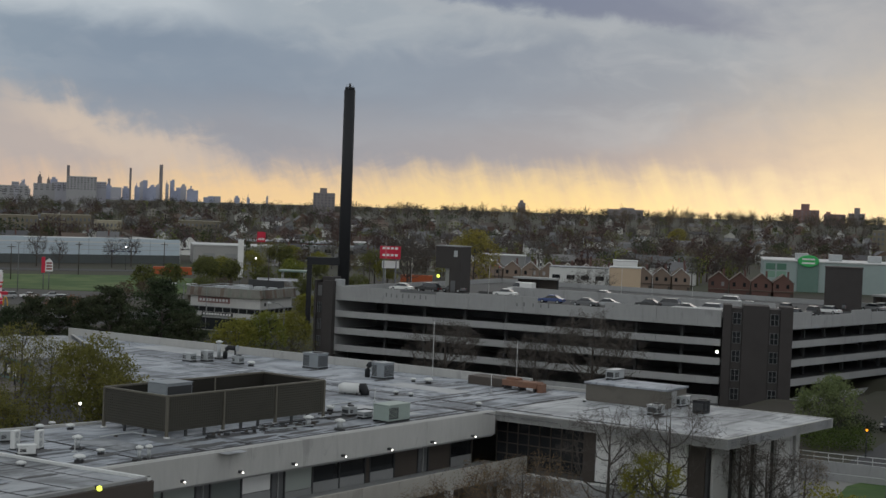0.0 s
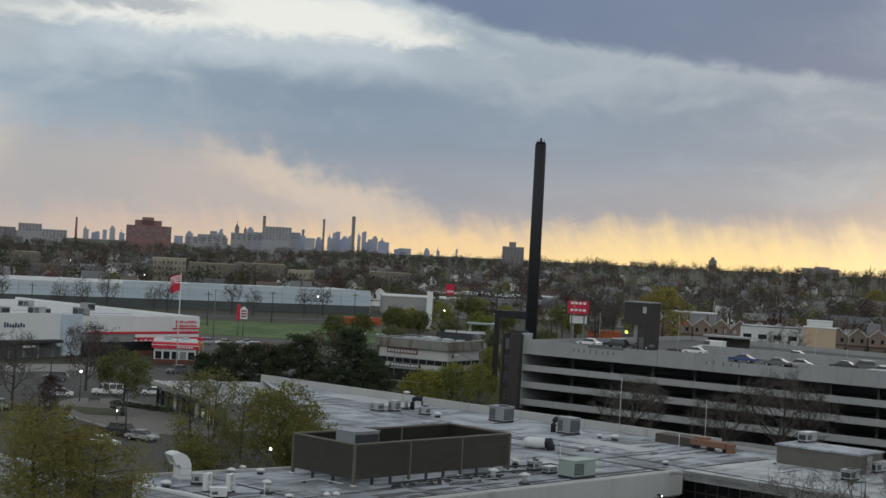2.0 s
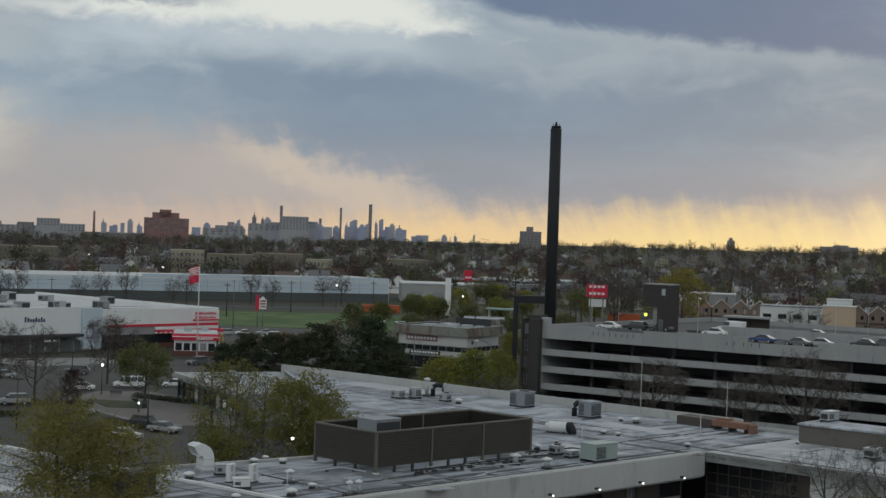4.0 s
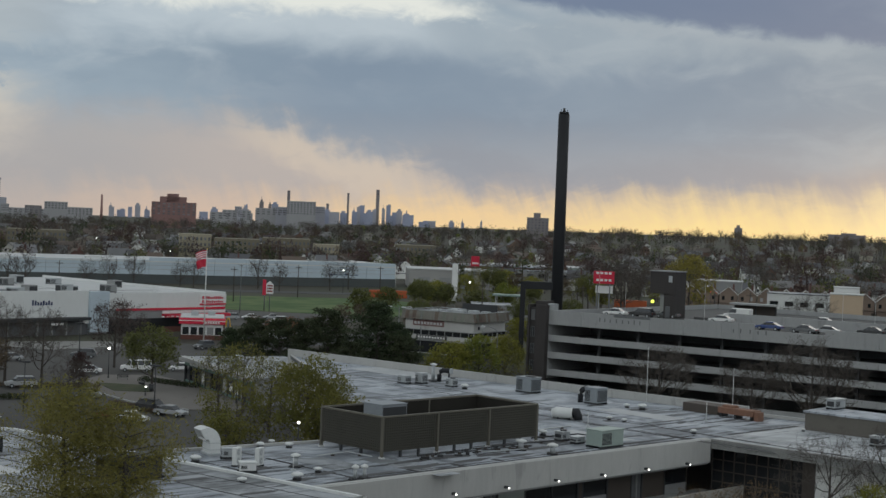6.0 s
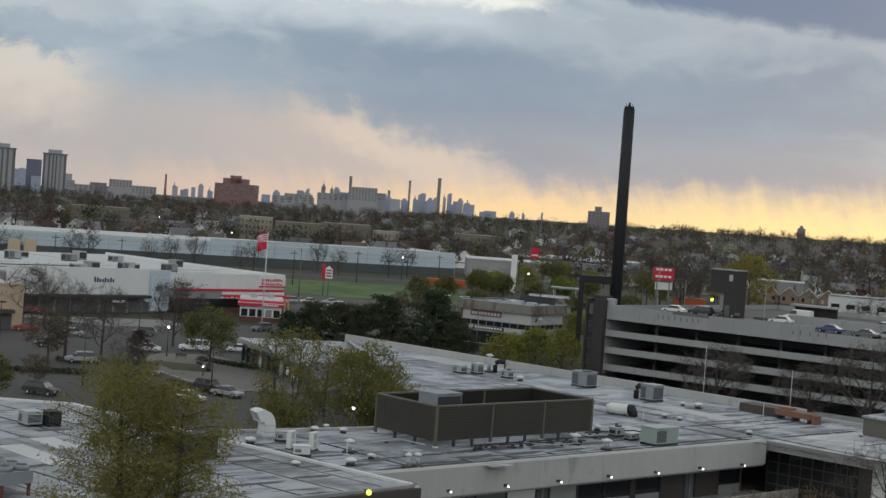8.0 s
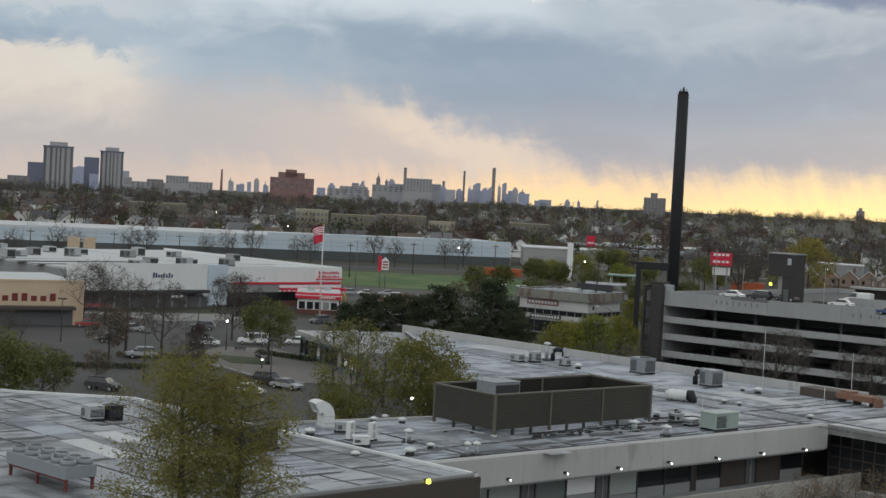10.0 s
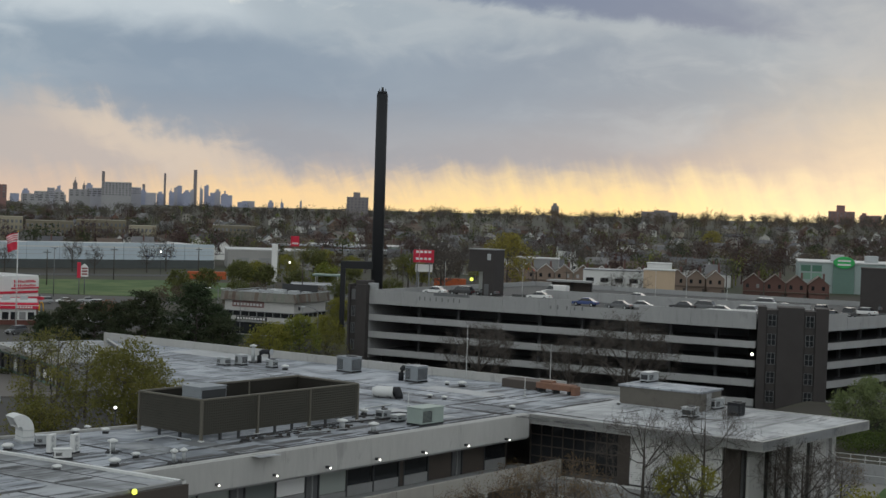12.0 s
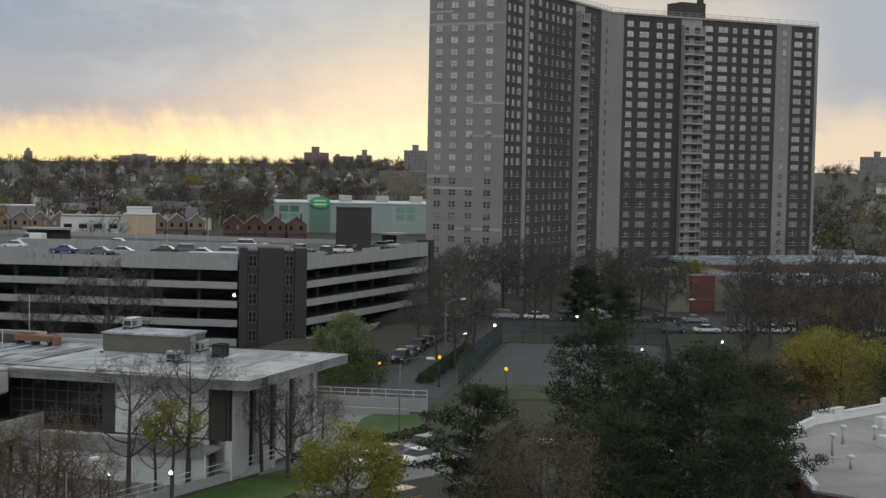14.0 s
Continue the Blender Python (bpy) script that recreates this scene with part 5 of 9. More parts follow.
def ac_unit(at, rz, size, mat, label, fan=True, grille="front", z=ROOF):
    """A boxed rooftop machine on skids with side grilles and a top fan."""
    w, d, h = size
    t = thing("rooftop_unit", label, "air conditioner", (at[0], at[1], z), rz, "machines on the roof")
    part("casing", box((-w / 2, -d / 2, 0.18), (w / 2, d / 2, h), 0.05), M[mat], t)
    for y in (-d / 2 + 0.1, d / 2 - 0.2):
        part("skid", box((-w / 2 - 0.1, y, 0), (w / 2 + 0.1, y + 0.1, 0.18)), M["dark_pole"], t)
    n = max(int(h / 0.16), 3)
    for lo, hi in (((-w / 2 + 0.1, -d / 2 - 0.03), (-w / 2 + w * 0.45, -d / 2 - 0.004)), ((w / 2 + 0.004, -d / 2 + 0.1), (w / 2 + 0.03, d / 2 - 0.1))):
        bm = bmesh.new()
        add_box(bm, (lo[0], lo[1], 0.33), (hi[0], hi[1], 0.37))
        for j in range(n):
            z0 = 0.36 + (h - 0.55) * j / n
            add_box(bm, (lo[0], lo[1], z0), (hi[0], hi[1], z0 + (h - 0.55) / n * 0.55))
        part("grille", bm, M["dark_pole"], t)
    part("access_panel", box((w * 0.02, -d / 2 - 0.02, 0.4), (w / 2 - 0.1, -d / 2 - 0.003, h - 0.15)), M[mat], t)
    if mat != "green_unit":
        part("louvre_opening", box((-w / 2 - 0.02, -d / 2 + 0.12, 0.3), (-w / 2 - 0.003, d / 2 - 0.12, h - 0.2)), M["dark_pole"], t)
    part("lid", box((-w / 2 - 0.05, -d / 2 - 0.05, h), (w / 2 + 0.05, d / 2 + 0.05, h + 0.05), 0.02), M[mat], t)
    if fan:
        part("fan", tube([(w * 0.15, 0, h), (w * 0.15, 0, h + 0.16)], min(w, d) * 0.34, 14), M["dark_pole"], t)
    return t


ac_unit((-13.4, 121.0), GRID + 90, (2.2, 2.8, 3.75), "blue_unit", "galvanised cooling unit inside the lattice screen", False)
ac_unit((4.6, 129.0), GRID, (3.0, 1.7, 1.5), "green_unit", "pale green boxed air handler on the roof", False)
ac_unit((-2.7, 168.2), GRID - 90, (2.2, 1.8, 1.7), "blue_unit", "grey-blue rooftop unit with dark grilles", True)
ac_unit((4.6, 160.4), GRID - 90, (1.7, 1.8, 1.7), "blue_unit", "boxy rooftop unit with a curved intake", False)
ac_unit((1.0, 131.3), GRID, (1.1, 0.9, 0.8), "galv", "small grey-blue condenser on the roof", True)
ac_unit((2.3, 129.9), GRID, (1.1, 0.8, 0.6), "galv", "low galvanised condenser on the roof", False)
ac_unit((29.4, 138.0), GRID, (1.5, 1.1, 0.95), "galv", "pale condenser on the pavilion roof", True)
ac_unit((34.2, 140.2), GRID, (1.25, 1.25, 1.2), "dark_steel", "dark square fan unit on the pavilion roof", True)
ac_unit((33.2, 144.8), GRID, (1.9, 1.2, 1.0), "galv", "galvanised condenser on the pavilion roof", False)
ac_unit((27.6, 149.6), GRID, (2.0, 1.0, 1.0), "galv", "galvanised unit on top of the roof box", False, z=ROOF + 1.88)
ac_unit((-42.6, 108.2), GRID - 90, (1.35, 1.3, 1.1), "galv", "galvanised rooftop unit on the near wing", False, z=ROOF + 0.12)
ac_unit((-41.3, 109.0), GRID - 90, (1.1, 1.2, 1.1), "dark_steel", "dark rooftop unit on the near wing", False, z=ROOF + 0.12)
ac_unit((-16.9, 171.1), GRID - 90, (1.3, 1.0, 0.9), "galv", "galvanised unit among pipes on the far roof", False)
ac_unit((-15.0, 171.8), GRID - 90, (1.1, 1.0, 1.2), "galv", "galvanised unit among pipes on the far roof", False)
ac_unit((-11.4, 170.0), GRID - 90, (1.1, 0.9, 0.9), "galv", "galvanised box with a domed fan on the far roof", True)


def mini_split(at, rz, label="slim white twin-fan condenser standing on the roof"):
    t = thing("condenser", label, "air conditioner", (at[0], at[1], ROOF), rz, "slim condensers")
    part("casing", box((-0.55, -0.22, 0.15), (0.55, 0.22, 1.65), 0.04), M["white_metal"], t)
    for z in (0.52, 1.25):
        bm = bmesh.new()
        add_tube(bm, [(-0.1, -0.22, z), (-0.1, -0.24, z)], 0.27, 14)
        part("fan", bm, M["galv"], t)
        part("fan_hub", tube([(-0.1, -0.26, z), (-0.1, -0.29, z)], 0.09, 8), M["white_metal"], t)
    for x in (-0.45, 0.35):
        part("foot", box((x, -0.3, 0), (x + 0.1, 0.3, 0.15)), M["dark_pole"], t)
    t.scale = (0.8, 0.8, 0.85)
    return t


mini_split((-22.9, 109.1), 75)
mini_split((-21.3, 109.5), 75)
ac_unit((-21.6, 106.7), 20, (1.2, 0.7, 0.75), "white_metal", "low pale condenser on the roof", False)
ac_unit((-24.2, 112.2), 20, (1.0, 0.6, 0.8), "galv", "small galvanised condenser on the roof", False)


def hook_vent(at, rz):
    """A large gooseneck hood: a sheet duct bent over to face down."""
    t = thing("gooseneck_vent", "large white sheet-metal gooseneck vent on the roof", "vent", (at[0], at[1], ROOF), rz)
    bm = bmesh.new()
    path = [(0, 0.0), (0, 0.5), (0, 1.15)]
    path += [(-0.78 + 0.78 * math.cos(a), 1.15 + 0.85 * math.sin(a)) for a in [math.pi * k / 10 for k in range(1, 8)]]
    half, wide = 0.52, 0.75
    rings = []
    for i, (x, z) in enumerate(path):
        a, b = path[max(i - 1, 0)], path[min(i + 1, len(path) - 1)]
        d = Vector((b[0] - a[0], 0, b[1] - a[1])).normalized()
        n = Vector((d.z, 0, -d.x))
        c = Vector((x, 0, z))
        rings.append([bm.verts.new(c + n * sx * half + Vector((0, sy * wide, 0))) for sx, sy in ((-1, -1), (1, -1), (1, 1), (-1, 1))])
    for a, b in zip(rings, rings[1:]):
        for k in range(4):
            bm.faces.new((a[k], a[(k + 1) % 4], b[(k + 1) % 4], b[k]))
    bm.faces.new(rings[0])
    bmesh.ops.recalc_face_normals(bm, faces=bm.faces)
    part("duct", bm, M["white_metal"], t)
    part("kerb", box((-0.65, -0.9, 0), (0.65, 0.9, 0.22), 0.03), M["galv"], t)
    for z in (0.5, 1.1):
        part("seam", box((-0.55, -0.78, z), (0.55, 0.78, z + 0.05)), M["galv"], t)
    return t


hook_vent((-25.9, 113.9), 35).scale = (0.82, 1.0, 0.86)


low_box = thing("roof_box", "low dark brown louvred box on the felt roof", "roof equipment", (-28.6, 101.0, ROOF + 0.12), 55)
part("casing", box((-2.2, -0.9, 0.15), (2.2, 0.9, 1.5), 0.04), M["brown_panel"], low_box)
part("lid", box((-2.3, -1.0, 1.5), (2.3, 1.0, 1.62), 0.03), M["dark_pole"], low_box)
for k in range(6):
    part("louvre", box((-2.0, -0.95, 0.3 + k * 0.19), (2.0, -0.9, 0.4 + k * 0.19)), M["dark_pole"], low_box)
part("kerb", box((-2.3, -1.0, 0), (2.3, 1.0, 0.15)), M["tar"], low_box)


def dome_vent(at, label="white mushroom roof vent", s=1.0, z=ROOF):
    t = thing("roof_vent", label, "vent", (at[0], at[1], z), 0, "roof vents")
    part("kerb", box((-0.32 * s, -0.32 * s, 0), (0.32 * s, 0.32 * s, 0.22 * s), 0.03), M["tar"], t)
    part("neck", tube([(0, 0, 0.2 * s), (0, 0, 0.42 * s)], 0.2 * s, 10), M["galv"], t)
    part("cap", tube([(0, 0, 0.38 * s), (0, 0, 0.48 * s), (0, 0, 0.60 * s), (0, 0, 0.68 * s)], [0.46 * s, 0.5 * s, 0.36 * s, 0.08 * s], 14), M["white_metal"], t)
    return t


vent = dome_vent((-26.1, 109.6), s=0.9)
for x, y, s in ((-21.0, 102.1, 1.1), (-23.0, 118.4, 1.1), (-22.5, 120.6, 0.9), (-20.8, 119.1, 1.1), (-17.6, 104.6, 1.4), (-16.7, 108.2, 1.0), (5.6, 147.1, 0.9), (7.0, 146.0, 0.9), (9.3, 156.8, 1.5), (7.8, 158.2, 1.0), (-0.7, 133.7, 1.3), (13.1, 140.2, 1.0), (24.0, 146.0, 0.7), (-9.8, 168.2, 1.4), (-30.0, 101.8, 0.8)):
    v = copy_thing(vent, pose(x, y, ROOF if x > -29 else ROOF + 0.12))
    v.scale = (s * 0.72,) * 3


def pipe_vent(at, h, r=0.16, cap=True):
    t = thing("vent_pipe", "galvanised vent pipe with a round cap on the roof", "vent", (at[0], at[1], ROOF), 0, "vent pipes")
    part("base", box((-0.45, -0.45, 0), (0.45, 0.45, 0.12), 0.02), M["tar"], t)
    part("pipe", tube([(0, 0, 0.1), (0, 0, h)], r, 10), M["galv"], t)
    if cap:
        part("cap", tube([(0, 0, h), (0, 0, h + 0.12), (0, 0, h + 0.26)], [r * 1.9, r * 1.9, 0.05], 12), M["white_metal"], t)
    return t


pipe_vent((-18.7, 110.1), 0.8, 0.2)
pipe_vent((-13.7, 106.0), 0.85, 0.14)
pipe_vent((-13.1, 106.5), 0.85, 0.14)
pipe_vent((0.2, 123.0), 0.7, 0.24)
pipe_vent((-2.4, 124.4), 0.7, 0.24)
pipe_vent((-13.9, 174.7), 1.9, 0.22)


def elbow_duct(at, rz, label):
    t = thing("elbow_duct", label, "duct", (at[0], at[1], ROOF), rz)
    pts = [(0, 0, 0), (0, 0, 0.8), (0.15, 0, 1.15), (0.5, 0, 1.35), (1.6, 0, 1.35)]
    part("duct", tube(pts, [0.28] * 5, 10), M["dark_steel"], t)
    part("flange", tube([(1.6, 0, 1.35), (1.7, 0, 1.35)], 0.36, 10), M["galv"], t)
    part("support", box((1.3, -0.1, 0), (1.42, 0.1, 1.1)), M["dark_pole"], t)
    return t


elbow_duct((-13.2, 174.9), -30, "black elbow duct beside a vent pipe on the roof")
elbow_duct((3.0, 161.2), 60, "grey elbow duct feeding a rooftop unit")


def round_duct(at, rz):
    """A fat horizontal duct ending in a dark fan throat."""
    t = thing("round_duct", "fat white round duct with a dark fan end", "duct", (at[0], at[1], ROOF), rz)
    part("duct", tube([(-2.2, 0, 0.7), (-1.6, 0, 0.8), (0.6, 0, 0.8)], [0.55, 0.75, 0.75], 16), M["white_metal"], t)
    part("throat", tube([(0.6, 0, 0.8), (1.1, 0, 0.95), (1.35, 0, 0.4), (1.35, 0, 0)], [0.75, 0.72, 0.6, 0.6], 14), M["dark_steel"], t)
    for x in (-1.4, 0.2):
        part("cradle", box((x, -0.5, 0), (x + 0.15, 0.5, 0.3)), M["dark_pole"], t)
    return t


round_duct((1.6, 146.2), -10).scale = (0.72, 0.72, 0.72)


def tar_strip(a, b, w):
    """A dark seam of tar on the membrane."""
    ob = part("roof_seam", strip(a, b, w, ROOF + 0.004, ROOF + 0.018), M["tar"])
    tagged(ob, "dark tar seam across the membrane roof", "seam", kind="structure")


rs = random.Random(4)
e1, e2 = Vector((0.649, 0.760)), Vector((0.760, -0.649))
for k, (x, y, l, way, w) in enumerate(((-15.4, 103.8, 44, 1, 0.3), (-17.5, 107.0, 40, 1, 0.22), (-12.4, 108.4, 22, 1, 0.16), (3.2, 143.5, 21, 2, 0.4), (-3.5, 150.0, 30, 2, 0.3), (-11.0, 161.5, 40, 2, 0.32), (-19.0, 169.5, 38, 2, 0.2), (-23.5, 177.0, 40, 2, 0.22), (-15.0, 141.0, 20, 2, 0.24), (0.6, 124.0, 20, 1, 0.4), (-27.0, 111.2, 12, 2, 0.22), (-25.0, 116.3, 9, 2, 0.2), (-21.6, 113.2, 10, 2, 0.3), (5.0, 139.0, 22, 1, 0.35), (16.5, 140.5, 12, 1, 0.5), (12.0, 141.5, 22, 2, 0.4), (-7.6, 115.2, 1.6, 2, 0.5), (-4.6, 118.6, 1.4, 2, 0.5), (-10.6, 111.6, 1.4, 2, 0.6))):
    d = e1 if way == 1 else e2
    p = Vector((x, y))
    n = int(l // 5) + 1
    for i in range(n):
        q0, q1 = p + d * (l * i / n), p + d * (l * (i + 1) / n - rs.uniform(0.0, 0.5))
        tar_strip(q0 + Vector((rs.uniform(-0.1, 0.1), 0)), q1, w * rs.uniform(0.6, 1.3))

# lighter and darker patches in the roof covering
for k, (x, y, l, w, mat) in enumerate(((-37.7, 97.0, 7.5, 2.0, "white_roof"), (-38.2, 101.9, 4.2, 1.9, "white_roof"), (-30.5, 97.0, 5.0, 1.3, "white_roof"), (-30.0, 92.0, 9, 2.6, "membrane"), (-24.0, 97.5, 7, 3.0, "membrane"), (-45, 104.0, 8, 3.0, "membrane"))):
    bm = box((-l / 2, -w / 2, 0.125), (l / 2, w / 2, 0.145), 0, pose(x, y, ROOF, 0, 0, GRID - 90))
    tagged(part("roof_patch", bm, M[mat]), "rectangular patch laid on the felt roof", "patch", kind="structure")
for k, (x, y, l, w, mat) in enumerate(((4.0, 135.5, 7, 2.4, "white_roof_soft"), (-8.0, 152, 12, 4, "white_roof_soft"), (-18, 182, 14, 5, "white_roof_soft"), (24, 134.0, 6.0, 1.6, "white_roof_soft"), (30, 132.5, 2.0, 1.0, "white_roof_soft"), (-10.6, 113.2, 9, 2.2, "membrane_dark"), (-16.5, 112.5, 5.5, 3.0, "membrane_dark"), (9, 153, 9, 3, "white_roof_soft"))):
    bm = box((-l / 2, -w / 2, 0.006), (l / 2, w / 2, 0.012), 0, pose(x, y, ROOF, 0, 0, GRID - 90))
    M.setdefault("white_roof_soft", material("patched_membrane", (0.46, 0.47, 0.48), 0.75, 0.25, 0.9, second=(0.36, 0.37, 0.38), stain=0.4))
    tagged(part("roof_patch", bm, M[mat]), "rectangular patch laid on the membrane roof", "patch", kind="structure")


def tar_blotch(x, y, l, w, z, seed):
    """An uneven dark stain of old tar, drawn out along the fall of the roof."""
    r = random.Random(seed)
    n = 13
    pts = []
    for k in range(n):
        a = 2 * math.pi * k / n
        q = r.uniform(0.55, 1.1)
        pts.append(Vector((x, y)) + e1 * (math.cos(a) * l * q) + e2 * (math.sin(a) * w * q))
    ob = part("tar_stain", prism([tuple(p) for p in pts], z + 0.016, z + 0.024), M["felt_stain"])
    tagged(ob, "uneven dark tar stain on the roof", "stain", kind="structure")


for k, (x, y, l, w) in enumerate(((-9.4, 113.6, 3.2, 0.7), (-6.0, 117.6, 2.6, 0.5), (-2.5, 121.5, 3.0, 0.5), (-12.4, 109.0, 2.4, 0.45), (-8.0, 118.6, 3.0, 0.8), (-4.6, 121.0, 2.8, 0.7), (-10.6, 115.6, 2.4, 0.6), (-1.2, 125.6, 2.6, 0.6), (0.6, 130.0, 1.8, 0.7), (3.6, 131.5, 2.0, 0.5), (-0.8, 133.0, 1.3, 0.8), (5.8, 146.6, 1.2, 0.6), (9.0, 157.0, 1.6, 0.7), (-17.5, 104.8, 1.6, 0.5), (-21.2, 108.6, 2.0, 0.6), (-23.6, 112.0, 1.6, 0.4), (-16.2, 108.0, 1.2, 0.5), (14.6, 145.0, 4.0, 0.3), (11.0, 148.0, 5.0, 0.22), (16.8, 150.6, 4.6, 0.25), (-4.4, 126.8, 3.6, 0.3), (-14.4, 176.0, 1.8, 0.7), (-2.6, 166.4, 1.8, 0.5), (4.4, 158.6, 1.7, 0.6), (20.6, 152.8, 2.4, 0.35), (24.5, 141.0, 3.0, 0.22), (30.0, 137.0, 1.6, 0.5))):
    tar_blotch(x, y, l, w, ROOF, 40 + k)
for k, (x, y, l, w) in enumerate(((-26.0, 96.5, 2.2, 0.5), (-22.0, 94.0, 3.0, 0.35), (-33.0, 104.0, 2.6, 0.6), (-40.5, 107.0, 1.8, 0.6), (-29.0, 89.0, 3.4, 0.4), (-36.5, 92.5, 2.6, 0.45), (-19.0, 98.5, 2.0, 0.4), (-44.0, 98.0, 3.0, 0.5), (-31.5, 99.0, 2.2, 0.3), (-24.8, 101.5, 2.8, 0.4))):
    tar_blotch(x, y, l, w, ROOF + 0.12, 80 + k)


def conduit(points, r, mat, label):
    """A pipe laid over the roof on small timber blocks."""
    p0 = Vector((*points[0], ROOF))
    t = thing("roof_conduit", label, "pipe", tuple(p0), 0, "conduits on the roof")
    line = [Vector((x, y, ROOF + 0.16)) - p0 for x, y in points]
    part("pipe", tube(line, r, 6), M[mat], t)
    for a, b in zip(line, line[1:]):
        n = max(int((b - a).length / 2.2), 1)
        for i in range(n):
            q = a.lerp(b, (i + 0.5) / n)
            part("block", box((q.x - 0.14, q.y - 0.14, 0), (q.x + 0.14, q.y + 0.14, 0.16 - r * 0.6)), M["bark"], t)


def on_roof(s, o):
    """A place on the roof: s along the screen's front, o out from it towards the eaves."""
    return (-13.0 + e1.x * s + e2.x * o, 116.0 + e1.y * s + e2.y * o)


for run, r, mat in (((( 3.0, 0.9), (16.5, 0.8), (21.5, 1.3)), 0.07, "dark_pole"), (((6.0, 1.5), (15.0, 1.7)), 0.05, "dark_pole"), (((9.0, 0.3), (9.4, 2.6), (13.5, 3.0)), 0.05, "galv"), (((18.6, -1.0), (24.5, -0.6), (24.7, 2.0)), 0.06, "dark_pole"), (((-4.0, -3.0), (-0.6, -3.2), (-0.5, -0.6)), 0.06, "galv"), (((20.0, -4.0), (28.0, -4.4)), 0.06, "galv"), (((24.0, -12.0), (26.0, -22.0)), 0.07, "dark_pole"), (((16.0, -12.0), (20.0, -22.0), (24.0, -23.0)), 0.07, "dark_pole")):
    conduit([on_roof(*q) for q in run], r, mat, "thin dark pipe laid on blocks across the roof" if mat == "dark_pole" else "thin grey pipe laid on blocks across the roof")
rb = random.Random(77)
for k in range(16):
    x, y = on_roof(rb.uniform(2, 17), rb.uniform(0.5, 2.2))
    w = rb.uniform(0.12, 0.34)
    ob = part("rubble", box((x - w, y - w * 0.5, ROOF), (x + w, y + w * 0.5, ROOF + rb.uniform(0.08, 0.26)), 0.02), M[rb.choice(("dark_pole", "bark", "tar"))])
    tagged(ob, "small dark scrap left on the roof below the screen", "debris", "scraps on the roof")


def fan_bank(at, rz):
    t = thing("cooling_fan_bank", "grey-blue bank of round fans on a red steel stand", "air conditioner", (at[0], at[1], ROOF + 0.12), rz)
    part("casing", box((-4.2, -1.1, 0.75), (2.2, 1.1, 1.5), 0.04), M["blue_unit"], t)
    for x in (-3.5, -2.1, -0.7, 0.7, 1.7):
        for y in (-0.55, 0.55):
            part("fan_ring", tube([(x, y, 1.5), (x, y, 1.8)], [0.5, 0.44], 16), M["blue_unit"], t)
            part("fan", tube([(x, y, 1.80), (x, y, 1.815)], 0.34, 12), M["dark_pole"], t)
    for x in (-4.0, -1.0, 2.0):
        for y in (-0.9, 0.9):
            part("leg", box((x, y - 0.08, 0), (x + 0.14, y + 0.08, 0.75)), M["rust_red"], t)
    for y in (-0.9, 0.9):
        part("beam", box((-4.1, y - 0.06, 0.6), (2.2, y + 0.06, 0.74)), M["rust_red"], t)
    return t


M["rust_red"] = material("dull_red_steel", (0.16, 0.045, 0.04), 0.8, 0.3, 1.5)
fan_bank((-35.2, 84.6), GRID - 90 + 6)


def rusty_stand(at, rz):
    t = thing("equipment_curb", "rusty orange metal curb on short legs", "roof equipment", (at[0], at[1], ROOF), rz)
    part("body", box((-2.4, -0.7, 0.4), (1.9, 0.7, 1.0), 0.06), M["rust"], t)
    for x in (-2.2, -0.4, 1.5):
        part("leg", box((x, -0.6, 0), (x + 0.2, 0.6, 0.4)), M["dark_pole"], t)
    part("end_box", box((1.9, -0.5, 0.0), (2.4, 0.5, 0.9), 0.04), M["rust"], t)
    part("lid", box((-2.0, -0.5, 1.0), (-0.6, 0.5, 1.22), 0.05), M["rust"], t)
    return t


rusty_stand((19.0, 153.6), GRID - 92)
tagged(part("roof_hatch", box((-2.2, -1.2, 0), (2.2, 1.2, 0.9), 0.05, pose(16.0, 157.8, ROOF, 0, 0, GRID - 90)), [M["brown_panel"]]), "low dark roof hatch box at the parapet", "hatch")


def mast(at, h, z=ROOF):
    t = thing("mast", "thin pale metal mast", "pole", (at[0], at[1], z), 0, "masts")
    part("pole", tube([(0, 0, 0), (0, 0, h)], [0.04, 0.022], 6), M["white_metal"], t)
    part("base", box((-0.2, -0.2, 0), (0.2, 0.2, 0.1), 0.02), M["galv"], t)
    return t


mast((10.1, 163.4), 6.0)
mast((18.5, 156.8), 4.8)
mast((15.2, 150.0), 2.0)
mast((3.4, 141.0), 1.4)
mast((-18.6, 108.6), 1.2)

GLOW = {
    "white": glowing("lamp_white", (1.0, 0.96, 0.88), 4.0),
    "amber": glowing("lamp_amber", (1.0, 0.36, 0.02), 1.7),
    "lime": glowing("lamp_lime", (0.85, 0.95, 0.12), 2.0),
    "red": glowing("lamp_red", (1.0, 0.06, 0.04), 2.0),
}


def wall_lamp(at, rz, glow, r, label):
    t = thing("wall_lamp", label, "lamp", at, rz, "wall lamps")
    part("bracket", box((-0.12, -0.28, -0.05), (0.12, 0.0, 0.14), 0.02), M["dark_pole"], t)
    part("bulb", tube([(0, -0.45, -r), (0, -0.45, -r * 0.5), (0, -0.45, r * 0.5), (0, -0.45, r)], [r * 0.4, r, r, r * 0.4], 10), GLOW[glow], t)
    return t


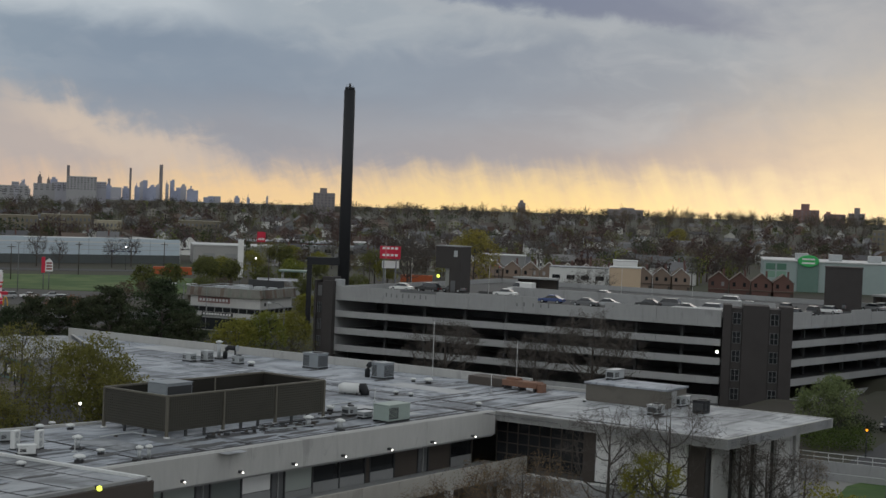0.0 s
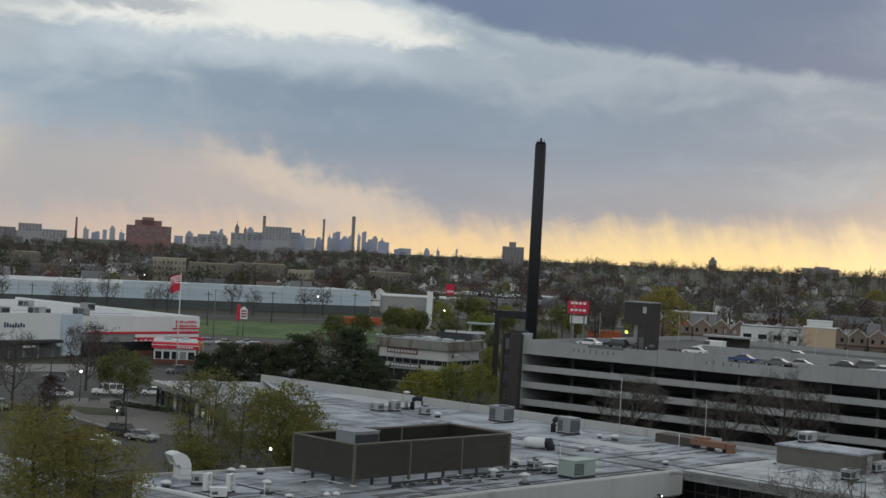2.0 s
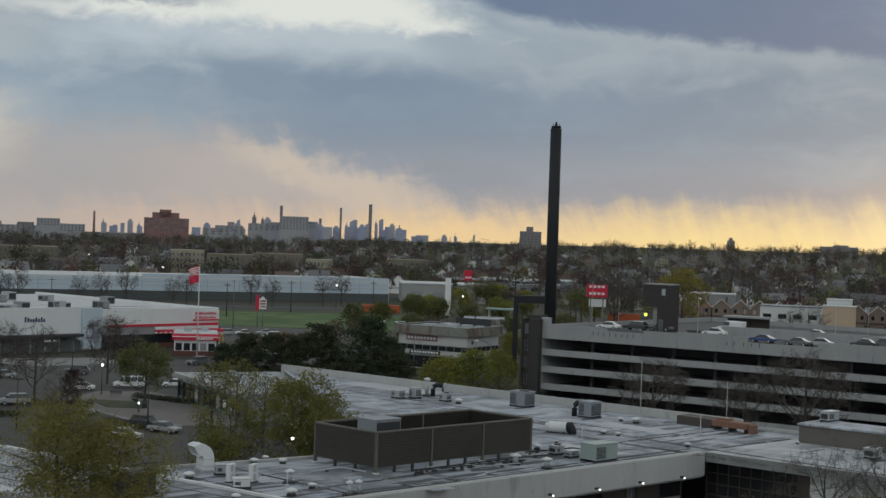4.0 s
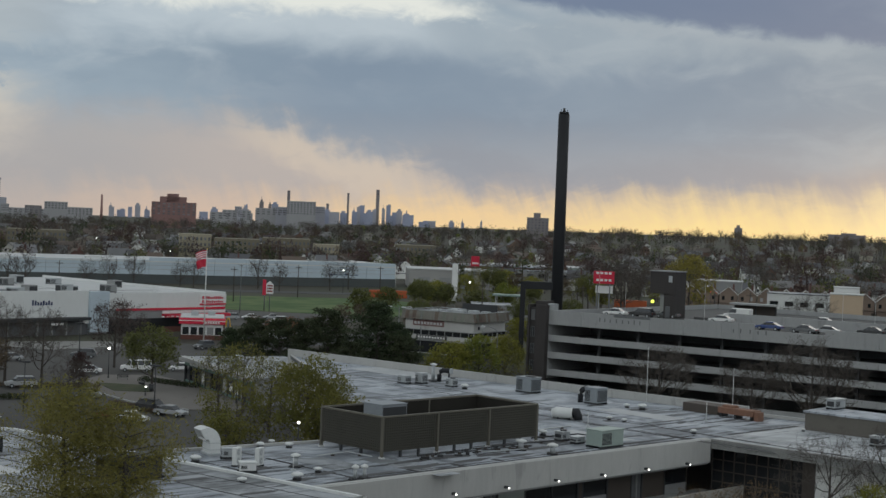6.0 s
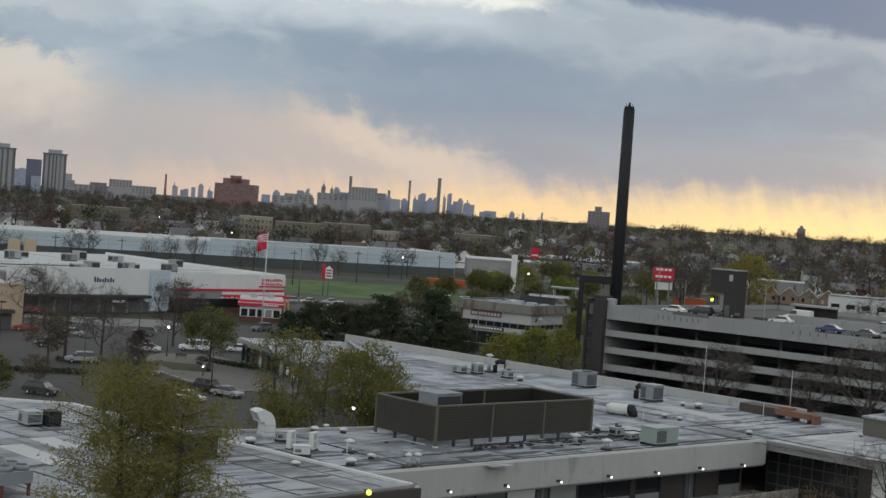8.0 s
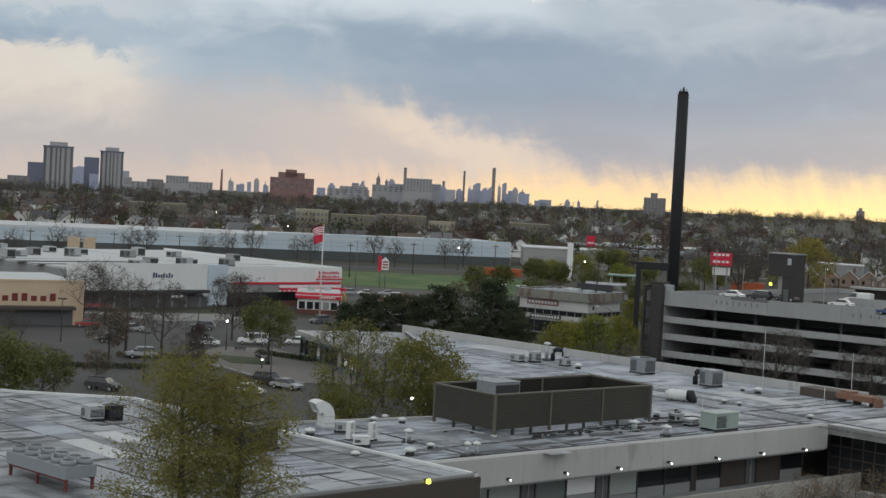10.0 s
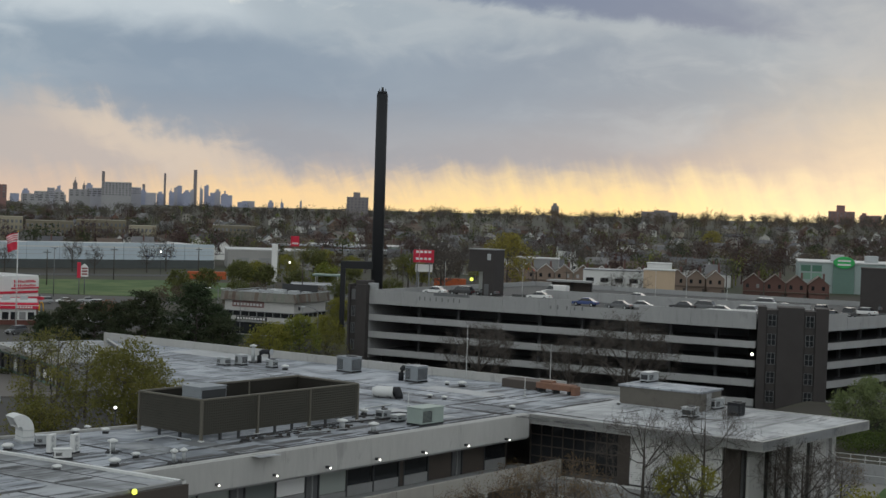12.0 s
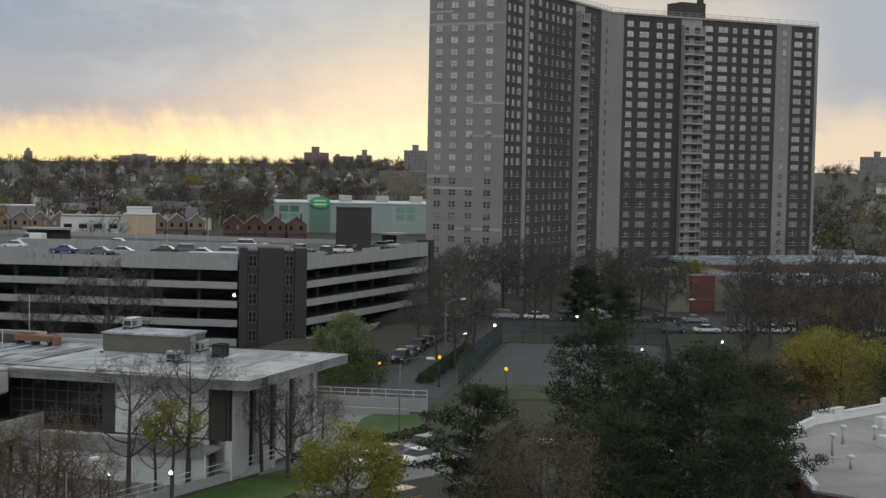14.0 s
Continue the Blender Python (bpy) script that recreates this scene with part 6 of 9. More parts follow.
for k in range(7):
    wall_lamp((-10.95 + 3.8 * k, 107.45 + 4.17 * k + (0.2 if k % 2 else 0.0), 7.35), GRID, "white", 0.065, "small lit white lamp on the fascia")
wall_lamp((-14.95, 94.85, 9.2), GRID, "lime", 0.17, "lit yellow-green floodlight on the brown wall")
wall_lamp((GB[0] - 0.4, GB[1] - 0.1, 5.9), -30, "white", 0.24, "lit floodlight at the garage stair")


def lamp_post(name, at, h, glow, label, r=0.2, arm=0.0, rz=0.0):
    """A street lamp: pole, optional arm, and a globe or a lit head."""
    t = thing(name, label, "street lamp", (at[0], at[1], at[2] if len(at) > 2 else 0), rz, "street lamps")
    part("pole", tube([(0, 0, 0), (0, 0, h)], [0.09, 0.055], 8), M["dark_pole"] if not arm else M["pole"], t)
    part("base", tube([(0, 0, 0), (0, 0, 0.5)], [0.16, 0.12], 8), M["dark_pole"], t)
    if arm:
        part("arm", tube([(0, 0, h - 0.1), (arm * 0.3, 0, h + 0.5), (arm * 0.7, 0, h + 0.7), (arm, 0, h + 0.65)], [0.05, 0.045, 0.04, 0.04], 6), M["pole"], t)
        part("head", box((arm - 0.35, -0.16, h + 0.52), (arm + 0.45, 0.16, h + 0.72), 0.06), M["white_metal"], t)
    else:
        part("collar", tube([(0, 0, h), (0, 0, h + 0.12)], [0.12, 0.14], 8), M["dark_pole"], t)
        bm = bmesh.new()
        bmesh.ops.create_icosphere(bm, subdivisions=2, radius=r * 0.72, matrix=Matrix.Translation((0, 0, h + 0.1 + r * 0.72)))
        part("globe", bm, GLOW[glow], t, "lit round globe", True)
    return t


for x, y, h, g_, r in ((70.0, 173.2, 3.4, "amber", 0.3), (74.3, 162.6, 3.2, "amber", 0.3), (62.0, 172.9, 3.0, "amber", 0.22), (82.7, 195.0, 3.6, "white", 0.3), (92.1, 206.0, 3.4, "white", 0.3), (110.0, 214.0, 3.6, "white", 0.26), (100.2, 175.8, 3.2, "white", 0.22), (116.0, 181.0, 3.2, "white", 0.22), (-71.9, 239.7, 4.6, "white", 0.3), (-60.0, 219.0, 1.2, "white", 0.2), (-21.6, 128.0, 9.6, "white", 0.18), (23.4, 111.0, 4.0, "white", 0.22), (19.0, 112.0, 4.0, "white", 0.13)):
    lamp_post("street_lamp", (x, y), h, g_, "dark lamp post with a lit %s globe" % g_, r)
for x, y, h, arm, rz in ((50.4, 134.7, 8.6, 3.0, -40), (118.5, 184.0, 8.5, 5.0, 160), (14.2, 100.0, 7.0, 2.2, 30), (-24.5, 275.0, 11, 4, 150), (-9.9, 262.0, 9, 3, 150), (76.0, 186, 9.0, 3.0, 20), (149, 228, 9, 4, 20)):
    lamp_post("street_lamp", (x, y), h, "white", "grey street lamp with a curved arm", 0.2, arm, rz)

# ---- vehicles ----
PAINT = {
    "white": material("white_car_paint", (0.70, 0.70, 0.69), 0.35, 0.06, 1.0, spec=0.6),
    "silver": material("silver_car_paint", (0.33, 0.34, 0.35), 0.35, 0.08, 1.0, metal=0.3, spec=0.6),
    "grey": material("grey_car_paint", (0.11, 0.115, 0.12), 0.35, 0.08, 1.0, metal=0.2, spec=0.6),
    "black": material("black_car_paint", (0.016, 0.016, 0.018), 0.3, 0.1, 1.0, spec=0.6),
    "blue": material("blue_car_paint", (0.025, 0.055, 0.19), 0.35, 0.08, 1.0, spec=0.6),
    "red": material("red_car_paint", (0.28, 0.02, 0.02), 0.35, 0.08, 1.0, spec=0.6),
    "tan": material("tan_car_paint", (0.36, 0.26, 0.13), 0.35, 0.08, 1.0, spec=0.6),
}
M["tyre"] = material("tyre_rubber", (0.015, 0.015, 0.016), 0.9, 0.2, 3.0)
M["car_glass"] = pane_glass("car_glass", (0.015, 0.017, 0.02), (0.03, 0.034, 0.04), 0.3, 0.05)
SHAPES = {
    "sedan": (4.6, 1.78, [(0, 0.35), (0.02, 0.72), (0.9, 0.86), (1.15, 0.92), (3.85, 0.95), (4.55, 0.82), (4.6, 0.4)], [(1.15, 0.9), (1.9, 1.40), (3.05, 1.44), (3.95, 0.93)]),
    "suv": (4.7, 1.88, [(0, 0.4), (0.02, 0.85), (0.95, 1.02), (1.2, 1.08), (4.55, 1.10), (4.68, 0.9), (4.7, 0.45)], [(1.15, 1.06), (1.75, 1.68), (4.1, 1.70), (4.55, 1.08)]),
    "van": (5.0, 1.95, [(0, 0.4), (0.02, 0.95), (0.75, 1.10), (1.0, 1.2), (4.95, 1.25), (5.0, 0.45)], [(0.8, 1.12), (1.5, 1.95), (4.85, 2.0), (4.95, 1.2)]),
}
SHAPES["minibus"] = (5.4, 2.0, [(0, 0.4), (0.02, 0.95), (0.8, 1.08), (1.0, 1.15), (5.35, 1.18), (5.4, 0.45)], [(0.95, 1.12), (1.55, 1.95), (5.2, 2.0), (5.36, 1.16)])
CARS = {}


def profile(bm, pts, half0, half1, z_lo, close=True):
    """Extrudes a side view across the car, drawn in towards the top."""
    zs = [z for _, z in pts]
    lo, hi = min(zs), max(zs)
    left, right = [], []
    for x, z in pts:
        h = half0 + (half1 - half0) * ((z - lo) / max(hi - lo, 0.01))
        left.append(bm.verts.new((x, -h, z)))
        right.append(bm.verts.new((x, h, z)))
    bm.faces.new(left)
    bm.faces.new(list(reversed(right)))
    n = len(pts)
    for i in range(n):
        bm.faces.new((left[i], right[i], right[(i + 1) % n], left[(i + 1) % n]))
    bmesh.ops.recalc_face_normals(bm, faces=bm.faces)


def car(kind, paint, m, label=""):
    key = (kind, paint)
    label = label or "parked %s %s" % (paint, {"sedan": "saloon car", "suv": "sport utility car", "van": "panel van", "minibus": "passenger van with dark windows"}[kind])
    if key in CARS:
        return tagged(copy_thing(CARS[key], m), label)
    length, width, low, cab = SHAPES[kind]
    kind_name = "van" if kind in ("van", "minibus") else "car"
    t = thing(kind_name, label, kind_name, group="parked cars")
    off = Matrix.Translation((-length / 2, 0, 0))
    bm = bmesh.new()
    profile(bm, low, width / 2, width / 2 - 0.06, 0.35)
    bmesh.ops.bevel(bm, geom=bm.edges[:], offset=0.05, segments=1, affect="EDGES")
    bm.transform(off)
    part("body", bm, PAINT[paint], t)
    bm = bmesh.new()
    profile(bm, cab, width / 2 - 0.08, width / 2 - 0.26, 0.9)
    bm.transform(off)
    part("cabin_glass", bm, M["car_glass"], t, "dark car glass")
    top = [p for p in cab[1:3]]
    bm = box((top[0][0] - 0.05, -width / 2 + 0.22, top[0][1] - 0.02), (top[1][0] + 0.05, width / 2 - 0.22, max(top[0][1], top[1][1]) + 0.04), 0.03)
    bm.transform(off)
    part("roof", bm, PAINT[paint], t)
    if kind == "van":
        bm = box((2.4, -width / 2 + 0.05, 1.1), (4.95, width / 2 - 0.05, 1.97), 0.04)
        bm.transform(off)
        part("cargo_side", bm, PAINT[paint], t)
    if kind == "minibus":
        for x in (1.75, 2.85, 4.0, 5.08):
            bm = box((x, -width / 2 + 0.06, 1.1), (x + 0.16, width / 2 - 0.06, 1.98), 0.03)
            bm.transform(off)
            part("pillar", bm, PAINT[paint], t)
    for x in (0.85, length - 0.9):
        for y in (-1, 1):
            bm = tube([(x, y * (width / 2 - 0.22), 0.33), (x, y * (width / 2 + 0.01), 0.33)], 0.33, 14)
            bm.transform(off)
            w = part("wheel", bm, M["tyre"], t)
            bm = tube([(x, y * (width / 2 + 0.012), 0.33), (x, y * (width / 2 + 0.025), 0.33)], 0.19, 10)
            bm.transform(off)
            part("rim", bm, M["galv"], w)
    for y in (-0.6, 0.6):
        bm = box((length - 0.03, y - 0.18, 0.68), (length + 0.012, y + 0.18, 0.8), 0.01)
        bm.transform(off)
        part("tail_light", bm, PAINT["red"], t)
        bm = box((-0.012, y - 0.2, 0.6), (0.03, y + 0.2, 0.72), 0.01)
        bm.transform(off)
        part("headlight", bm, M["white_paint"], t)
    t.matrix_world = m
    CARS[key] = t
    return t


def roof_row(az, off):
    """Where the bearing az crosses a line off metres behind the garage front."""
    a, b = inset(GA, GB, off)
    d = Vector(b) - Vector(a)
    s, c = math.sin(radians(az)), math.cos(radians(az))
    k = (a[1] * s - a[0] * c) / (d.x * c - d.y * s)
    return a[0] + d.x * k, a[1] + d.y * k


for az, off, kind, paint, turn in ((2.25, 13, "sedan", "white", 0), (3.25, 15, "suv", "black", 0), (6.2, 16, "sedan", "white", 0), (7.95, 6.5, "sedan", "blue", 0), (9.2, 4.5, "sedan", "grey", 0), (10.0, 6.5, "sedan", "silver", 10), (11.6, 13, "sedan", "black", 0), (12.3, 14, "suv", "grey", 0), (12.95, 8, "sedan", "white", 0), (13.85, 8, "suv", "white", 0), (15.3, 26, "sedan", "silver", 90), (16.6, 22, "suv", "grey", 90), (17.0, 12, "sedan", "black", 90), (17.6, 18, "suv", "black", 90), (4.2, 19, "sedan", "grey", 0)):
    x, y = roof_row(az, off)
    car(kind, paint, pose(x, y, ROOF_Z, 0, 0, -30 + turn))
for az, off, kind, paint in ((6.8, 21, "van", "white"), (9.85, 21, "sedan", "white"), (14.5, 24, "suv", "white")):
    x, y = roof_row(az, off)
    car(kind, paint, pose(x, y, ROOF_Z + 0.55, 0, 0, -30))
for x, y, kind, paint in ((84.5, 257.5, "sedan", "white"), (97, 270.5, "sedan", "silver"), (99.5, 273.5, "sedan", "white"), (90, 270, "suv", "grey")):
    car(kind, paint, pose(x, y, ROOF_Z, 0, 0, -48))


def roof_house(az, off, w, d, h, label, door=True):
    x, y = roof_row(az, off)
    t = thing("stair_house", label, "building", (x, y, ROOF_Z), -30)
    part("wall", box((-w / 2, 0, 4.5), (w / 2, d, h), 0.03), M["dark_brick"], t)
    part("wall", box((w * 0.05, 0.1, 0), (w / 2, d, 4.5)), M["dark_brick"], t)
    part("wall", box((-w * 0.14, 0.6, 0), (w * 0.04, d, 4.5)), M["grey_panel"], t)
    part("door", box((w * 0.12, 0.03, 0), (w * 0.3, 0.09, 2.2)), M["void"], t)
    part("coping", box((-w / 2 - 0.08, -0.08, h), (w / 2 + 0.08, d + 0.08, h + 0.18)), M["grey_panel"], t)
    part("sign_plate", box((w * 0.22, -0.06, h - 1.9), (w * 0.36, -0.004, h - 0.7)), M["galv"], t)
    return t


roof_house(3.97, 18, 5.3, 4.4, 8.6, "tall dark brick stair house on the garage roof")
x, y = polar(18.66, 283)[:2]
t = thing("stair_house", "windowless dark brick block on the garage roof", "building", (x, y, ROOF_Z), -18)
part("wall", box((-3.3, 0, 0), (3.3, 5.5, 7.75), 0.03), M["dark_brick"], t)
part("coping", box((-3.4, -0.1, 7.75), (3.4, 5.6, 7.95)), M["dark_brick"], t)
wall_lamp((*roof_row(3.65, 17.4), ROOF_Z + 3.0), -30, "lime", 0.3, "lit yellow lamp on the stair house")


def shelter(at, rz, w, label):
    t = thing("roof_shelter", label, "shelter", (at[0], at[1], at[2] if len(at) > 2 else ROOF_Z), rz)
    part("canopy", box((-w / 2, -1.5, 2.5), (w / 2, 1.5, 2.85), 0.04), M["concrete"], t)
    for x in (-w / 2 + 0.3, 0, w / 2 - 0.5):
        part("post", box((x, 1.0, 0), (x + 0.2, 1.2, 2.5)), M["dark_pole"], t)
    part("back", box((-w / 2 + 0.2, 1.2, 0.3), (w / 2 - 0.2, 1.26, 2.4)), M["brown_panel"], t)
    return t


shelter((*roof_row(7.35, 27), ROOF_Z + 0.53), -22, 8.4, "flat concrete shelter on the garage roof")
shelter((101.8, 276.5), 44, 6.5, "flat concrete shelter at the garage corner")
for az, off, h in ((5.55, 17, 7.0), (10.55, 20, 8.0), (11.7, 20, 6.5), (13.2, 22, 6.0), (2.6, 20, 6.0), (1.6, 17, 8.5)):
    x, y = roof_row(az, off)
    mast((x, y), h, ROOF_Z)
# dark gutter grille and drip marks on the parapet
a, b = inset(GA, GB, -0.012)
for s0, s1, z0, z1 in ((13.5, 20.6, 12.0, 12.5),):
    tagged(part("parapet_grille", box((s0, 0, z0), (s1, 0.012, z1), 0, along(GA, GB, 0, -0.014)), M["pole"]), "grey steel grille let into the parapet", "grille")
for i, s in enumerate((10.6, 11.6, 12.7, 13.9, 15.1, 16.3, 17.4, 18.5, 36.0, 37.3, 39.0, 40.4, 41.8)):
    tagged(part("drip_stain", box((s, 0, 11.0), (s + 0.22, 0.008, 11.75 - 0.1 * (i % 3)), 0, along(GA, GB, 0, -0.01)), M["pole"]), "dark drip stain down the parapet", "stain")

# ---- streets and lots ----
sheet("road", [(58, 168), (66, 164), (112, 236), (104, 242)], 0.02, "asphalt", "asphalt street beside the garage", "road")
sheet("road", [(96, 252), (112, 236), (240, 190), (250, 204), (112, 262)], 0.024, "asphalt", "asphalt street under bare trees", "road")
sheet("pavement", [(36, 118), (52, 124), (60, 168), (50, 168), (34, 136)], 0.06, "pavement", "pale concrete plaza beside the pavilion", "pavement")
sheet("lawn", [(49.6, 138.6), (56.0, 143.2), (60.4, 152.6), (57.2, 157.4), (53.0, 153.0), (48.6, 144.2)], 0.16, "grass", "raised green lawn behind a low wall", "lawn")
sheet("pavement", [(6, 112), (19, 117.5), (36.8, 131.0), (46, 150), (40, 158), (4, 130)], 0.05, "pavement", "pale paved court before the pavilion", "pavement")
sheet("lawn", [(20, 114.5), (29.8, 123.7), (36.8, 129.1), (40.5, 130.8), (41.5, 127), (24, 106)], 0.10, "grass", "green lawn before the pavilion", "lawn")
sheet("pavement", [(36.6, 131.4), (40.8, 131.6), (46.0, 138.2), (42.4, 142.6), (37.6, 141.2)], 0.075, "pavement", "pale paved corner with benches beside the pavilion", "pavement")
sheet("lawn", [(69.5, 162.0), (90, 157), (97, 164), (76, 174)], 0.10, "grass_dull", "strip of grass before the courts", "lawn")
M["court"] = material("court_asphalt", (0.075, 0.08, 0.08), 0.9, 0.25, 0.4, 0.0, stain=0.25)
sheet("sports_court", [(73.5, 173.4), (98, 164.4), (120, 205), (98, 214)], 0.03, "court", "grey asphalt sports court behind fences", "court")
sheet("parking_lot", [(-20, 140), (-58, 152), (-150, 232), (-140, 300), (-96, 292), (-84, 316), (-70, 306), (-48, 250), (-37, 212), (-24, 175)], 0.012, "old_asphalt", "wide asphalt parking lot and street", "parking lot")
M["paving"] = material("brown_grey_paving", (0.155, 0.142, 0.130), 0.9, 0.25, 0.8, 0.004, stain=0.3)
sheet("pavement", [(-75, 234), (-68, 221.5), (-60, 212), (-50, 206), (-43.6, 206.5), (-42.6, 213.4), (-59.6, 240.4), (-66, 247), (-74, 244)], 0.15, "paving", "brown-grey paved plaza with benches", "pavement")
for p, q in (((-75.2, 234), (-68.2, 221.3)), ((-68.2, 221.3), (-60.1, 211.8)), ((-60.1, 211.8), (-50.1, 205.8))):
    tagged(part("kerb", strip(p, q, 0.35, 0.0, 0.19, side=-1), M["concrete"]), "pale concrete kerb round the plaza", "kerb", kind="structure")
sheet("pavement", [(-120, 288), (-96, 282), (-84, 300), (-92, 306)], 0.15, "pavement", "pavement before the shops", "pavement")
sheet("lawn", [(-71.5, 232), (-66.0, 223.0), (-60.5, 223.5), (-63.5, 231.5)], 0.22, "grass_dull", "dull planted bed on the plaza", "lawn")
sheet("lawn", [(-112, 430), (-46, 426), (-38, 505), (-66, 520), (-112, 500)], 0.05, "grass", "open green lawn below the road", "lawn")
sheet("parking_lot", [(-112, 372), (-62, 366), (-47, 424), (-112, 428)], 0.03, "old_asphalt", "small asphalt lot before the lawn", "parking lot")
sheet("road", [(-240, 470), (-40, 560), (-36, 575), (-240, 490)], 0.05, "asphalt", "asphalt road before the long shed", "road")
sheet("road", [(-72, 300), (-60, 296), (-20, 400), (-30, 402)], 0.02, "asphalt", "asphalt street", "road")


def low_wall(a, b, h, w=0.3, label="low concrete garden wall"):
    t = part("garden_wall", strip(a, b, w, 0, h), M["concrete"])
    tagged(t, label, "wall", kind="structure")


low_wall((18.5, 115.6), (37, 130.6), 0.8)
low_wall((48, 163.5), (61.5, 155.5), 1.5, 0.3, "pale concrete ramp wall")
low_wall((46.5, 160.5), (58.5, 153.4), 0.8, 0.3, "pale concrete ramp wall")


def railing(a, b, h, n, z=0.0):
    t = thing("railing", "pale metal railing on the wall", "railing", (a[0], a[1], z), math.degrees(math.atan2(b[1] - a[1], b[0] - a[0])))
    L = (Vector(b) - Vector(a)).length
    for k in (0.45, 1.0):
        part("rail", tube([(0, 0, h * k), (L, 0, h * k)], 0.035, 6), M["white_metal"], t)
    for i in range(n + 1):
        part("post", tube([(L * i / n, 0, 0), (L * i / n, 0, h)], 0.03, 6), M["white_metal"], t)
    return t


railing((18.5, 115.7), (37, 130.7), 0.9, 14, 0.8)
railing((48, 163.6), (61.5, 155.6), 0.9, 10, 1.5)


def bench(x, y, rz):
    t = thing("park_bench", "dark slatted park bench on the plaza", "bench", (x, y, 0.06), rz, "benches")
    for k in range(3):
        part("seat_slat", box((-0.9, -0.25 + k * 0.16, 0.42), (0.9, -0.13 + k * 0.16, 0.46)), M["dark_pole"], t)
    for k in range(2):
        part("back_slat", box((-0.9, 0.24, 0.55 + k * 0.2), (0.9, 0.28, 0.68 + k * 0.2)), M["dark_pole"], t)
    for x0 in (-0.8, 0.74):
        part("leg", box((x0, -0.25, 0), (x0 + 0.06, 0.28, 0.42)), M["dark_pole"], t)
        part("arm_post", box((x0, 0.2, 0.42), (x0 + 0.06, 0.29, 0.92)), M["dark_pole"], t)


for p in ((37.0, 133.6, -38), (39.6, 131.6, -38), (-64.4, 232.6, -60), (-69.0, 238.0, 15)):
    bench(*p)
bin_ = thing("litter_bin", "round black litter bin on the plaza", "bin", (-60.6, 224.4, 0.15))
part("drum", tube([(0, 0, 0), (0, 0, 1.0)], [0.38, 0.42], 12), M["dark_pole"], bin_)
part("rim", tube([(0, 0, 1.0), (0, 0, 1.08)], [0.45, 0.45], 12), M["dark_steel"], bin_)


def hedge(a, b, h, w, seed, leaf="olive"):
    rng = np.random.default_rng(seed)
    L = (Vector(b) - Vector(a)).length
    n = int(L * w * 70)
    m = along(a, b, 0)
    p = np.stack([rng.uniform(0, L, n), rng.uniform(-w / 2, w / 2, n), rng.uniform(0.05, h, n) ** 0.8 * h ** 0.2], 1)
    p[:, 2] *= 1 - 0.35 * np.abs(p[:, 1]) / (w / 2)
    p = np.array([tuple(m @ Vector(q)) for q in p])
    v, f = cards(p, 0.16, rng)
    ob = flat_mesh("hedge", v, f, LEAF[leaf])
    tagged(ob, "dense clipped green hedge", "hedge")


hedge((-88, 204), (-74, 209), 0.9, 1.6, 21, "evergreen")
hedge((-84, 222), (-69, 226), 0.9, 1.6, 22, "bud")
hedge((-66, 238), (-55, 232), 1.0, 1.8, 23, "evergreen")
hedge((-62, 208), (-52, 200), 0.8, 1.5, 24, "bud")
hedge((56.5, 178.5), (64.5, 180), 2.8, 5.0, 3, "fresh_dark")
hedge((52, 186), (70, 196), 2.2, 5.0, 13, "evergreen")
hedge((47.6, 142.0), (50.6, 138.2), 1.2, 1.8, 4, "evergreen")
hedge((50.6, 138.2), (56.6, 142.6), 1.2, 1.6, 14, "evergreen")
hedge((69, 176), (88, 206), 1.4, 2.2, 5, "evergreen")


def chain_fence(a, b, h, n):
    t = thing("court_fence", "tall dark green mesh fence of the courts", "fence", (a[0], a[1], 0), math.degrees(math.atan2(b[1] - a[1], b[0] - a[0])))
    L = (Vector(b) - Vector(a)).length
    for i in range(n + 1):
        part("post", tube([(L * i / n, 0, 0), (L * i / n, 0, h)], 0.05, 6), M["dark_pole"], t)
    for z in (0.1, h * 0.5, h):
        part("rail", tube([(0, 0, z), (L, 0, z)], 0.03, 5), M["dark_pole"], t)
    bm = bmesh.new()
    k = int(L / 0.35)
    for i in range(k):
        x = L * i / k
        add_box(bm, (x, -0.012, 0.1), (x + 0.03, 0.012, h))
    for j in range(int(h / 0.35)):
        add_box(bm, (0, -0.011, 0.2 + j * 0.35), (L, 0.011, 0.23 + j * 0.35))
    part("mesh", bm, M["fence_green"], t)["kind"] = "stuff"


M["fence_green"] = material("dark_green_wire", (0.02, 0.05, 0.04), 0.8, 0.2, 1.0)
chain_fence((73, 174), (97, 214), 3.6, 10)
chain_fence((97, 214), (121, 205), 3.6, 8)
chain_fence((98, 164), (121, 205), 3.6, 10)

# cars in the streets
# parked along the far streets
for x, y, kind, paint, rz in ((108.3, 248.7, "sedan", "black", 150), (112.9, 247.5, "suv", "silver", 150), (118.0, 245.6, "sedan", "white", 155), (123.2, 243.0, "suv", "grey", 155), (129.5, 241.5, "van", "white", 160), (104.0, 252.0, "sedan", "white", 150), (100.5, 254.2, "suv", "grey", 150), (134.6, 238.6, "sedan", "grey", 160), (139.5, 236.6, "suv", "black", 160), (144.3, 234.6, "sedan", "silver", 160), (152.6, 215.0, "suv", "white", 165), (167.2, 208.0, "sedan", "silver", 165), (132.0, 221.0, "suv", "grey", 165), (137.2, 219.1, "sedan", "white", 165), (142.6, 218.0, "sedan", "silver", 165), (148.4, 216.4, "sedan", "white", 165), (156.5, 212.3, "suv", "black", 165), (162.4, 210.0, "suv", "grey", 165), (172, 206, "sedan", "white", 165)):
    car(kind, paint, pose(x, y, 0.03, 0, 0, rz))
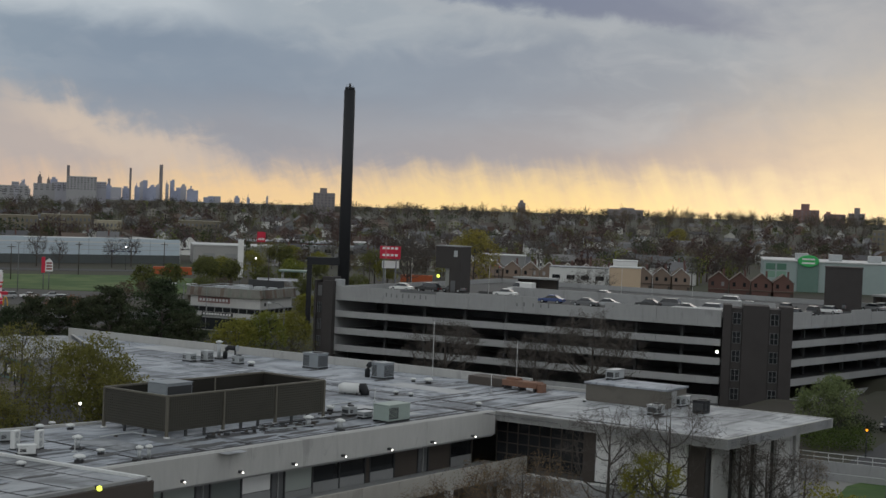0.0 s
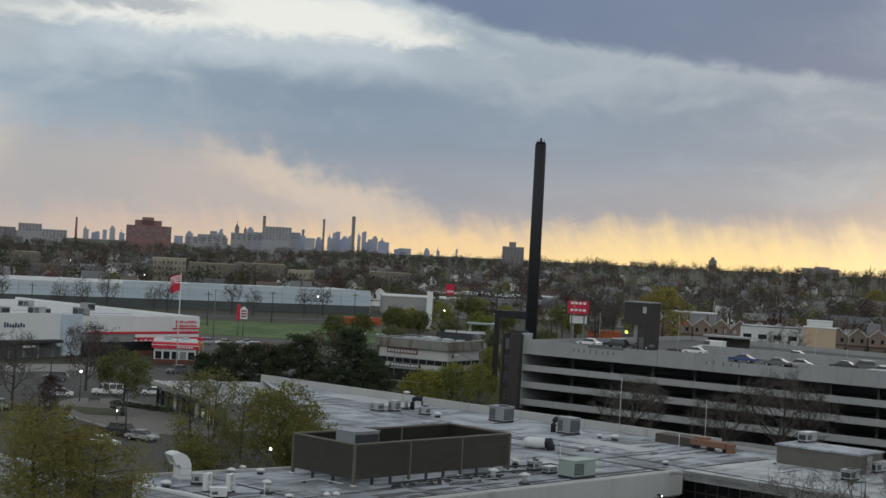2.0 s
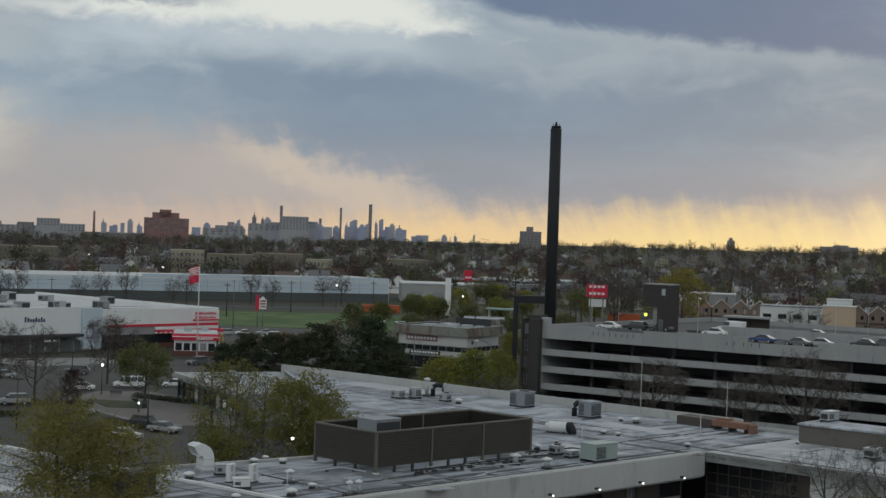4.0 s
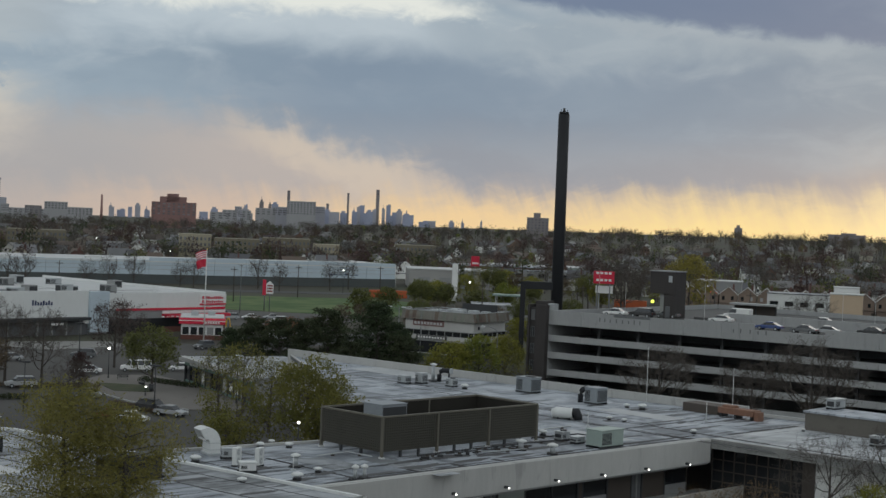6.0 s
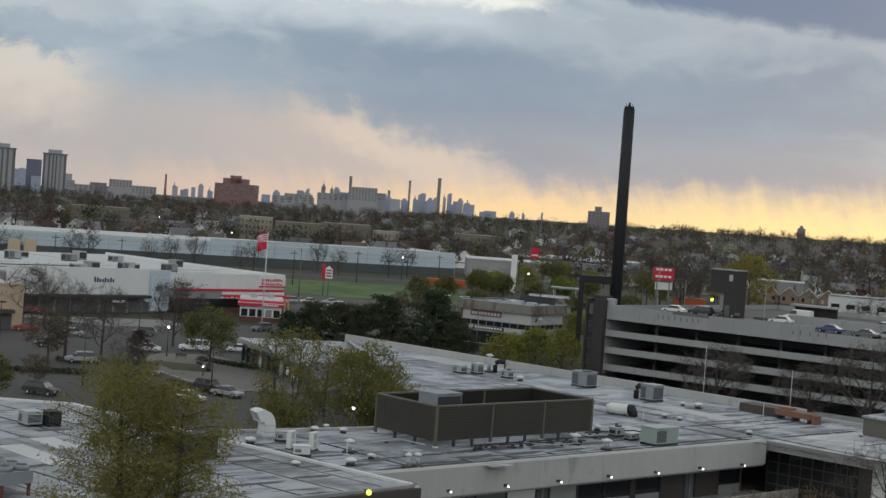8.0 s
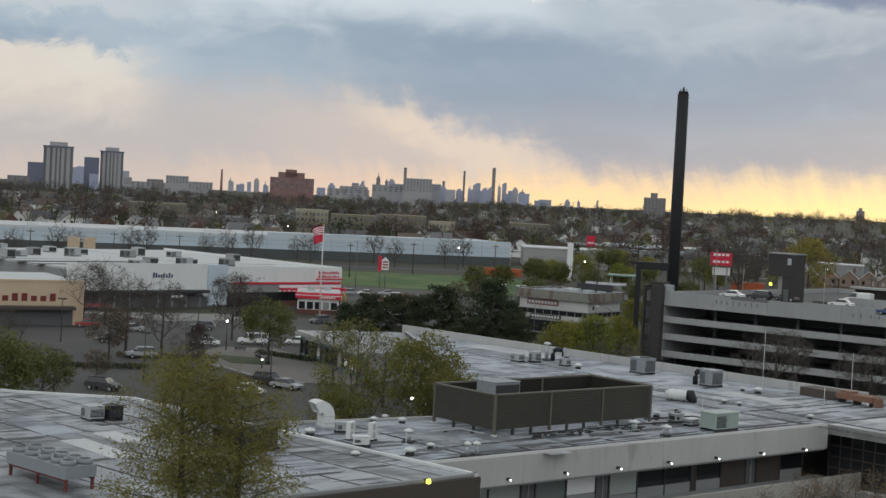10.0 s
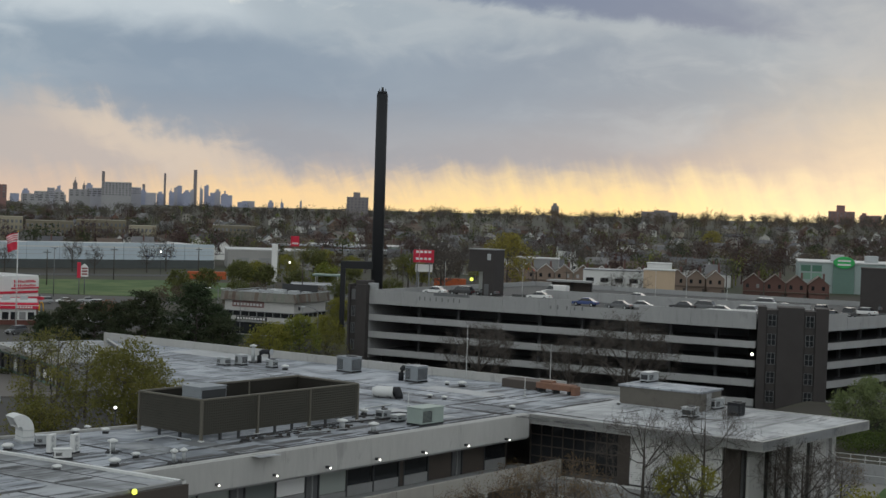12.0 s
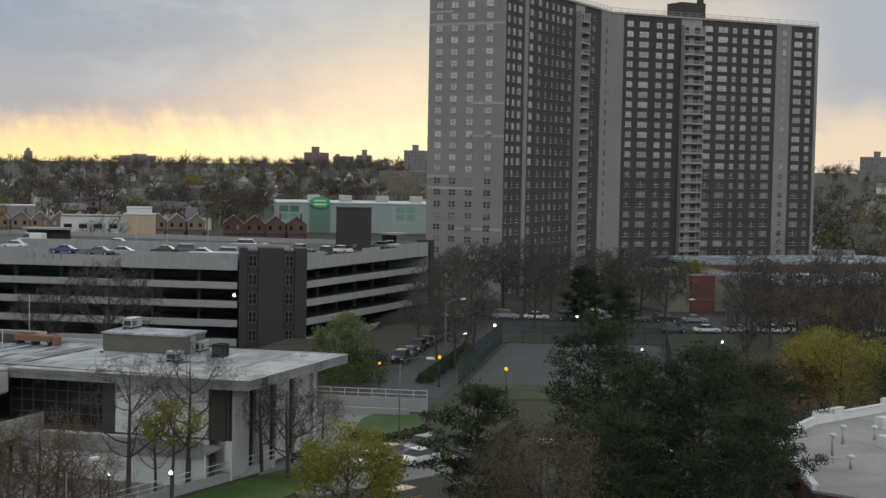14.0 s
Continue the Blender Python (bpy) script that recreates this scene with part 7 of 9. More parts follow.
# beside the garage and on the near plaza
for x, y, kind, paint, rz in ((73.6, 196.5, "suv", "black", 57), (76.9, 201.8, "sedan", "grey", 57), (80.4, 207.6, "suv", "black", 57), (84.0, 213.2, "sedan", "black", 57), (87.6, 218.8, "suv", "grey", 57), (91.2, 224.2, "sedan", "black", 57), (48.2, 131.2, "sedan", "silver", 28), (45.6, 128.4, "sedan", "white", 28), (52.4, 133.2, "suv", "grey", 28), (50.0, 128.6, "sedan", "white", 28), (54.2, 127.0, "sedan", "black", 28), (41.5, 111.5, "suv", "tan", 28), (71.5, 121.0, "sedan", "white", 20), (66.5, 133.0, "sedan", "tan", 20)):
    car(kind, paint, pose(x, y, 0.03, 0, 0, rz))
# in the lot by the shops
for x, y, kind, paint, rz in ((-77.0, 245.2, "sedan", "white", 15), (-70.8, 252.2, "minibus", "white", 12), (-64.0, 256.4, "sedan", "white", 12), (-95.6, 259.5, "sedan", "silver", 30), (-71.8, 185.5, "suv", "black", 170), (-54.4, 202.6, "suv", "black", 160), (-51.0, 199.2, "sedan", "silver", 160), (-57.0, 193.0, "sedan", "red", 165), (-54.2, 191.6, "sedan", "white", 165), (-86.0, 271.0, "suv", "grey", 10), (-60.5, 331.0, "sedan", "silver", 70), (-63.0, 336.0, "suv", "white", 70), (-59.5, 343.0, "sedan", "grey", 70), (-62.2, 350.0, "suv", "silver", 70), (-66.0, 322.0, "suv", "black", 60), (-80.0, 392.0, "sedan", "white", 20), (-84.5, 388.0, "suv", "silver", 20), (-75.0, 396.0, "sedan", "silver", 20), (-71.0, 384.0, "suv", "white", 20), (-90.0, 402.0, "sedan", "grey", 20), (-70.5, 300.0, "suv", "grey", 60), (-105, 262, "sedan", "red", 30), (-67, 214, "sedan", "grey", 170), (-80, 222, "suv", "silver", 30), (-92, 240, "sedan", "black", 30)):
    car(kind, paint, pose(x, y, 0.03, 0, 0, rz))


# ---- shops to the left ----
for x, y, h in ((-70.5, 197, 6.5), (-53.5, 200, 6.5), (-84, 262, 7), (-99, 236, 7), (-45.5, 215, 5.5), (-74, 175, 6)):
    t = thing("lot_lamp", "dark parking lot lamp post with a flat head", "street lamp", (x, y, 0), 0, "lot lamps")
    part("pole", tube([(0, 0, 0), (0, 0, h)], [0.1, 0.07], 8), M["dark_pole"], t)
    part("head", box((-0.75, -0.2, h), (0.75, 0.2, h + 0.22), 0.04), M["dark_pole"], t)


def sign_bars(parent, a, b, s0, s1, z0, z1, mat, n, off=-0.06, rows=1):
    """Unreadable or trade lettering as plain bars along a wall."""
    rr = random.Random(int(s0 * 10) + n)
    for r in range(rows):
        zz0, zz1 = z0 + (z1 - z0) * r / rows, z0 + (z1 - z0) * (r + 0.75) / rows
        for i in range(n):
            w = (s1 - s0) / n
            top = zz1 if i == 0 else zz0 + (zz1 - zz0) * rr.choice((0.62, 0.62, 0.9))
            part("sign_bar", box((s0 + i * w, 0, zz0), (s0 + i * w + w * 0.62, 0.05, top), 0, along(a, b, 0, off)), mat, parent)


S0, S1 = (-121.5, 295.5), (-78.4, 352.8)


def build_shops():
    g = thing("shop_building", "long white shop building with red-trimmed corner store", "building")
    back = (-0.8 * 75, 0.6 * 75)
    poly = [S0, S1, (S1[0] + back[0], S1[1] + back[1]), (S0[0] + back[0], S0[1] + back[1])]
    L = (Vector(S1) - Vector(S0)).length
    m = along(S0, S1, 0)
    part("roof", prism(poly, 8.0, 8.4), M["white_roof"], g)
    part("wall", prism([tuple(Vector(p) * 0.9995) for p in poly], 0, 8.0), M["grey_panel"], g)
    part("front_wall", box((-2, -0.3, 3.6), (L * 0.46, -0.01, 9.6), 0.03, m), M["white_wall"], g, "white rendered front")
    part("front_wall", box((L * 0.46 + 0.03, -1.0, 0.5), (L * 0.53, -0.01, 9.4), 0.03, m), M["blue_white"], g, "pale blue pier")
    part("front_wall", box((L * 0.53 + 0.03, -0.3, 5.4), (L, -0.01, 9.0), 0.03, m), M["white_wall"], g)
    part("shop_front", box((0, -0.2, 0), (L * 0.46, -0.02, 3.55), 0, m), M["void"], g, "dark glass shop front")
    part("shop_front", box((L * 0.53, -0.2, 0), (L, -0.02, 3.2), 0, m), M["dark_glass"], g)
    part("front_wall", box((L * 0.74, -0.5, 4.2), (L, -0.31, 4.85), 0.02, m), M["white_wall"], g, "white band over the canopy")
    part("side_wall", strip(S1, poly[2], 0.3, 0, 9.0, side=-1), M["white_wall"], g)
    part("canopy", box((0, -2.6, 3.3), (L * 0.45, -0.3, 3.9), 0.03, m), M["dark_pole"], g)
    for i in range(9):
        part("shop_pier", box((2 + i * 3.6, -0.35, 0), (2.5 + i * 3.6, -0.2, 3.3), 0, m), M["grey_panel"], g)
    part("red_band", box((L * 0.56, -0.36, 5.0), (L, -0.3, 5.5), 0.02, m), M["red_sign"], g, "red fascia band")
    part("red_band", box((L * 0.74, -2.0, 3.4), (L + 0.4, -0.3, 4.1), 0.02, m), M["red_sign"], g, "red canopy")
    part("red_band", box((L, -0.3, 5.0), (L + 0.06, 14, 5.5), 0.02, m), M["red_sign"], g)
    part("red_band", box((L * 0.74, -0.4, 0.0), (L, -0.3, 1.2), 0.02, m), M["red_brick"], g, "red brick shop base")
    part("sign_board", box((L * 0.89, -0.5, 6.0), (L + 0.1, -0.3, 8.5), 0.03, m), M["white_paint"], g, "white sign board with red lettering bars")
    sign_bars(g, S0, S1, L * 0.90, L * 0.99, 6.5, 8.3, M["red_sign"], 11, -0.56, 2)
    part("sign_rule", box((L * 0.89, -0.56, 6.02), (L + 0.1, -0.5, 6.35), 0, m), M["red_sign"], g)
    sign_bars(g, S0, S1, 18.7, 24.0, 6.5, 8.0, M["dark_blue"], 8, -0.36)
    sign_bars(g, S0, S1, L * 0.72, L * 0.95, 3.5, 3.95, M["white_paint"], 12, -2.06)
    sign_bars(g, S0, S1, 22, 27, 2.4, 3.0, M["white_paint"], 1, -2.7)
    part("lit_sign", box((L * 0.44, -0.6, 2.4), (L * 0.50, -0.4, 3.3), 0, m), M["white_paint"], g)
    part("low_red_front", box((0, -2.8, 0.6), (7, -2.5, 1.4), 0, m), M["red_faded"], g)
    part("parapet_step", box((L * 0.53 + 4.4, 0, 8.0), (L * 0.53 + 5.3, 74, 8.5), 0, m), M["white_roof"], g)
    part("roof_parapet", box((-2, 0.0, 8.4), (L, 0.3, 8.9), 0, m), M["white_wall"], g)
    part("tar_strip", box((-2, 12, 8.4), (L * 0.45, 15, 8.42), 0, m), M["tar"], g)
    part("tar_strip", box((-2, 20, 8.4), (L * 0.38, 24, 8.42), 0, m), M["tar"], g)
    for k, (s0, s1, o) in enumerate(((0, 26, 3.0), (6, 34, 7.0), (-2, 18, 30.0), (20, 44, 26.0), (30, 60, 10.0), (36, 66, 17.0))):
        part("roof_streak", box((s0, o, 8.4), (s1, o + 0.9 + 0.3 * (k % 3), 8.415), 0, m), M["pole"], g, "dirty streak on the roof")
    return g


M["red_faded"] = material("faded_red_strip", (0.26, 0.09, 0.08), 0.8, 0.2, 1.0)
M["dark_blue"] = material("dark_blue_letters", (0.02, 0.035, 0.10), 0.6, 0.1, 1.0)
build_shops()
for i, (s, o) in enumerate(((20, 8), (26, 12), (33, 9), (38, 14), (47, 12), (3, 34), (9, 40), (16, 46), (24, 42), (31, 50), (38, 40), (46, 48), (54, 44), (62, 30), (12, 55), (27, 58))):
    m = along(S0, S1, s, o, 8.4)
    p = m.translation
    ac_unit((p.x, p.y), 53 + 90 * (i % 2), (3.2, 2.2, 1.4 + 0.3 * (i % 3)), ("galv", "grey_panel", "galv")[i % 3], ("galvanised", "grey", "galvanised")[i % 3] + " boxy machine on the shop roof", False, z=8.4)


def build_tan_store():
    a, b = (-170, 214), (-106.6, 264.0)
    g = thing("tan_store", "tan rendered store with dark red lettering", "building")
    m = along(a, b, 0)
    L = (Vector(b) - Vector(a)).length
    part("wall", box((0, 0, 0), (L, 26, 7.9), 0.05, m), M["tan_wall"], g)
    part("parapet", box((-0.1, -0.1, 7.9), (L + 0.1, 0.4, 8.3), 0.03, m), M["tan_wall"], g)
    part("roof", box((0.3, 0.4, 7.9), (L - 0.3, 25.6, 7.96), 0, m), M["white_roof"], g)
    part("shop_front", box((L - 16, -0.1, 0), (L - 2, -0.01, 3.0), 0, m), M["void"], g)
    part("canopy", box((L - 20, -2.2, 3.0), (L - 2, -0.02, 3.6), 0.03, m), M["brown_panel"], g)
    sign_bars(g, a, b, L - 20, L - 4.6, 4.4, 6.5, M["maroon_sign"], 9)
    return g


M["maroon_sign"] = material("dark_red_letters", (0.16, 0.03, 0.025), 0.6, 0.1, 1.0)
build_tan_store()


def build_arches():
    t = thing("arch_sign", "yellow double arch sign on a pole", "sign", (-73.0, 331.0, 0), 20)
    part("pole", tube([(0, 0, 0), (0, 0, 3.2)], 0.12, 8), M["white_metal"], t)
    t.scale = (0.75, 0.75, 0.8)
    for x in (-0.62, 0.62):
        pts = [(x + 0.58 * math.cos(a), 0, 3.0 + 2.4 * math.sin(a) ** 0.8) for a in [math.pi * k / 12 for k in range(13)]]
        part("arch", tube(pts, 0.16, 6), M["yellow"], t)


build_arches()


def pole_sign(at, h, w, hh, mat, label, rz=0.0, poles=1, bars=0, post="pole", thick=0.5):
    t = thing("pole_sign", label, "sign", (at[0], at[1], at[2] if len(at) > 2 else 0), rz, "roadside signs")
    xs = [0.0] if poles == 1 else [-w * 0.3, w * 0.3]
    for x in xs:
        part("pole", tube([(x, 0, 0), (x, 0, h - hh)], 0.16, 8), M[post], t)
    part("board", box((-w / 2, -thick / 2, h - hh), (w / 2, thick / 2, h), 0.05), M[mat], t)
    for i in range(bars):
        z = h - hh * 0.8 + hh * 0.55 * i / max(bars - 1, 1)
        for k in range(4):
            part("sign_bar", box((-w * 0.38 + k * w * 0.2, -thick / 2 - 0.05, z), (-w * 0.24 + k * w * 0.2, -thick / 2 - 0.01, z + hh * 0.18)), M["white_paint"], t)
    return t


def flag_cloth(w, h, seed, stripes=1):
    """Hanging cloths with soft folds, one mesh for each stripe set."""
    r = random.Random(seed)
    bms = [bmesh.new() for _ in range(min(stripes, 2))]
    cols, rows = 10, max(stripes, 5)
    ph = r.uniform(0, 6)

    def at(i, k):
        u, v = i / cols, k / rows
        return Vector((w * u * (1 - 0.15 * v), 0.22 * u * math.sin(7 * u + 2.2 * v + ph), -h * v - 0.35 * w * u * u))

    for k in range(rows):
        bm = bms[k % len(bms)]
        for i in range(cols):
            q = [at(i, k), at(i + 1, k), at(i + 1, k + 1), at(i, k + 1)]
            a = [bm.verts.new(p) for p in q]
            b = [bm.verts.new(p + Vector((0, 0.03, 0))) for p in q]
            bm.faces.new(a[::-1])
            bm.faces.new(b)
            for n in range(4):
                bm.faces.new((a[n], a[(n + 1) % 4], b[(n + 1) % 4], b[n]))
    return bms


def flagpole(x, y, h):
    t = thing("flagpole", "tall thin white flagpole with a striped flag over a red flag", "flagpole", (x, y, 0), 195)
    part("pole", tube([(0, 0, 0), (0, 0, h)], [0.16, 0.08], 8), M["white_metal"], t)
    part("finial", tube([(0, 0, h), (0, 0, h + 0.15), (0, 0, h + 0.3)], [0.06, 0.16, 0.05], 8), M["yellow"], t)
    for bm, mat in zip(flag_cloth(2.3, 1.5, 3, 7), (M["red_sign"], M["white_paint"])):
        bm.transform(Matrix.Translation((0.1, 0, h - 0.1)))
        part("flag_stripes", bm, mat, t)
    for bm in flag_cloth(2.1, 1.7, 8):
        bm.transform(Matrix.Translation((0.1, 0, h - 1.9)))
        part("red_flag", bm, M["red_sign"], t, "plain red flag hanging in folds")


flagpole(-74.4, 316.0, 19.7)
pole_sign((12.6, 410), 16.2, 5.6, 3.4, "red_sign", "red billboard with white lettering bars", 0, 2, 2)
pole_sign((12.8, 411), 12.2, 4.6, 2.0, "white_paint", "white panel below the red billboard", 0, 2, 0)
pole_sign((-32.5, 480), 14.6, 1.8, 12.0, "white_paint", "tall white pylon sign", 0, 1, 0)
pole_sign((-29.5, 540), 16.0, 3.0, 3.6, "red_sign", "red sign beyond the white pylon", 20, 1, 1)
for dx in (0, 4.0):
    pole_sign((-164.5 + dx, 398 + dx * 0.4), 10.6, 3.3, 5.4, "tan_wall", "pale shop sign board on poles", 20, 2, 1)


def build_shed():
    a, b = (-330, 450), (-66.5, 618)
    g = thing("long_shed", "very long pale blue clad depot shed", "building")
    m = along(a, b, 0)
    L = (Vector(b) - Vector(a)).length
    part("base_wall", box((0, -0.4, 0), (L, 0.0, 3.4), 0, m), M["shed_dark"], g, "dark base wall")
    n = 24
    for i in range(n):
        s0, s1 = L * i / n + 0.08, L * (i + 1) / n - 0.08
        part("cladding", box((s0, 0.0, 0), (s1, 0.4, 8.6 + 0.25 * ((i * 5) % 3 == 0) + (1.2 if i > 15 else 0)), 0, m), M["blue_white"], g)
    part("body", box((0, 0.42, 0), (L, 46, 8.4), 0, m), M["blue_white"], g)
    part("roof", box((-0.2, 0.3, 8.4), (L + 0.2, 46.4, 8.75), 0, m), M["white_roof"], g)
    sign_bars(g, a, b, L - 30, L - 16, 4.6, 5.4, M["dark_blue"], 6, -0.1)
    part("cap_strip", box((0, -0.12, 8.05), (L, 0.0, 8.5), 0, m), M["white_metal"], g, "pale strip along the wall top")
    for z in (5.3, 6.8):
        part("seam_strip", box((0, -0.05, z), (L, 0.0, z + 0.16), 0, m), M["galv"], g)
    for k in range(9):
        x = 20 + k * 33
        part("roof_hatch", box((x, 3, 8.75), (x + 4 + k % 3, 6, 9.5 + 0.3 * (k % 2)), 0.05, m), M["white_metal"], g)
    part("end_wall", box((L, 0, 0), (L + 0.3, 46, 9.4), 0, m), M["white_wall"], g)
    sheds = thing("depot_building", "white flat-roofed depot building", "building", (-62, 628, 0), 8)
    part("wall", box((0, 0, 0), (36, 30, 7.6), 0.1), M["tower_trim"], sheds)
    part("roof", box((-0.3, -0.3, 7.6), (36.3, 30.3, 8.0), 0), M["white_roof"], sheds)
    for x in (4, 13, 22):
        part("door", box((x, -0.06, 0), (x + 5, -0.01, 4.5)), M["grey_panel"], sheds)


M["shed_dark"] = material("dark_grey_green_wall", (0.085, 0.095, 0.095), 0.9, 0.25, 0.15)
build_shed()


def build_plaza_house():
    """A two-storey corner office: white walls, dark window bands and a leaning edge of weathered metal panels."""
    r = random.Random(31)
    w, d = 18.0, 15.0
    g = thing("office_building", "two-storey white office with a heavy edge of weathered brown panels", "building", (-32.5, 317.1, 0), -26)
    part("wall", box((0.7, 0.7, 0), (w - 0.7, d - 0.7, 7.6), 0.05), M["dirty_white"], g)
    part("soffit", box((0.1, 0.1, 7.1), (w - 0.1, d - 0.1, 7.2)), M["dark_pole"], g)
    part("roof", box((0.6, 0.6, 8.62), (w - 0.6, d - 0.6, 8.7)), M["membrane_dark"], g)
    tones = (M["weathered"], M["weathered_brown"], M["weathered_green"])
    for run, m in ((w, Matrix.Identity(4)), (d, pose(w, 0, 0, 0, 0, 90)), (w, pose(w, d, 0, 0, 0, 180)), (d, pose(0, d, 0, 0, 0, 270))):
        n = int(run / 0.9)
        for i in range(n):
            a, b = run * i / n, run * (i + 1) / n - 0.05
            bm = bmesh.new()
            lo = [bm.verts.new(m @ Vector(p)) for p in ((a, 0, 7.12), (b, 0, 7.12), (b, 0.2, 7.12), (a, 0.2, 7.12))]
            top = [bm.verts.new(m @ Vector(p)) for p in ((a, 0.4, 8.95), (b, 0.4, 8.95), (b, 0.6, 8.95), (a, 0.6, 8.95))]
            bm.faces.new(lo[::-1])
            bm.faces.new(top)
            for q in range(4):
                bm.faces.new((lo[q], lo[(q + 1) % 4], top[(q + 1) % 4], top[q]))
            part("edge_panel", bm, tones[r.choice((0, 0, 0, 1, 1, 2))], g)
        part("coping", box((0.3, 0.36, 8.95), (run - 0.3, 0.7, 9.02), 0, m), M["galv"], g)
    for run, m in ((w, Matrix.Identity(4)), (d, pose(w, 0, 0, 0, 0, 90))):
        part("window_band", box((0.8, 0.6, 3.9), (run - 0.8, 0.68, 4.9), 0, m), M["dark_glass"], g)
        part("band_hood", box((0.6, 0.2, 4.9), (run - 0.6, 0.68, 5.05), 0.02, m), M["grey_panel"], g)
        part("window_band", box((1.2, 0.6, 0.2), (run - 1.2, 0.68, 2.6), 0, m), M["dark_glass"], g)
        part("belt", box((0.5, 0.3, 2.75), (run - 0.5, 0.68, 3.0), 0, m), M["grey_panel"], g)
        for i in range(int(run / 1.9)):
            part("mullion", box((0.9 + i * 1.9, 0.54, 3.9), (1.02 + i * 1.9, 0.6, 4.9), 0, m), M["grey_panel"], g)
    sign = part("sign_board", box((2.6, 0.58, 5.75), (10.2, 0.7, 7.0), 0.03), M["red_washed"], g, "faded red sign board")
    for i in range(9):
        part("sign_bar", box((3.0 + i * 0.78, 0.52, 6.05), (3.5 + i * 0.78, 0.58, 6.6)), M["white_roof"], sign)
    lower = part("sign_board", box((3.6, 0.5, 3.05), (11.0, 0.68, 3.8), 0.03), M["dark_pole"], g, "dark shop sign board")
    for i in range(10):
        part("sign_bar", box((4.0 + i * 0.68, 0.44, 3.2), (4.42 + i * 0.68, 0.5, 3.62)), M["white_paint"], lower)
    part("wall_light", box((w - 0.7, 2.4, 5.6), (w - 0.45, 2.8, 6.3), 0.04), M["dark_pole"], g)
    part("drain_pipe", tube([(w - 0.62, 4.2, 0.1), (w - 0.62, 4.2, 7.1)], 0.07, 6), M["galv"], g)
    for x, y, a, b, h, mat in ((4.0, 5.0, 2.0, 1.4, 0.6, "galv"), (7.0, 7.0, 1.8, 1.6, 0.8, "galv"), (9.6, 5.4, 2.4, 1.5, 0.7, "galv"), (12.6, 6.2, 2.0, 1.6, 0.9, "galv"), (14.6, 8.6, 1.6, 1.4, 0.6, "galv"), (6.0, 10.6, 3.0, 1.6, 0.7, "galv"), (2.6, 8.0, 1.2, 1.2, 0.5, "dark_steel")):
        part("roof_box", box((x, y, 8.7), (x + a, y + b, 8.7 + h * 0.65), 0.05), M[mat], g)
    part("roof_screen", box((7.0, 13.6, 8.7), (15.6, 13.8, 10.3), 0.02), M["dark_pole"], g, "dark screen on the roof")


def twin_lamp(x, y, h, reach, rz):
    t = thing("street_lamp", "tall pale steel lamp post with two arms, unlit", "street lamp", (x, y, hill(x, y)), rz, "street lamps")
    part("pole", tube([(0, 0, 0), (0, 0, h)], [0.13, 0.08], 8), M["pole"], t)
    for q in (-1, 1):
        arm = part("arm", tube([(0, 0, h - 0.6), (q * reach * 0.5, 0, h - 0.1), (q * reach, 0, h)], [0.06, 0.05, 0.05], 6), M["pole"], t)
        part("head", box((q * reach - 0.5, -0.18, h - 0.06), (q * reach + 0.5, 0.18, h + 0.12), 0.05), M["white_metal"], arm)


def house_sign(x, y):
    """A roadside sign: a tall red panel beside a white board with a gabled top."""
    t = thing("pole_sign", "red upright panel beside a white gabled sign board", "sign", (x, y, hill(x, y)), 10, "roadside signs")
    for px in (-0.9, 0.6):
        part("pole", tube([(px, 0, 0), (px, 0, 6.0)], 0.15, 8), M["pole"], t)
    part("panel", box((-1.5, -0.3, 4.6), (-0.5, 0.3, 9.0), 0.05), M["red_sign"], t, "red upright panel")
    bm = bmesh.new()
    ring = ((-0.45, 5.0), (1.6, 5.0), (1.6, 7.6), (0.55, 8.7), (-0.45, 7.9))
    near = [bm.verts.new((px, -0.25, pz)) for px, pz in ring]
    far = [bm.verts.new((px, 0.25, pz)) for px, pz in ring]
    bm.faces.new(near)
    bm.faces.new(far[::-1])
    for q in range(5):
        bm.faces.new((near[(q + 1) % 5], near[q], far[q], far[(q + 1) % 5]))
    board = part("board", bm, M["white_paint"], t, "white gabled board")
    for z in (5.5, 6.3, 7.1):
        part("sign_bar", box((-0.2, -0.31, z), (1.35, -0.26, z + 0.45)), M["red_faded"], board)


M["dirty_white"] = material("grimy_white_render", (0.47, 0.465, 0.45), 0.85, 0.2, 0.5, stain=0.35, stretch=(1, 1, 0.4))
M["red_washed"] = material("washed_out_red_board", (0.20, 0.115, 0.11), 0.85, 0.2, 1.0)
M["weathered_brown"] = material("rusty_brown_panel", (0.165, 0.132, 0.108), 0.9, 0.3, 0.8, second=(0.11, 0.08, 0.065), stain=0.4)
M["weathered_green"] = material("grey_green_panel", (0.20, 0.21, 0.18), 0.9, 0.3, 0.8, second=(0.13, 0.13, 0.11), stain=0.4)
M["weathered"] = material("weathered_roof_edge", (0.215, 0.208, 0.185), 0.9, 0.3, 0.8, second=(0.15, 0.135, 0.115), stain=0.4)
build_plaza_house()
twin_lamp(-30.0, 288.5, 11.0, 1.9, 0)
twin_lamp(-88.0, 416.0, 13.6, 1.4, 10)
house_sign(-83.0, 430.0)


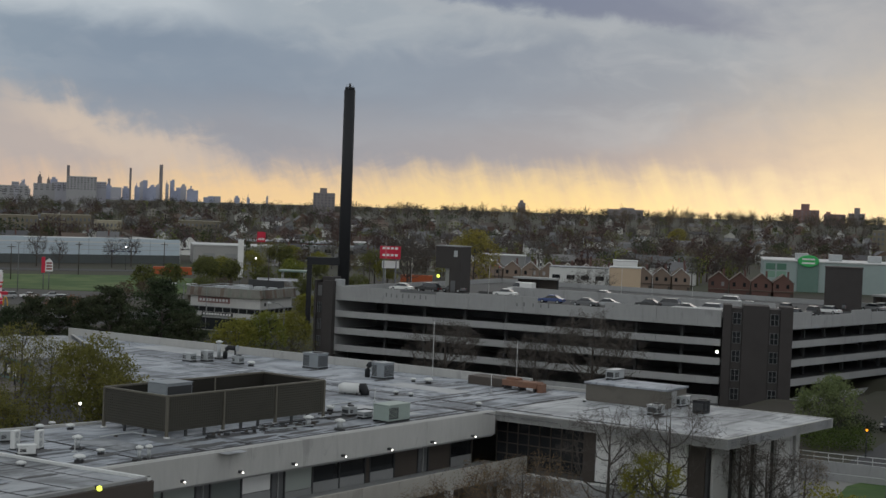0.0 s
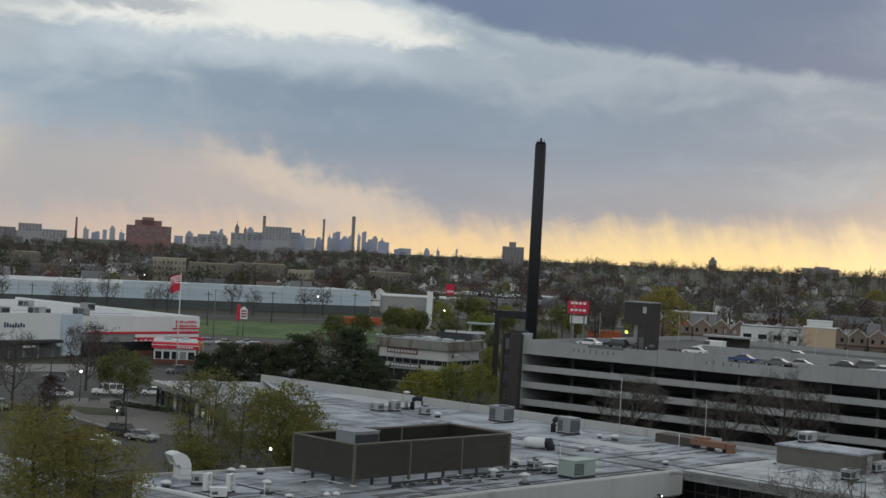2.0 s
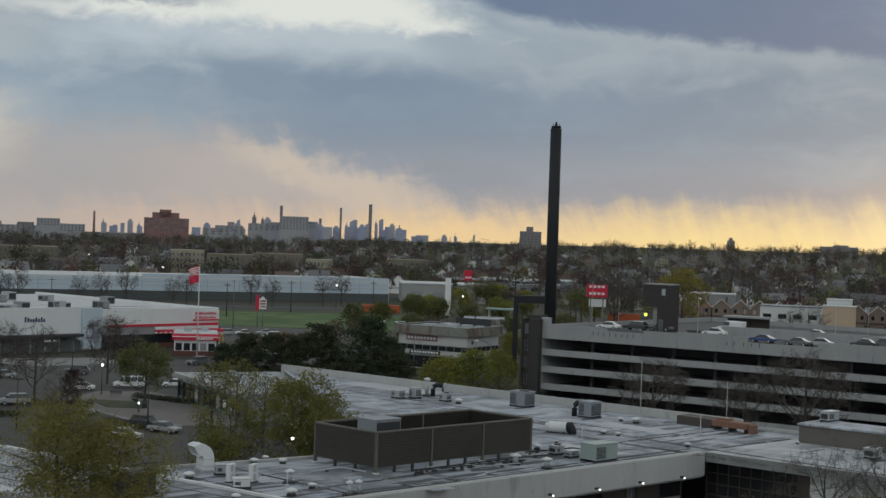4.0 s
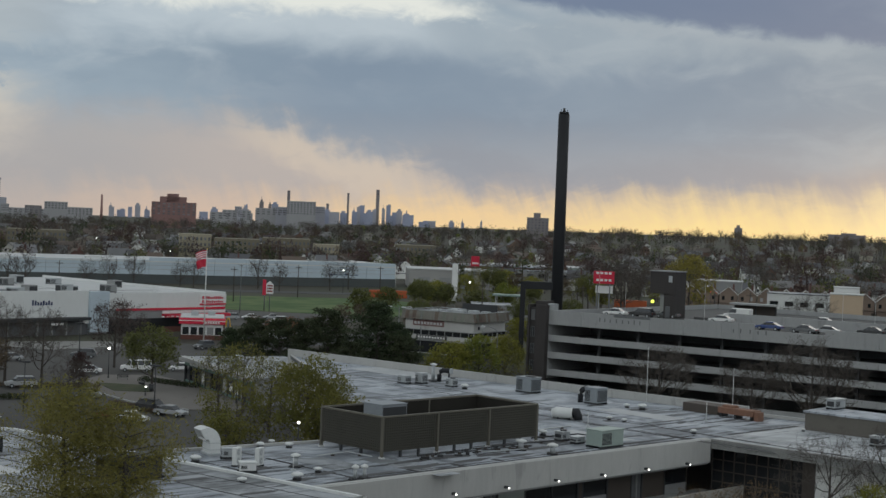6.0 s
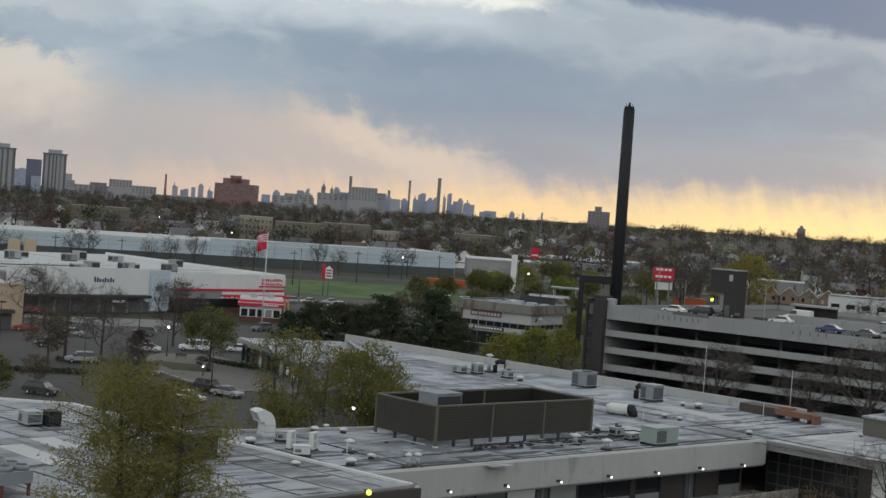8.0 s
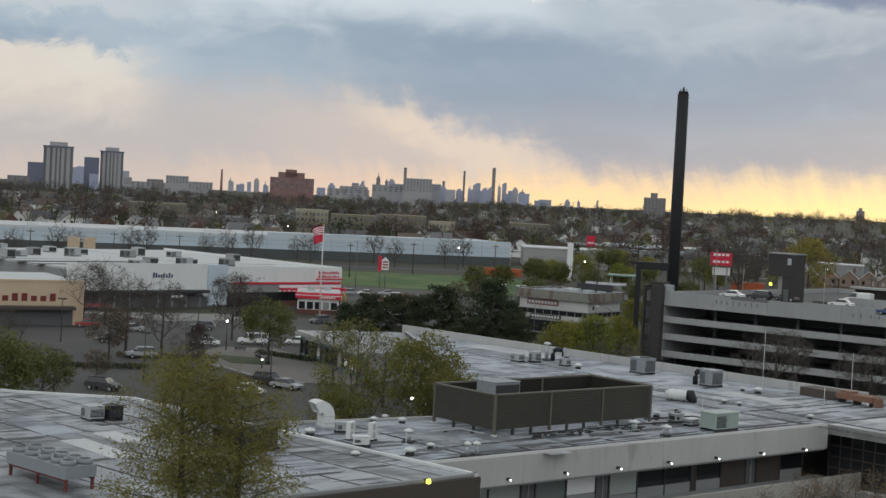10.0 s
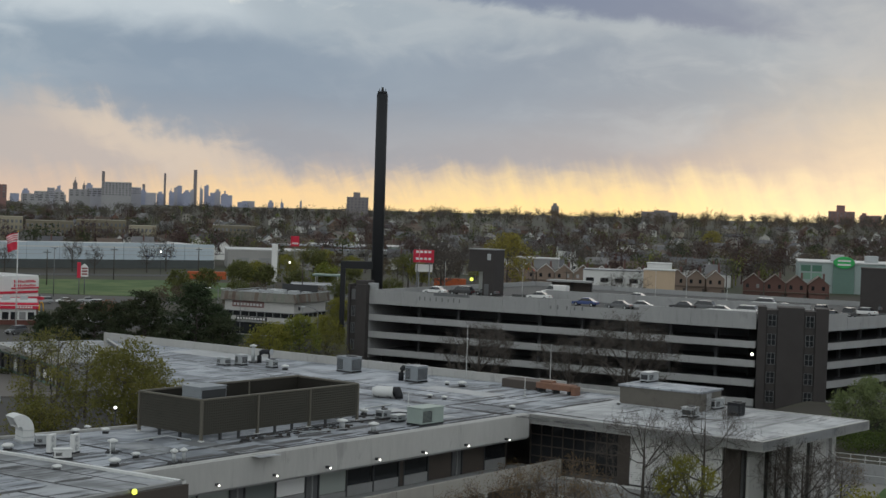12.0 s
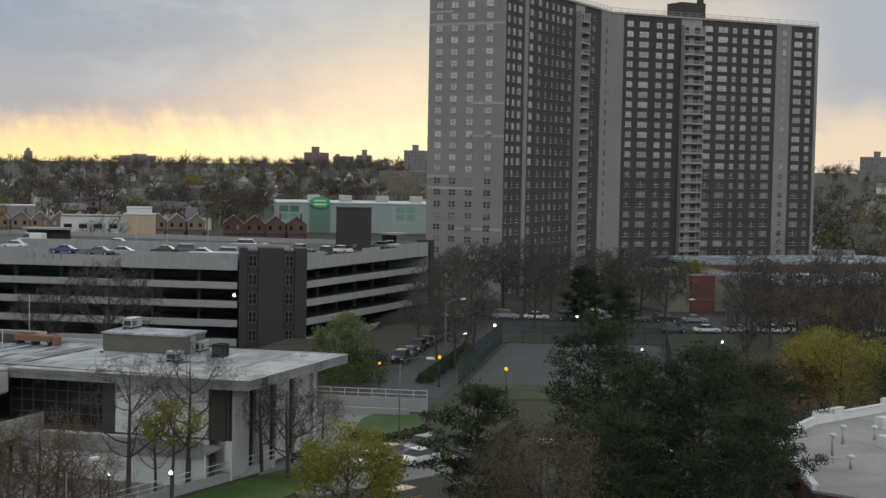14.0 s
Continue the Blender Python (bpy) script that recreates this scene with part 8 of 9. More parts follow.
def shed_roof(name, label, at, rz, w, d, h, wall, roof="white_roof", cat="building", blank=False):
    """A plain flat-roofed low building with a parapet and a row of openings."""
    g = thing(name, label, cat, (at[0], at[1], hill(at[0], at[1]) if len(at) < 3 else at[2]), rz)
    part("wall", box((-w / 2, 0, -3), (w / 2, d, h), 0.05), M[wall], g)
    part("roof", box((-w / 2 - 0.2, -0.2, h), (w / 2 + 0.2, d + 0.2, h + 0.3)), M[roof], g)
    n = 0 if blank else max(int(w / 5), 2)
    for i in range(n):
        x = -w / 2 + w * (i + 0.2) / n
        for z in ([1.0] if h < 6 else [1.0, 4.2] if h < 9 else [1.0, 4.2, 7.4]):
            part("window", box((x, -0.06, z), (x + w / n * 0.55, -0.01, z + 1.5)), M["dark_glass"], g)
    return g


M["mint_dark"] = material("dark_mint_cladding", (0.13, 0.21, 0.18), 0.75, 0.15, 0.3)


def plaza_store():
    """A low glazed shop: piers, panes, door, sign band and a flat roof with a raised edge."""
    a, b = (-59.6, 240.6), (-43.2, 214.0)
    L = (Vector(b) - Vector(a)).length
    g = thing("plaza_store", "low glass-fronted shop with a pale flat roof on the plaza", "building")
    m = along(a, b, 0)
    part("wall", box((0, 0.5, 0), (L, 17, 3.9), 0.04, m), M["grey_panel"], g)
    part("roof", box((-0.2, 0.3, 3.9), (L + 0.2, 17.2, 4.1), 0.02, m), M["membrane_pale"], g, "pale flat roof")
    part("roof_edge", box((-0.4, -0.9, 3.55), (L + 0.4, 0.28, 4.2), 0.03, m), M["fascia"], g, "pale roof edge over the shop front")
    part("sign_band", box((0.2, -0.06, 2.85), (L - 0.2, 0.44, 3.5), 0.02, m), M["mint_dark"], g, "dark green sign band")
    for i in range(10):
        part("sign_bar", box((3 + i * 0.75, -0.12, 3.0), (3.45 + i * 0.75, -0.065, 3.35), 0, m), M["white_paint"], g)
    n = 12
    for i in range(n + 1):
        x = L * i / n
        part("pier", box((x - 0.12, 0.0, 0), (x + 0.12, 0.46, 2.84), 0.02, m), M["dark_pole"], g)
        if i < n:
            part("pane", box((x + 0.14, 0.2, 0.5), (x + L / n - 0.14, 0.26, 2.8), 0, m), M["dark_glass"], g)
            part("sill", box((x + 0.14, 0.14, 0), (x + L / n - 0.14, 0.3, 0.48), 0, m), M["mint_dark"], g)
    for i in (3, 8, 9):
        part("poster", box((L * (i + 0.3) / n, 0.15, 0.9), (L * (i + 0.75) / n, 0.19, 2.2), 0, m), M["white_paint"], g)
    for x, y in ((6, 6), (15, 9), (22, 5)):
        part("roof_unit", box((x, y, 4.1), (x + 1.6, y + 1.2, 5.0), 0.05, m), M["galv"], g)


plaza_store()


def restaurant():
    """The red-trimmed fast food house by the street."""
    x, y, _ = polar(-13.32, 331)
    g = thing("restaurant", "low fast food house with red roof band and white walls", "building", (x, y, 0), 13)
    w = 4.5
    part("wall", box((-w, 0, 0), (w, 12, 4.0), 0.05), M["white_wall"], g)
    part("base", box((-w - 0.05, -0.06, 0), (w + 0.05, 0.0, 1.0), 0.02), M["red_brick"], g, "red brick base")
    part("roof_band", box((-w - 0.5, -0.6, 3.4), (w + 0.5, 12.4, 4.7), 0.25), M["red_sign"], g, "red roof band")
    part("roof_stripe", box((-w - 0.55, -0.66, 4.05), (w + 0.55, -0.61, 4.2)), M["white_paint"], g)
    part("roof", box((-w - 0.2, -0.3, 4.7), (w + 0.2, 12.1, 4.85)), M["white_roof"], g)
    for i in range(5):
        x0 = -w + 0.3 + i * 1.75
        part("window", box((x0, -0.08, 1.1), (x0 + 1.35, -0.01, 2.7)), M["dark_glass"], g)
    for i in range(6):
        part("sign_bar", box((0.6 + i * 0.55, -0.68, 3.55), (0.95 + i * 0.55, -0.62, 3.95)), M["white_paint"], g)
    for x0, y0 in ((-2.5, 5), (1.2, 7)):
        part("roof_unit", box((x0, y0, 4.85), (x0 + 1.6, y0 + 1.3, 5.8), 0.05), M["galv"], g)


restaurant()


def shipping_container(x, y, rz, length):
    t = thing("shipping_container", "orange-red ribbed steel container by the road", "container", (x, y, hill(x, y) + 0.05), rz, "containers")
    part("body", box((-length / 2, 0, 0), (length / 2, 2.4, 2.6), 0.04), M["orange_steel"], t)
    n = int(length / 0.6)
    for i in range(n):
        part("rib", box((-length / 2 + 0.15 + i * 0.6, -0.05, 0.15), (-length / 2 + 0.42 + i * 0.6, 0.0, 2.45)), M["orange_steel"], t)


M["orange_steel"] = material("orange_red_steel", (0.42, 0.10, 0.035), 0.7, 0.2, 0.8, stain=0.3)
shipping_container(*polar(-6.72, 536)[:2], 6, 7.0)
shipping_container(*polar(-5.98, 537)[:2], 6, 6.1)
shed_roof("warehouse", "low grey building with a flat dark roof", (-13, 428), 3, 22, 16, 4.4, "grey_panel", "membrane_dark")
shipping_container(*polar(2.79, 540)[:2], -4, 11.4)


def forecourt_canopy():
    t = thing("canopy", "flat pale green forecourt canopy on white columns", "canopy", (-15.4, 474, 0), -4)
    part("roof", box((-4.4, -3, 5.3), (4.4, 3, 5.9), 0.05), M["green_unit"], t)
    part("fascia_strip", box((-4.45, -3.06, 5.35), (4.45, -3.01, 5.6)), M["mint_dark"], t)
    for x in (-3.4, 3.4):
        for y in (-2.2, 2.2):
            part("column", tube([(x, y, 0), (x, y, 5.3)], 0.16, 8), M["white_metal"], t)
    for x in (-1.8, 1.8):
        part("pump", box((x - 0.4, -0.3, 0), (x + 0.4, 0.3, 1.7), 0.05), M["grey_panel"], t)


forecourt_canopy()
shed_roof("warehouse", "long low building with a red-brown flat roof", (-37, 900), 3, 24, 16, 6.0, "brown_brick", "brown_brick")
for k in range(5):
    shed_roof("row_house", "small white flat-roofed terrace house", (-39.5 + k * 8.1, 838 + k * 2), 2, 7.5, 11, 5.4 + 0.5 * (k % 2), "white_wall", "membrane_dark")
shed_roof("warehouse", "white workshop under a dark flat roof", (80.6, 514), -14, 20, 14, 8.2, "white_wall", "membrane_dark")
shed_roof("warehouse", "tan and white storage building", (92.6, 492), -12, 10.2, 10, 9.6, "tan_wall", blank=True)
shed_roof("warehouse", "white storage building with flat roof", (94.6, 503), -12, 8.0, 10, 11.4, "white_wall", blank=True)
shed_roof("warehouse", "pale green building with flat roof", (-6, 760), 0, 60, 30, 7, "green_unit", "white_roof")
shed_roof("warehouse", "red-brown brick building with flat roof", (-24, 700), 6, 50, 30, 8, "brown_brick", "membrane")
shed_roof("warehouse", "grey shop building with flat roof", (-2, 690), 6, 46, 30, 7, "grey_panel", "membrane")


def storage_house():
    g = thing("storage_building", "pale green three-storey storage building with green sign", "building", (162.5, 577, 0), -14)
    w = 66
    part("wall", box((0.4, 0, 0), (w, 40, 11.6), 0.1), M["mint"], g)
    part("roof", box((0.1, -0.3, 11.6), (w + 0.3, 40.3, 12.0)), M["white_roof"], g)
    for k in range(2):
        for j in range(2):
            for x in (1.2 + 4.2 * j, w * 0.72 + 4.2 * j):
                part("window", box((x, -0.12, 5.2 + k * 3.0), (x + 3.6, -0.02, 7.6 + k * 3.0)), M["mint_glass"], g)
    part("sign_tower", box((13.2, -0.6, 0), (21.2, 3, 12.6), 0.05), M["mint_dark"], g)
    bm = bmesh.new()
    rings = [[bm.verts.new((17.2 + 4.0 * math.cos(q) * k, y, 12.0 + 2.3 * math.sin(q) * k)) for q in [2 * math.pi * i / 24 for i in range(24)]] for y, k in ((-0.62, 1.0), (-1.1, 1.0), (-1.2, 0.93))]
    for lo, hi in zip(rings, rings[1:]):
        for i in range(24):
            bm.faces.new((lo[i], lo[(i + 1) % 24], hi[(i + 1) % 24], hi[i]))
    bm.faces.new(rings[-1])
    bm.faces.new(rings[0][::-1])
    bmesh.ops.recalc_face_normals(bm, faces=bm.faces)
    part("sign", bm, M["green_sign"], g, "green oval sign")
    for z in (12.4, 10.9):
        part("sign_bar", box((14.8, -1.26, z), (19.6, -1.21, z + 0.6)), M["white_paint"], g)
    for x in (13, 26, 41, 55):
        part("roof_unit", box((x, 14, 11.9), (x + 5, 18, 14.6), 0.1), M["galv"], g)


M["mint"] = material("pale_mint_cladding", (0.30, 0.365, 0.355), 0.75, 0.15, 0.15, stain=0.1)
M["mint_glass"] = pane_glass("mint_glass", (0.10, 0.20, 0.15), (0.22, 0.36, 0.28), 0.5, 0.15)
storage_house()


# ---- lower right: white roof and the brick block by the street ----
def near_annex():
    g = thing("annex_building", "near low building with white stepped parapets", "building")
    poly = [(64.5, 88.5), (72.8, 105.5), (81.4, 112), (98, 118), (120, 80), (80, 62)]
    part("roof", prism(poly[::-1], 4.8, 5.0), M["gravel_roof"], g)
    part("wall", prism([(p[0] + 0.25, p[1] - 0.1) for p in poly[::-1]], 0, 4.8), M["brown_brick"], g)
    steps = ((poly[1], poly[2], 5.6), (poly[2], (85.6, 113.6), 6.1), ((85.6, 113.6), (92, 116), 5.7), ((92, 116), poly[3], 6.2), (poly[0], poly[1], 5.3))
    for a, b, z in steps:
        part("parapet", strip(a, b, 0.35, 5.0, z, side=-1), M["white_wall"], g)
        part("coping", strip(a, b, 0.5, z, z + 0.12, side=-1), M["white_metal"], g)
    for x, y, h in ((74, 99, 1.6), (78, 103, 1.4), (82, 104, 1.0), (72, 94, 0.9), (79.5, 96, 1.2)):
        part("vent_pipe", tube([(x, y, 5.0), (x, y, 5.0 + h)], 0.12, 8), M["galv"], g)
        part("vent_cap", tube([(x, y, 5.0 + h), (x, y, 5.2 + h)], [0.35, 0.2], 10), M["white_metal"], g)
    for x, y in ((80, 100), (86, 108), (76, 91)):
        part("roof_unit", box((x, y, 5.0), (x + 1.4, y + 1.2, 6.0), 0.05), M["white_metal"], g)


near_annex()


def brick_block():
    g = thing("brick_building", "low weathered building with a red brick bay", "building", (149.6, 254.0, 0), -6)
    part("wall", box((0, 0, 0), (17, 20, 7), 0.05), M["weathered"], g)
    part("brick_bay", box((5.2, -0.3, 0), (10.4, 0.0, 7.05), 0.03), M["red_brick"], g)
    part("roof", box((-0.2, -0.2, 7.0), (17.2, 20.2, 7.3)), M["membrane_dark"], g)
    g = thing("low_roof_building", "long low building with a pale flat roof", "building", (166, 240, 0), -10)
    part("wall", box((0, 0, 0), (44, 26, 6.2), 0.05), M["brown_brick"], g)
    part("roof", box((-0.3, -0.3, 6.2), (44.3, 26.3, 6.7)), M["membrane"], g)
    for x in range(3, 42, 5):
        part("roof_unit", box((x, 8, 6.7), (x + 1.6, 10, 7.6), 0.05), M["galv"], g)
    g = thing("low_roof_building", "second low building with a pale flat roof", "building", (176, 286, 0), -4)
    part("wall", box((0, 0, 0), (60, 24, 6.8), 0.05), M["brown_brick"], g)
    part("roof", box((-0.3, -0.3, 6.8), (60.3, 24.3, 7.3)), M["membrane"], g)


brick_block()

# ---- far distance ----
def tower_block(name, label, az0, az1, el, d, mat, base=None, rows=0, cols=0, crown=()):
    """A far building by its bearings, the rise of its top and its distance. crown: narrower tops (share from, share to, rise)."""
    mid = (az0 + az1) / 2
    x, y, _ = polar(mid, d)
    w = d * math.tan(radians(az1 - az0))
    top = EYE_H + d * math.tan(radians(el))
    z0 = hill(x, y) - 2 if base is None else base
    g = thing(name, label, "building", (x, y, z0), -mid)
    h = top - z0
    dep = max(min(w, 40), 10)
    part("wall", box((-w / 2, 0, 0), (w / 2, dep, h)), M[mat], g)
    for f0, f1, e in crown:
        hz = EYE_H + d * math.tan(radians(e)) - z0
        part("roof_house", box((-w / 2 + w * f0, 1, h), (-w / 2 + w * f1, dep * 0.6, hz)), M[mat], g)
    proto = None
    for r in range(rows):
        for c in range(cols):
            ww, hh = w / cols * 0.5, 1.6
            m = pose(-w / 2 + w * (c + 0.25) / cols, -0.15, h - 3.2 - r * 3.1)
            if proto is None:
                proto = part("window", box((0, 0, 0), (ww, 0.1, hh)), M["far_glass"], g)
                proto.matrix_basis = m
            else:
                share("window", proto, g, m)
    return g


M["far_glass"] = pane_glass("far_window_glass", (0.11, 0.11, 0.12), (0.20, 0.20, 0.21), 0.3, 0.3)
# haze is put into these wall colours; no air is modelled
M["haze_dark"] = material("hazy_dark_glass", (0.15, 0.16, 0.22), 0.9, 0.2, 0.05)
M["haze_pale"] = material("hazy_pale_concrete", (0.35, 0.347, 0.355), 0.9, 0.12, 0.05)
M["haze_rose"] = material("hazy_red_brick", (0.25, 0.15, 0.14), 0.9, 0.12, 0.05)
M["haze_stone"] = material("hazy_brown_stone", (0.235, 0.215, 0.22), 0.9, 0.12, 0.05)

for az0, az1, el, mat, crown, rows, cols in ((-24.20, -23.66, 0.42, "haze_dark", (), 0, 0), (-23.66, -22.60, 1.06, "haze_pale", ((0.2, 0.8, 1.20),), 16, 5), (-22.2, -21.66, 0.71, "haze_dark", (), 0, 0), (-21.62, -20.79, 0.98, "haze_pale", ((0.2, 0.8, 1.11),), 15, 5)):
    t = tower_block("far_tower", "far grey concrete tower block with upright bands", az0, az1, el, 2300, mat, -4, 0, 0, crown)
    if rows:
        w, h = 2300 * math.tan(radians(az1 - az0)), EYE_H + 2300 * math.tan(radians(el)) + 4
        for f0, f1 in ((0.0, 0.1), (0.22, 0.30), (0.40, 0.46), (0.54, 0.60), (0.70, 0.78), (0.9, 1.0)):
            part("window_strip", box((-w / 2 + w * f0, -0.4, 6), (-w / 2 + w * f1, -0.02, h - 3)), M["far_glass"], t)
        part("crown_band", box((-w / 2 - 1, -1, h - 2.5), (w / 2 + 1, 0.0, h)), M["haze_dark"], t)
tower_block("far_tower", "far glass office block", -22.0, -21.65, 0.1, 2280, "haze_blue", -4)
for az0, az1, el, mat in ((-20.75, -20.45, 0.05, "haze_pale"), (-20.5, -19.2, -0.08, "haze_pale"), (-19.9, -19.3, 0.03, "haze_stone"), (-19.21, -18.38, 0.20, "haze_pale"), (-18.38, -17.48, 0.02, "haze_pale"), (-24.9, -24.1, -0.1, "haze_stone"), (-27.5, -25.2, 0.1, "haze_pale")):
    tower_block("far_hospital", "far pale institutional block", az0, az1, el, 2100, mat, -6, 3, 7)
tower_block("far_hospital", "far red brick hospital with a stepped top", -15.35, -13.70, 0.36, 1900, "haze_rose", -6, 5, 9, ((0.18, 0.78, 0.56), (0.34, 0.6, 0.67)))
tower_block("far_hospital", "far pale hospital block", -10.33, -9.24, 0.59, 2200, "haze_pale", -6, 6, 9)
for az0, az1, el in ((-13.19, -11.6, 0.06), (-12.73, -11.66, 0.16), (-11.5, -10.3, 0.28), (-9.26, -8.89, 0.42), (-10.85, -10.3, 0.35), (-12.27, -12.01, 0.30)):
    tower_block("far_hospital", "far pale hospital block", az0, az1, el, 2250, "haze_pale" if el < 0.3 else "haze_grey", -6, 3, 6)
t = thing("far_stack", "far slender brick stack", "chimney", (*polar(-17.16, 2000)[:2], -4), 0)
part("shaft", tube([(0, 0, 0), (0, 0, 50)], [2.2, 1.3], 8), M["haze_rose"], t)

# the city skyline beyond, with its haze painted into the walls
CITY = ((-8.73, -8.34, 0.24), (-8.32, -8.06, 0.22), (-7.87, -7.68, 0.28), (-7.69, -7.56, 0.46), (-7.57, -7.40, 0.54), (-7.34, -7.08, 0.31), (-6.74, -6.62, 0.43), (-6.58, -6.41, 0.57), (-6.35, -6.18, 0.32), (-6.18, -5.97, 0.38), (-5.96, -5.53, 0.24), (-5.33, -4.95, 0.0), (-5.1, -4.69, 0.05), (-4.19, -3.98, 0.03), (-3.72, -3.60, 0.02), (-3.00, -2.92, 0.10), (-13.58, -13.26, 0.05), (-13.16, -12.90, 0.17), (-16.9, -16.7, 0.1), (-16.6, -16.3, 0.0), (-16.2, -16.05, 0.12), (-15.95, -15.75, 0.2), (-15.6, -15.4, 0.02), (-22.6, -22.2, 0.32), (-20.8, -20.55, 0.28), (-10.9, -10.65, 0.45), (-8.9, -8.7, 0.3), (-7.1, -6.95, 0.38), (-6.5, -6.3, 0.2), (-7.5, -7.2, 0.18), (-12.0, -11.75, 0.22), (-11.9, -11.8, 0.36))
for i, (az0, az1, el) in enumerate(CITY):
    tower_block("skyscraper", "distant blue-grey skyscraper painted in haze tones", az0, az1, el, 4300 + 40 * (i % 5), "haze_blue" if i % 3 else "haze_grey", -30, crown=((), ((0.2, 0.75, el + 0.07),), ((0.1, 0.6, el + 0.05), (0.3, 0.42, el + 0.16)), ((0.4, 0.95, el + 0.04),))[i % 4])
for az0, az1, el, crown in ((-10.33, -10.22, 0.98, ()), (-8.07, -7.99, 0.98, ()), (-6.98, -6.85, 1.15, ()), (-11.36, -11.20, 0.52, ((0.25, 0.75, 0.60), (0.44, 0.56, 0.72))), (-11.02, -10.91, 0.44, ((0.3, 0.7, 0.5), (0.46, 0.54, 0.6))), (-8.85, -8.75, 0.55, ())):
    tower_block("skyscraper", "distant slender skyscraper painted in haze tones", az0, az1, el, 4450, "haze_stone", -30, crown=crown)
tower_block("far_tower", "far dark apartment block on the ridge", -1.23, -0.41, 0.34, 1700, "haze_stone", 0, 5, 6, ((0.3, 0.62, 0.52),))
tower_block("far_tower", "far square tower on the ridge", 6.52, 6.81, 0.26, 2000, "haze_stone", 6, crown=((0.25, 0.7, 0.36),))
tower_block("far_tower", "long school block on the ridge", 9.90, 11.25, 0.16, 2000, "haze_stone", 6, crown=((0.35, 0.75, 0.22),))
tower_block("far_tower", "far brown apartment block on the ridge", 16.74, 17.68, 0.40, 1900, "haze_rose", 6, 5, 7, ((0.3, 0.62, 0.62),))
tower_block("far_tower", "far brown apartment block on the ridge", 17.85, 18.61, 0.28, 1950, "haze_rose", 6, 3, 6, ((0.1, 0.3, 0.36),))
tower_block("far_tower", "far brown apartment block on the ridge", 18.72, 19.30, 0.33, 1950, "haze_stone", 6, 4, 5, ((0.35, 0.7, 0.54),))
tower_block("far_tower", "far grey apartment block on the ridge", 20.51, 21.41, 0.55, 1500, "haze_stone", 6, 6, 7, ((0.35, 0.62, 0.76),))
tower_block("far_tower", "far brown apartment block beyond the tower", 37.41, 38.6, 0.60, 1600, "haze_stone", 6, 4, 7, ((0.4, 0.6, 0.8),))
for az0, az1, el, d, mat in ((-14.3, -13.1, -0.80, 810, "far_cream"), (-13.0, -11.3, -0.92, 800, "far_tan"), (-11.2, -9.4, -0.84, 820, "far_tan"), (-9.3, -8.3, -1.0, 800, "far_cream"), (-20.5, -18.4, -0.85, 900, "far_tan"), (-6.2, -4.6, -0.9, 900, "far_tan"), (19.6, 21.4, -0.25, 1000, "far_tan")):
    M.setdefault("far_cream", material("cream_render_far", (0.34, 0.31, 0.23), 0.9, 0.15, 0.1))
    M.setdefault("far_tan", material("tan_brick_far", (0.19, 0.17, 0.125), 0.9, 0.15, 0.1))
    tower_block("apartment_block", "long low tan apartment block with rows of windows", az0, az1, el, d, mat, -1, 3, max(int((az1 - az0) * 7), 4))

# ---- houses ----
WALLS = [material("house_" + n, c, 0.85, 0.12, 0.5, island=0.35) for n, c in (("white_siding", (0.70, 0.70, 0.68)), ("cream_siding", (0.42, 0.39, 0.32)), ("brown_brick", (0.14, 0.085, 0.065)), ("grey_siding", (0.27, 0.28, 0.29)), ("red_brick", (0.13, 0.072, 0.06)))]
ROOFS = [material("roof_" + n, c, 0.9, 0.2, 0.6, island=0.4) for n, c in (("grey_shingle", (0.10, 0.10, 0.108)), ("brown_shingle", (0.11, 0.085, 0.07)), ("pale_shingle", (0.16, 0.16, 0.165)))]


def gable(w, d, z0, z1, over=0.35):
    """A gabled roof with thickness; the ridge runs front to back."""
    bm = bmesh.new()
    t = 0.22
    a = w / 2 + over
    zc = z0 - over * (z1 - z0) / (w / 2)
    rows = []
    for y in (-over, d + over):
        rows.append([bm.verts.new(p) for p in ((-a, y, zc), (0, y, z1), (a, y, zc), (a, y, zc - t), (0, y, z1 - t), (-a, y, zc - t))])
    for i in range(6):
        bm.faces.new((rows[0][i], rows[1][i], rows[1][(i + 1) % 6], rows[0][(i + 1) % 6]))
    bm.faces.new(rows[0][::-1])
    bm.faces.new(rows[1])
    bmesh.ops.recalc_face_normals(bm, faces=bm.faces)
    return bm


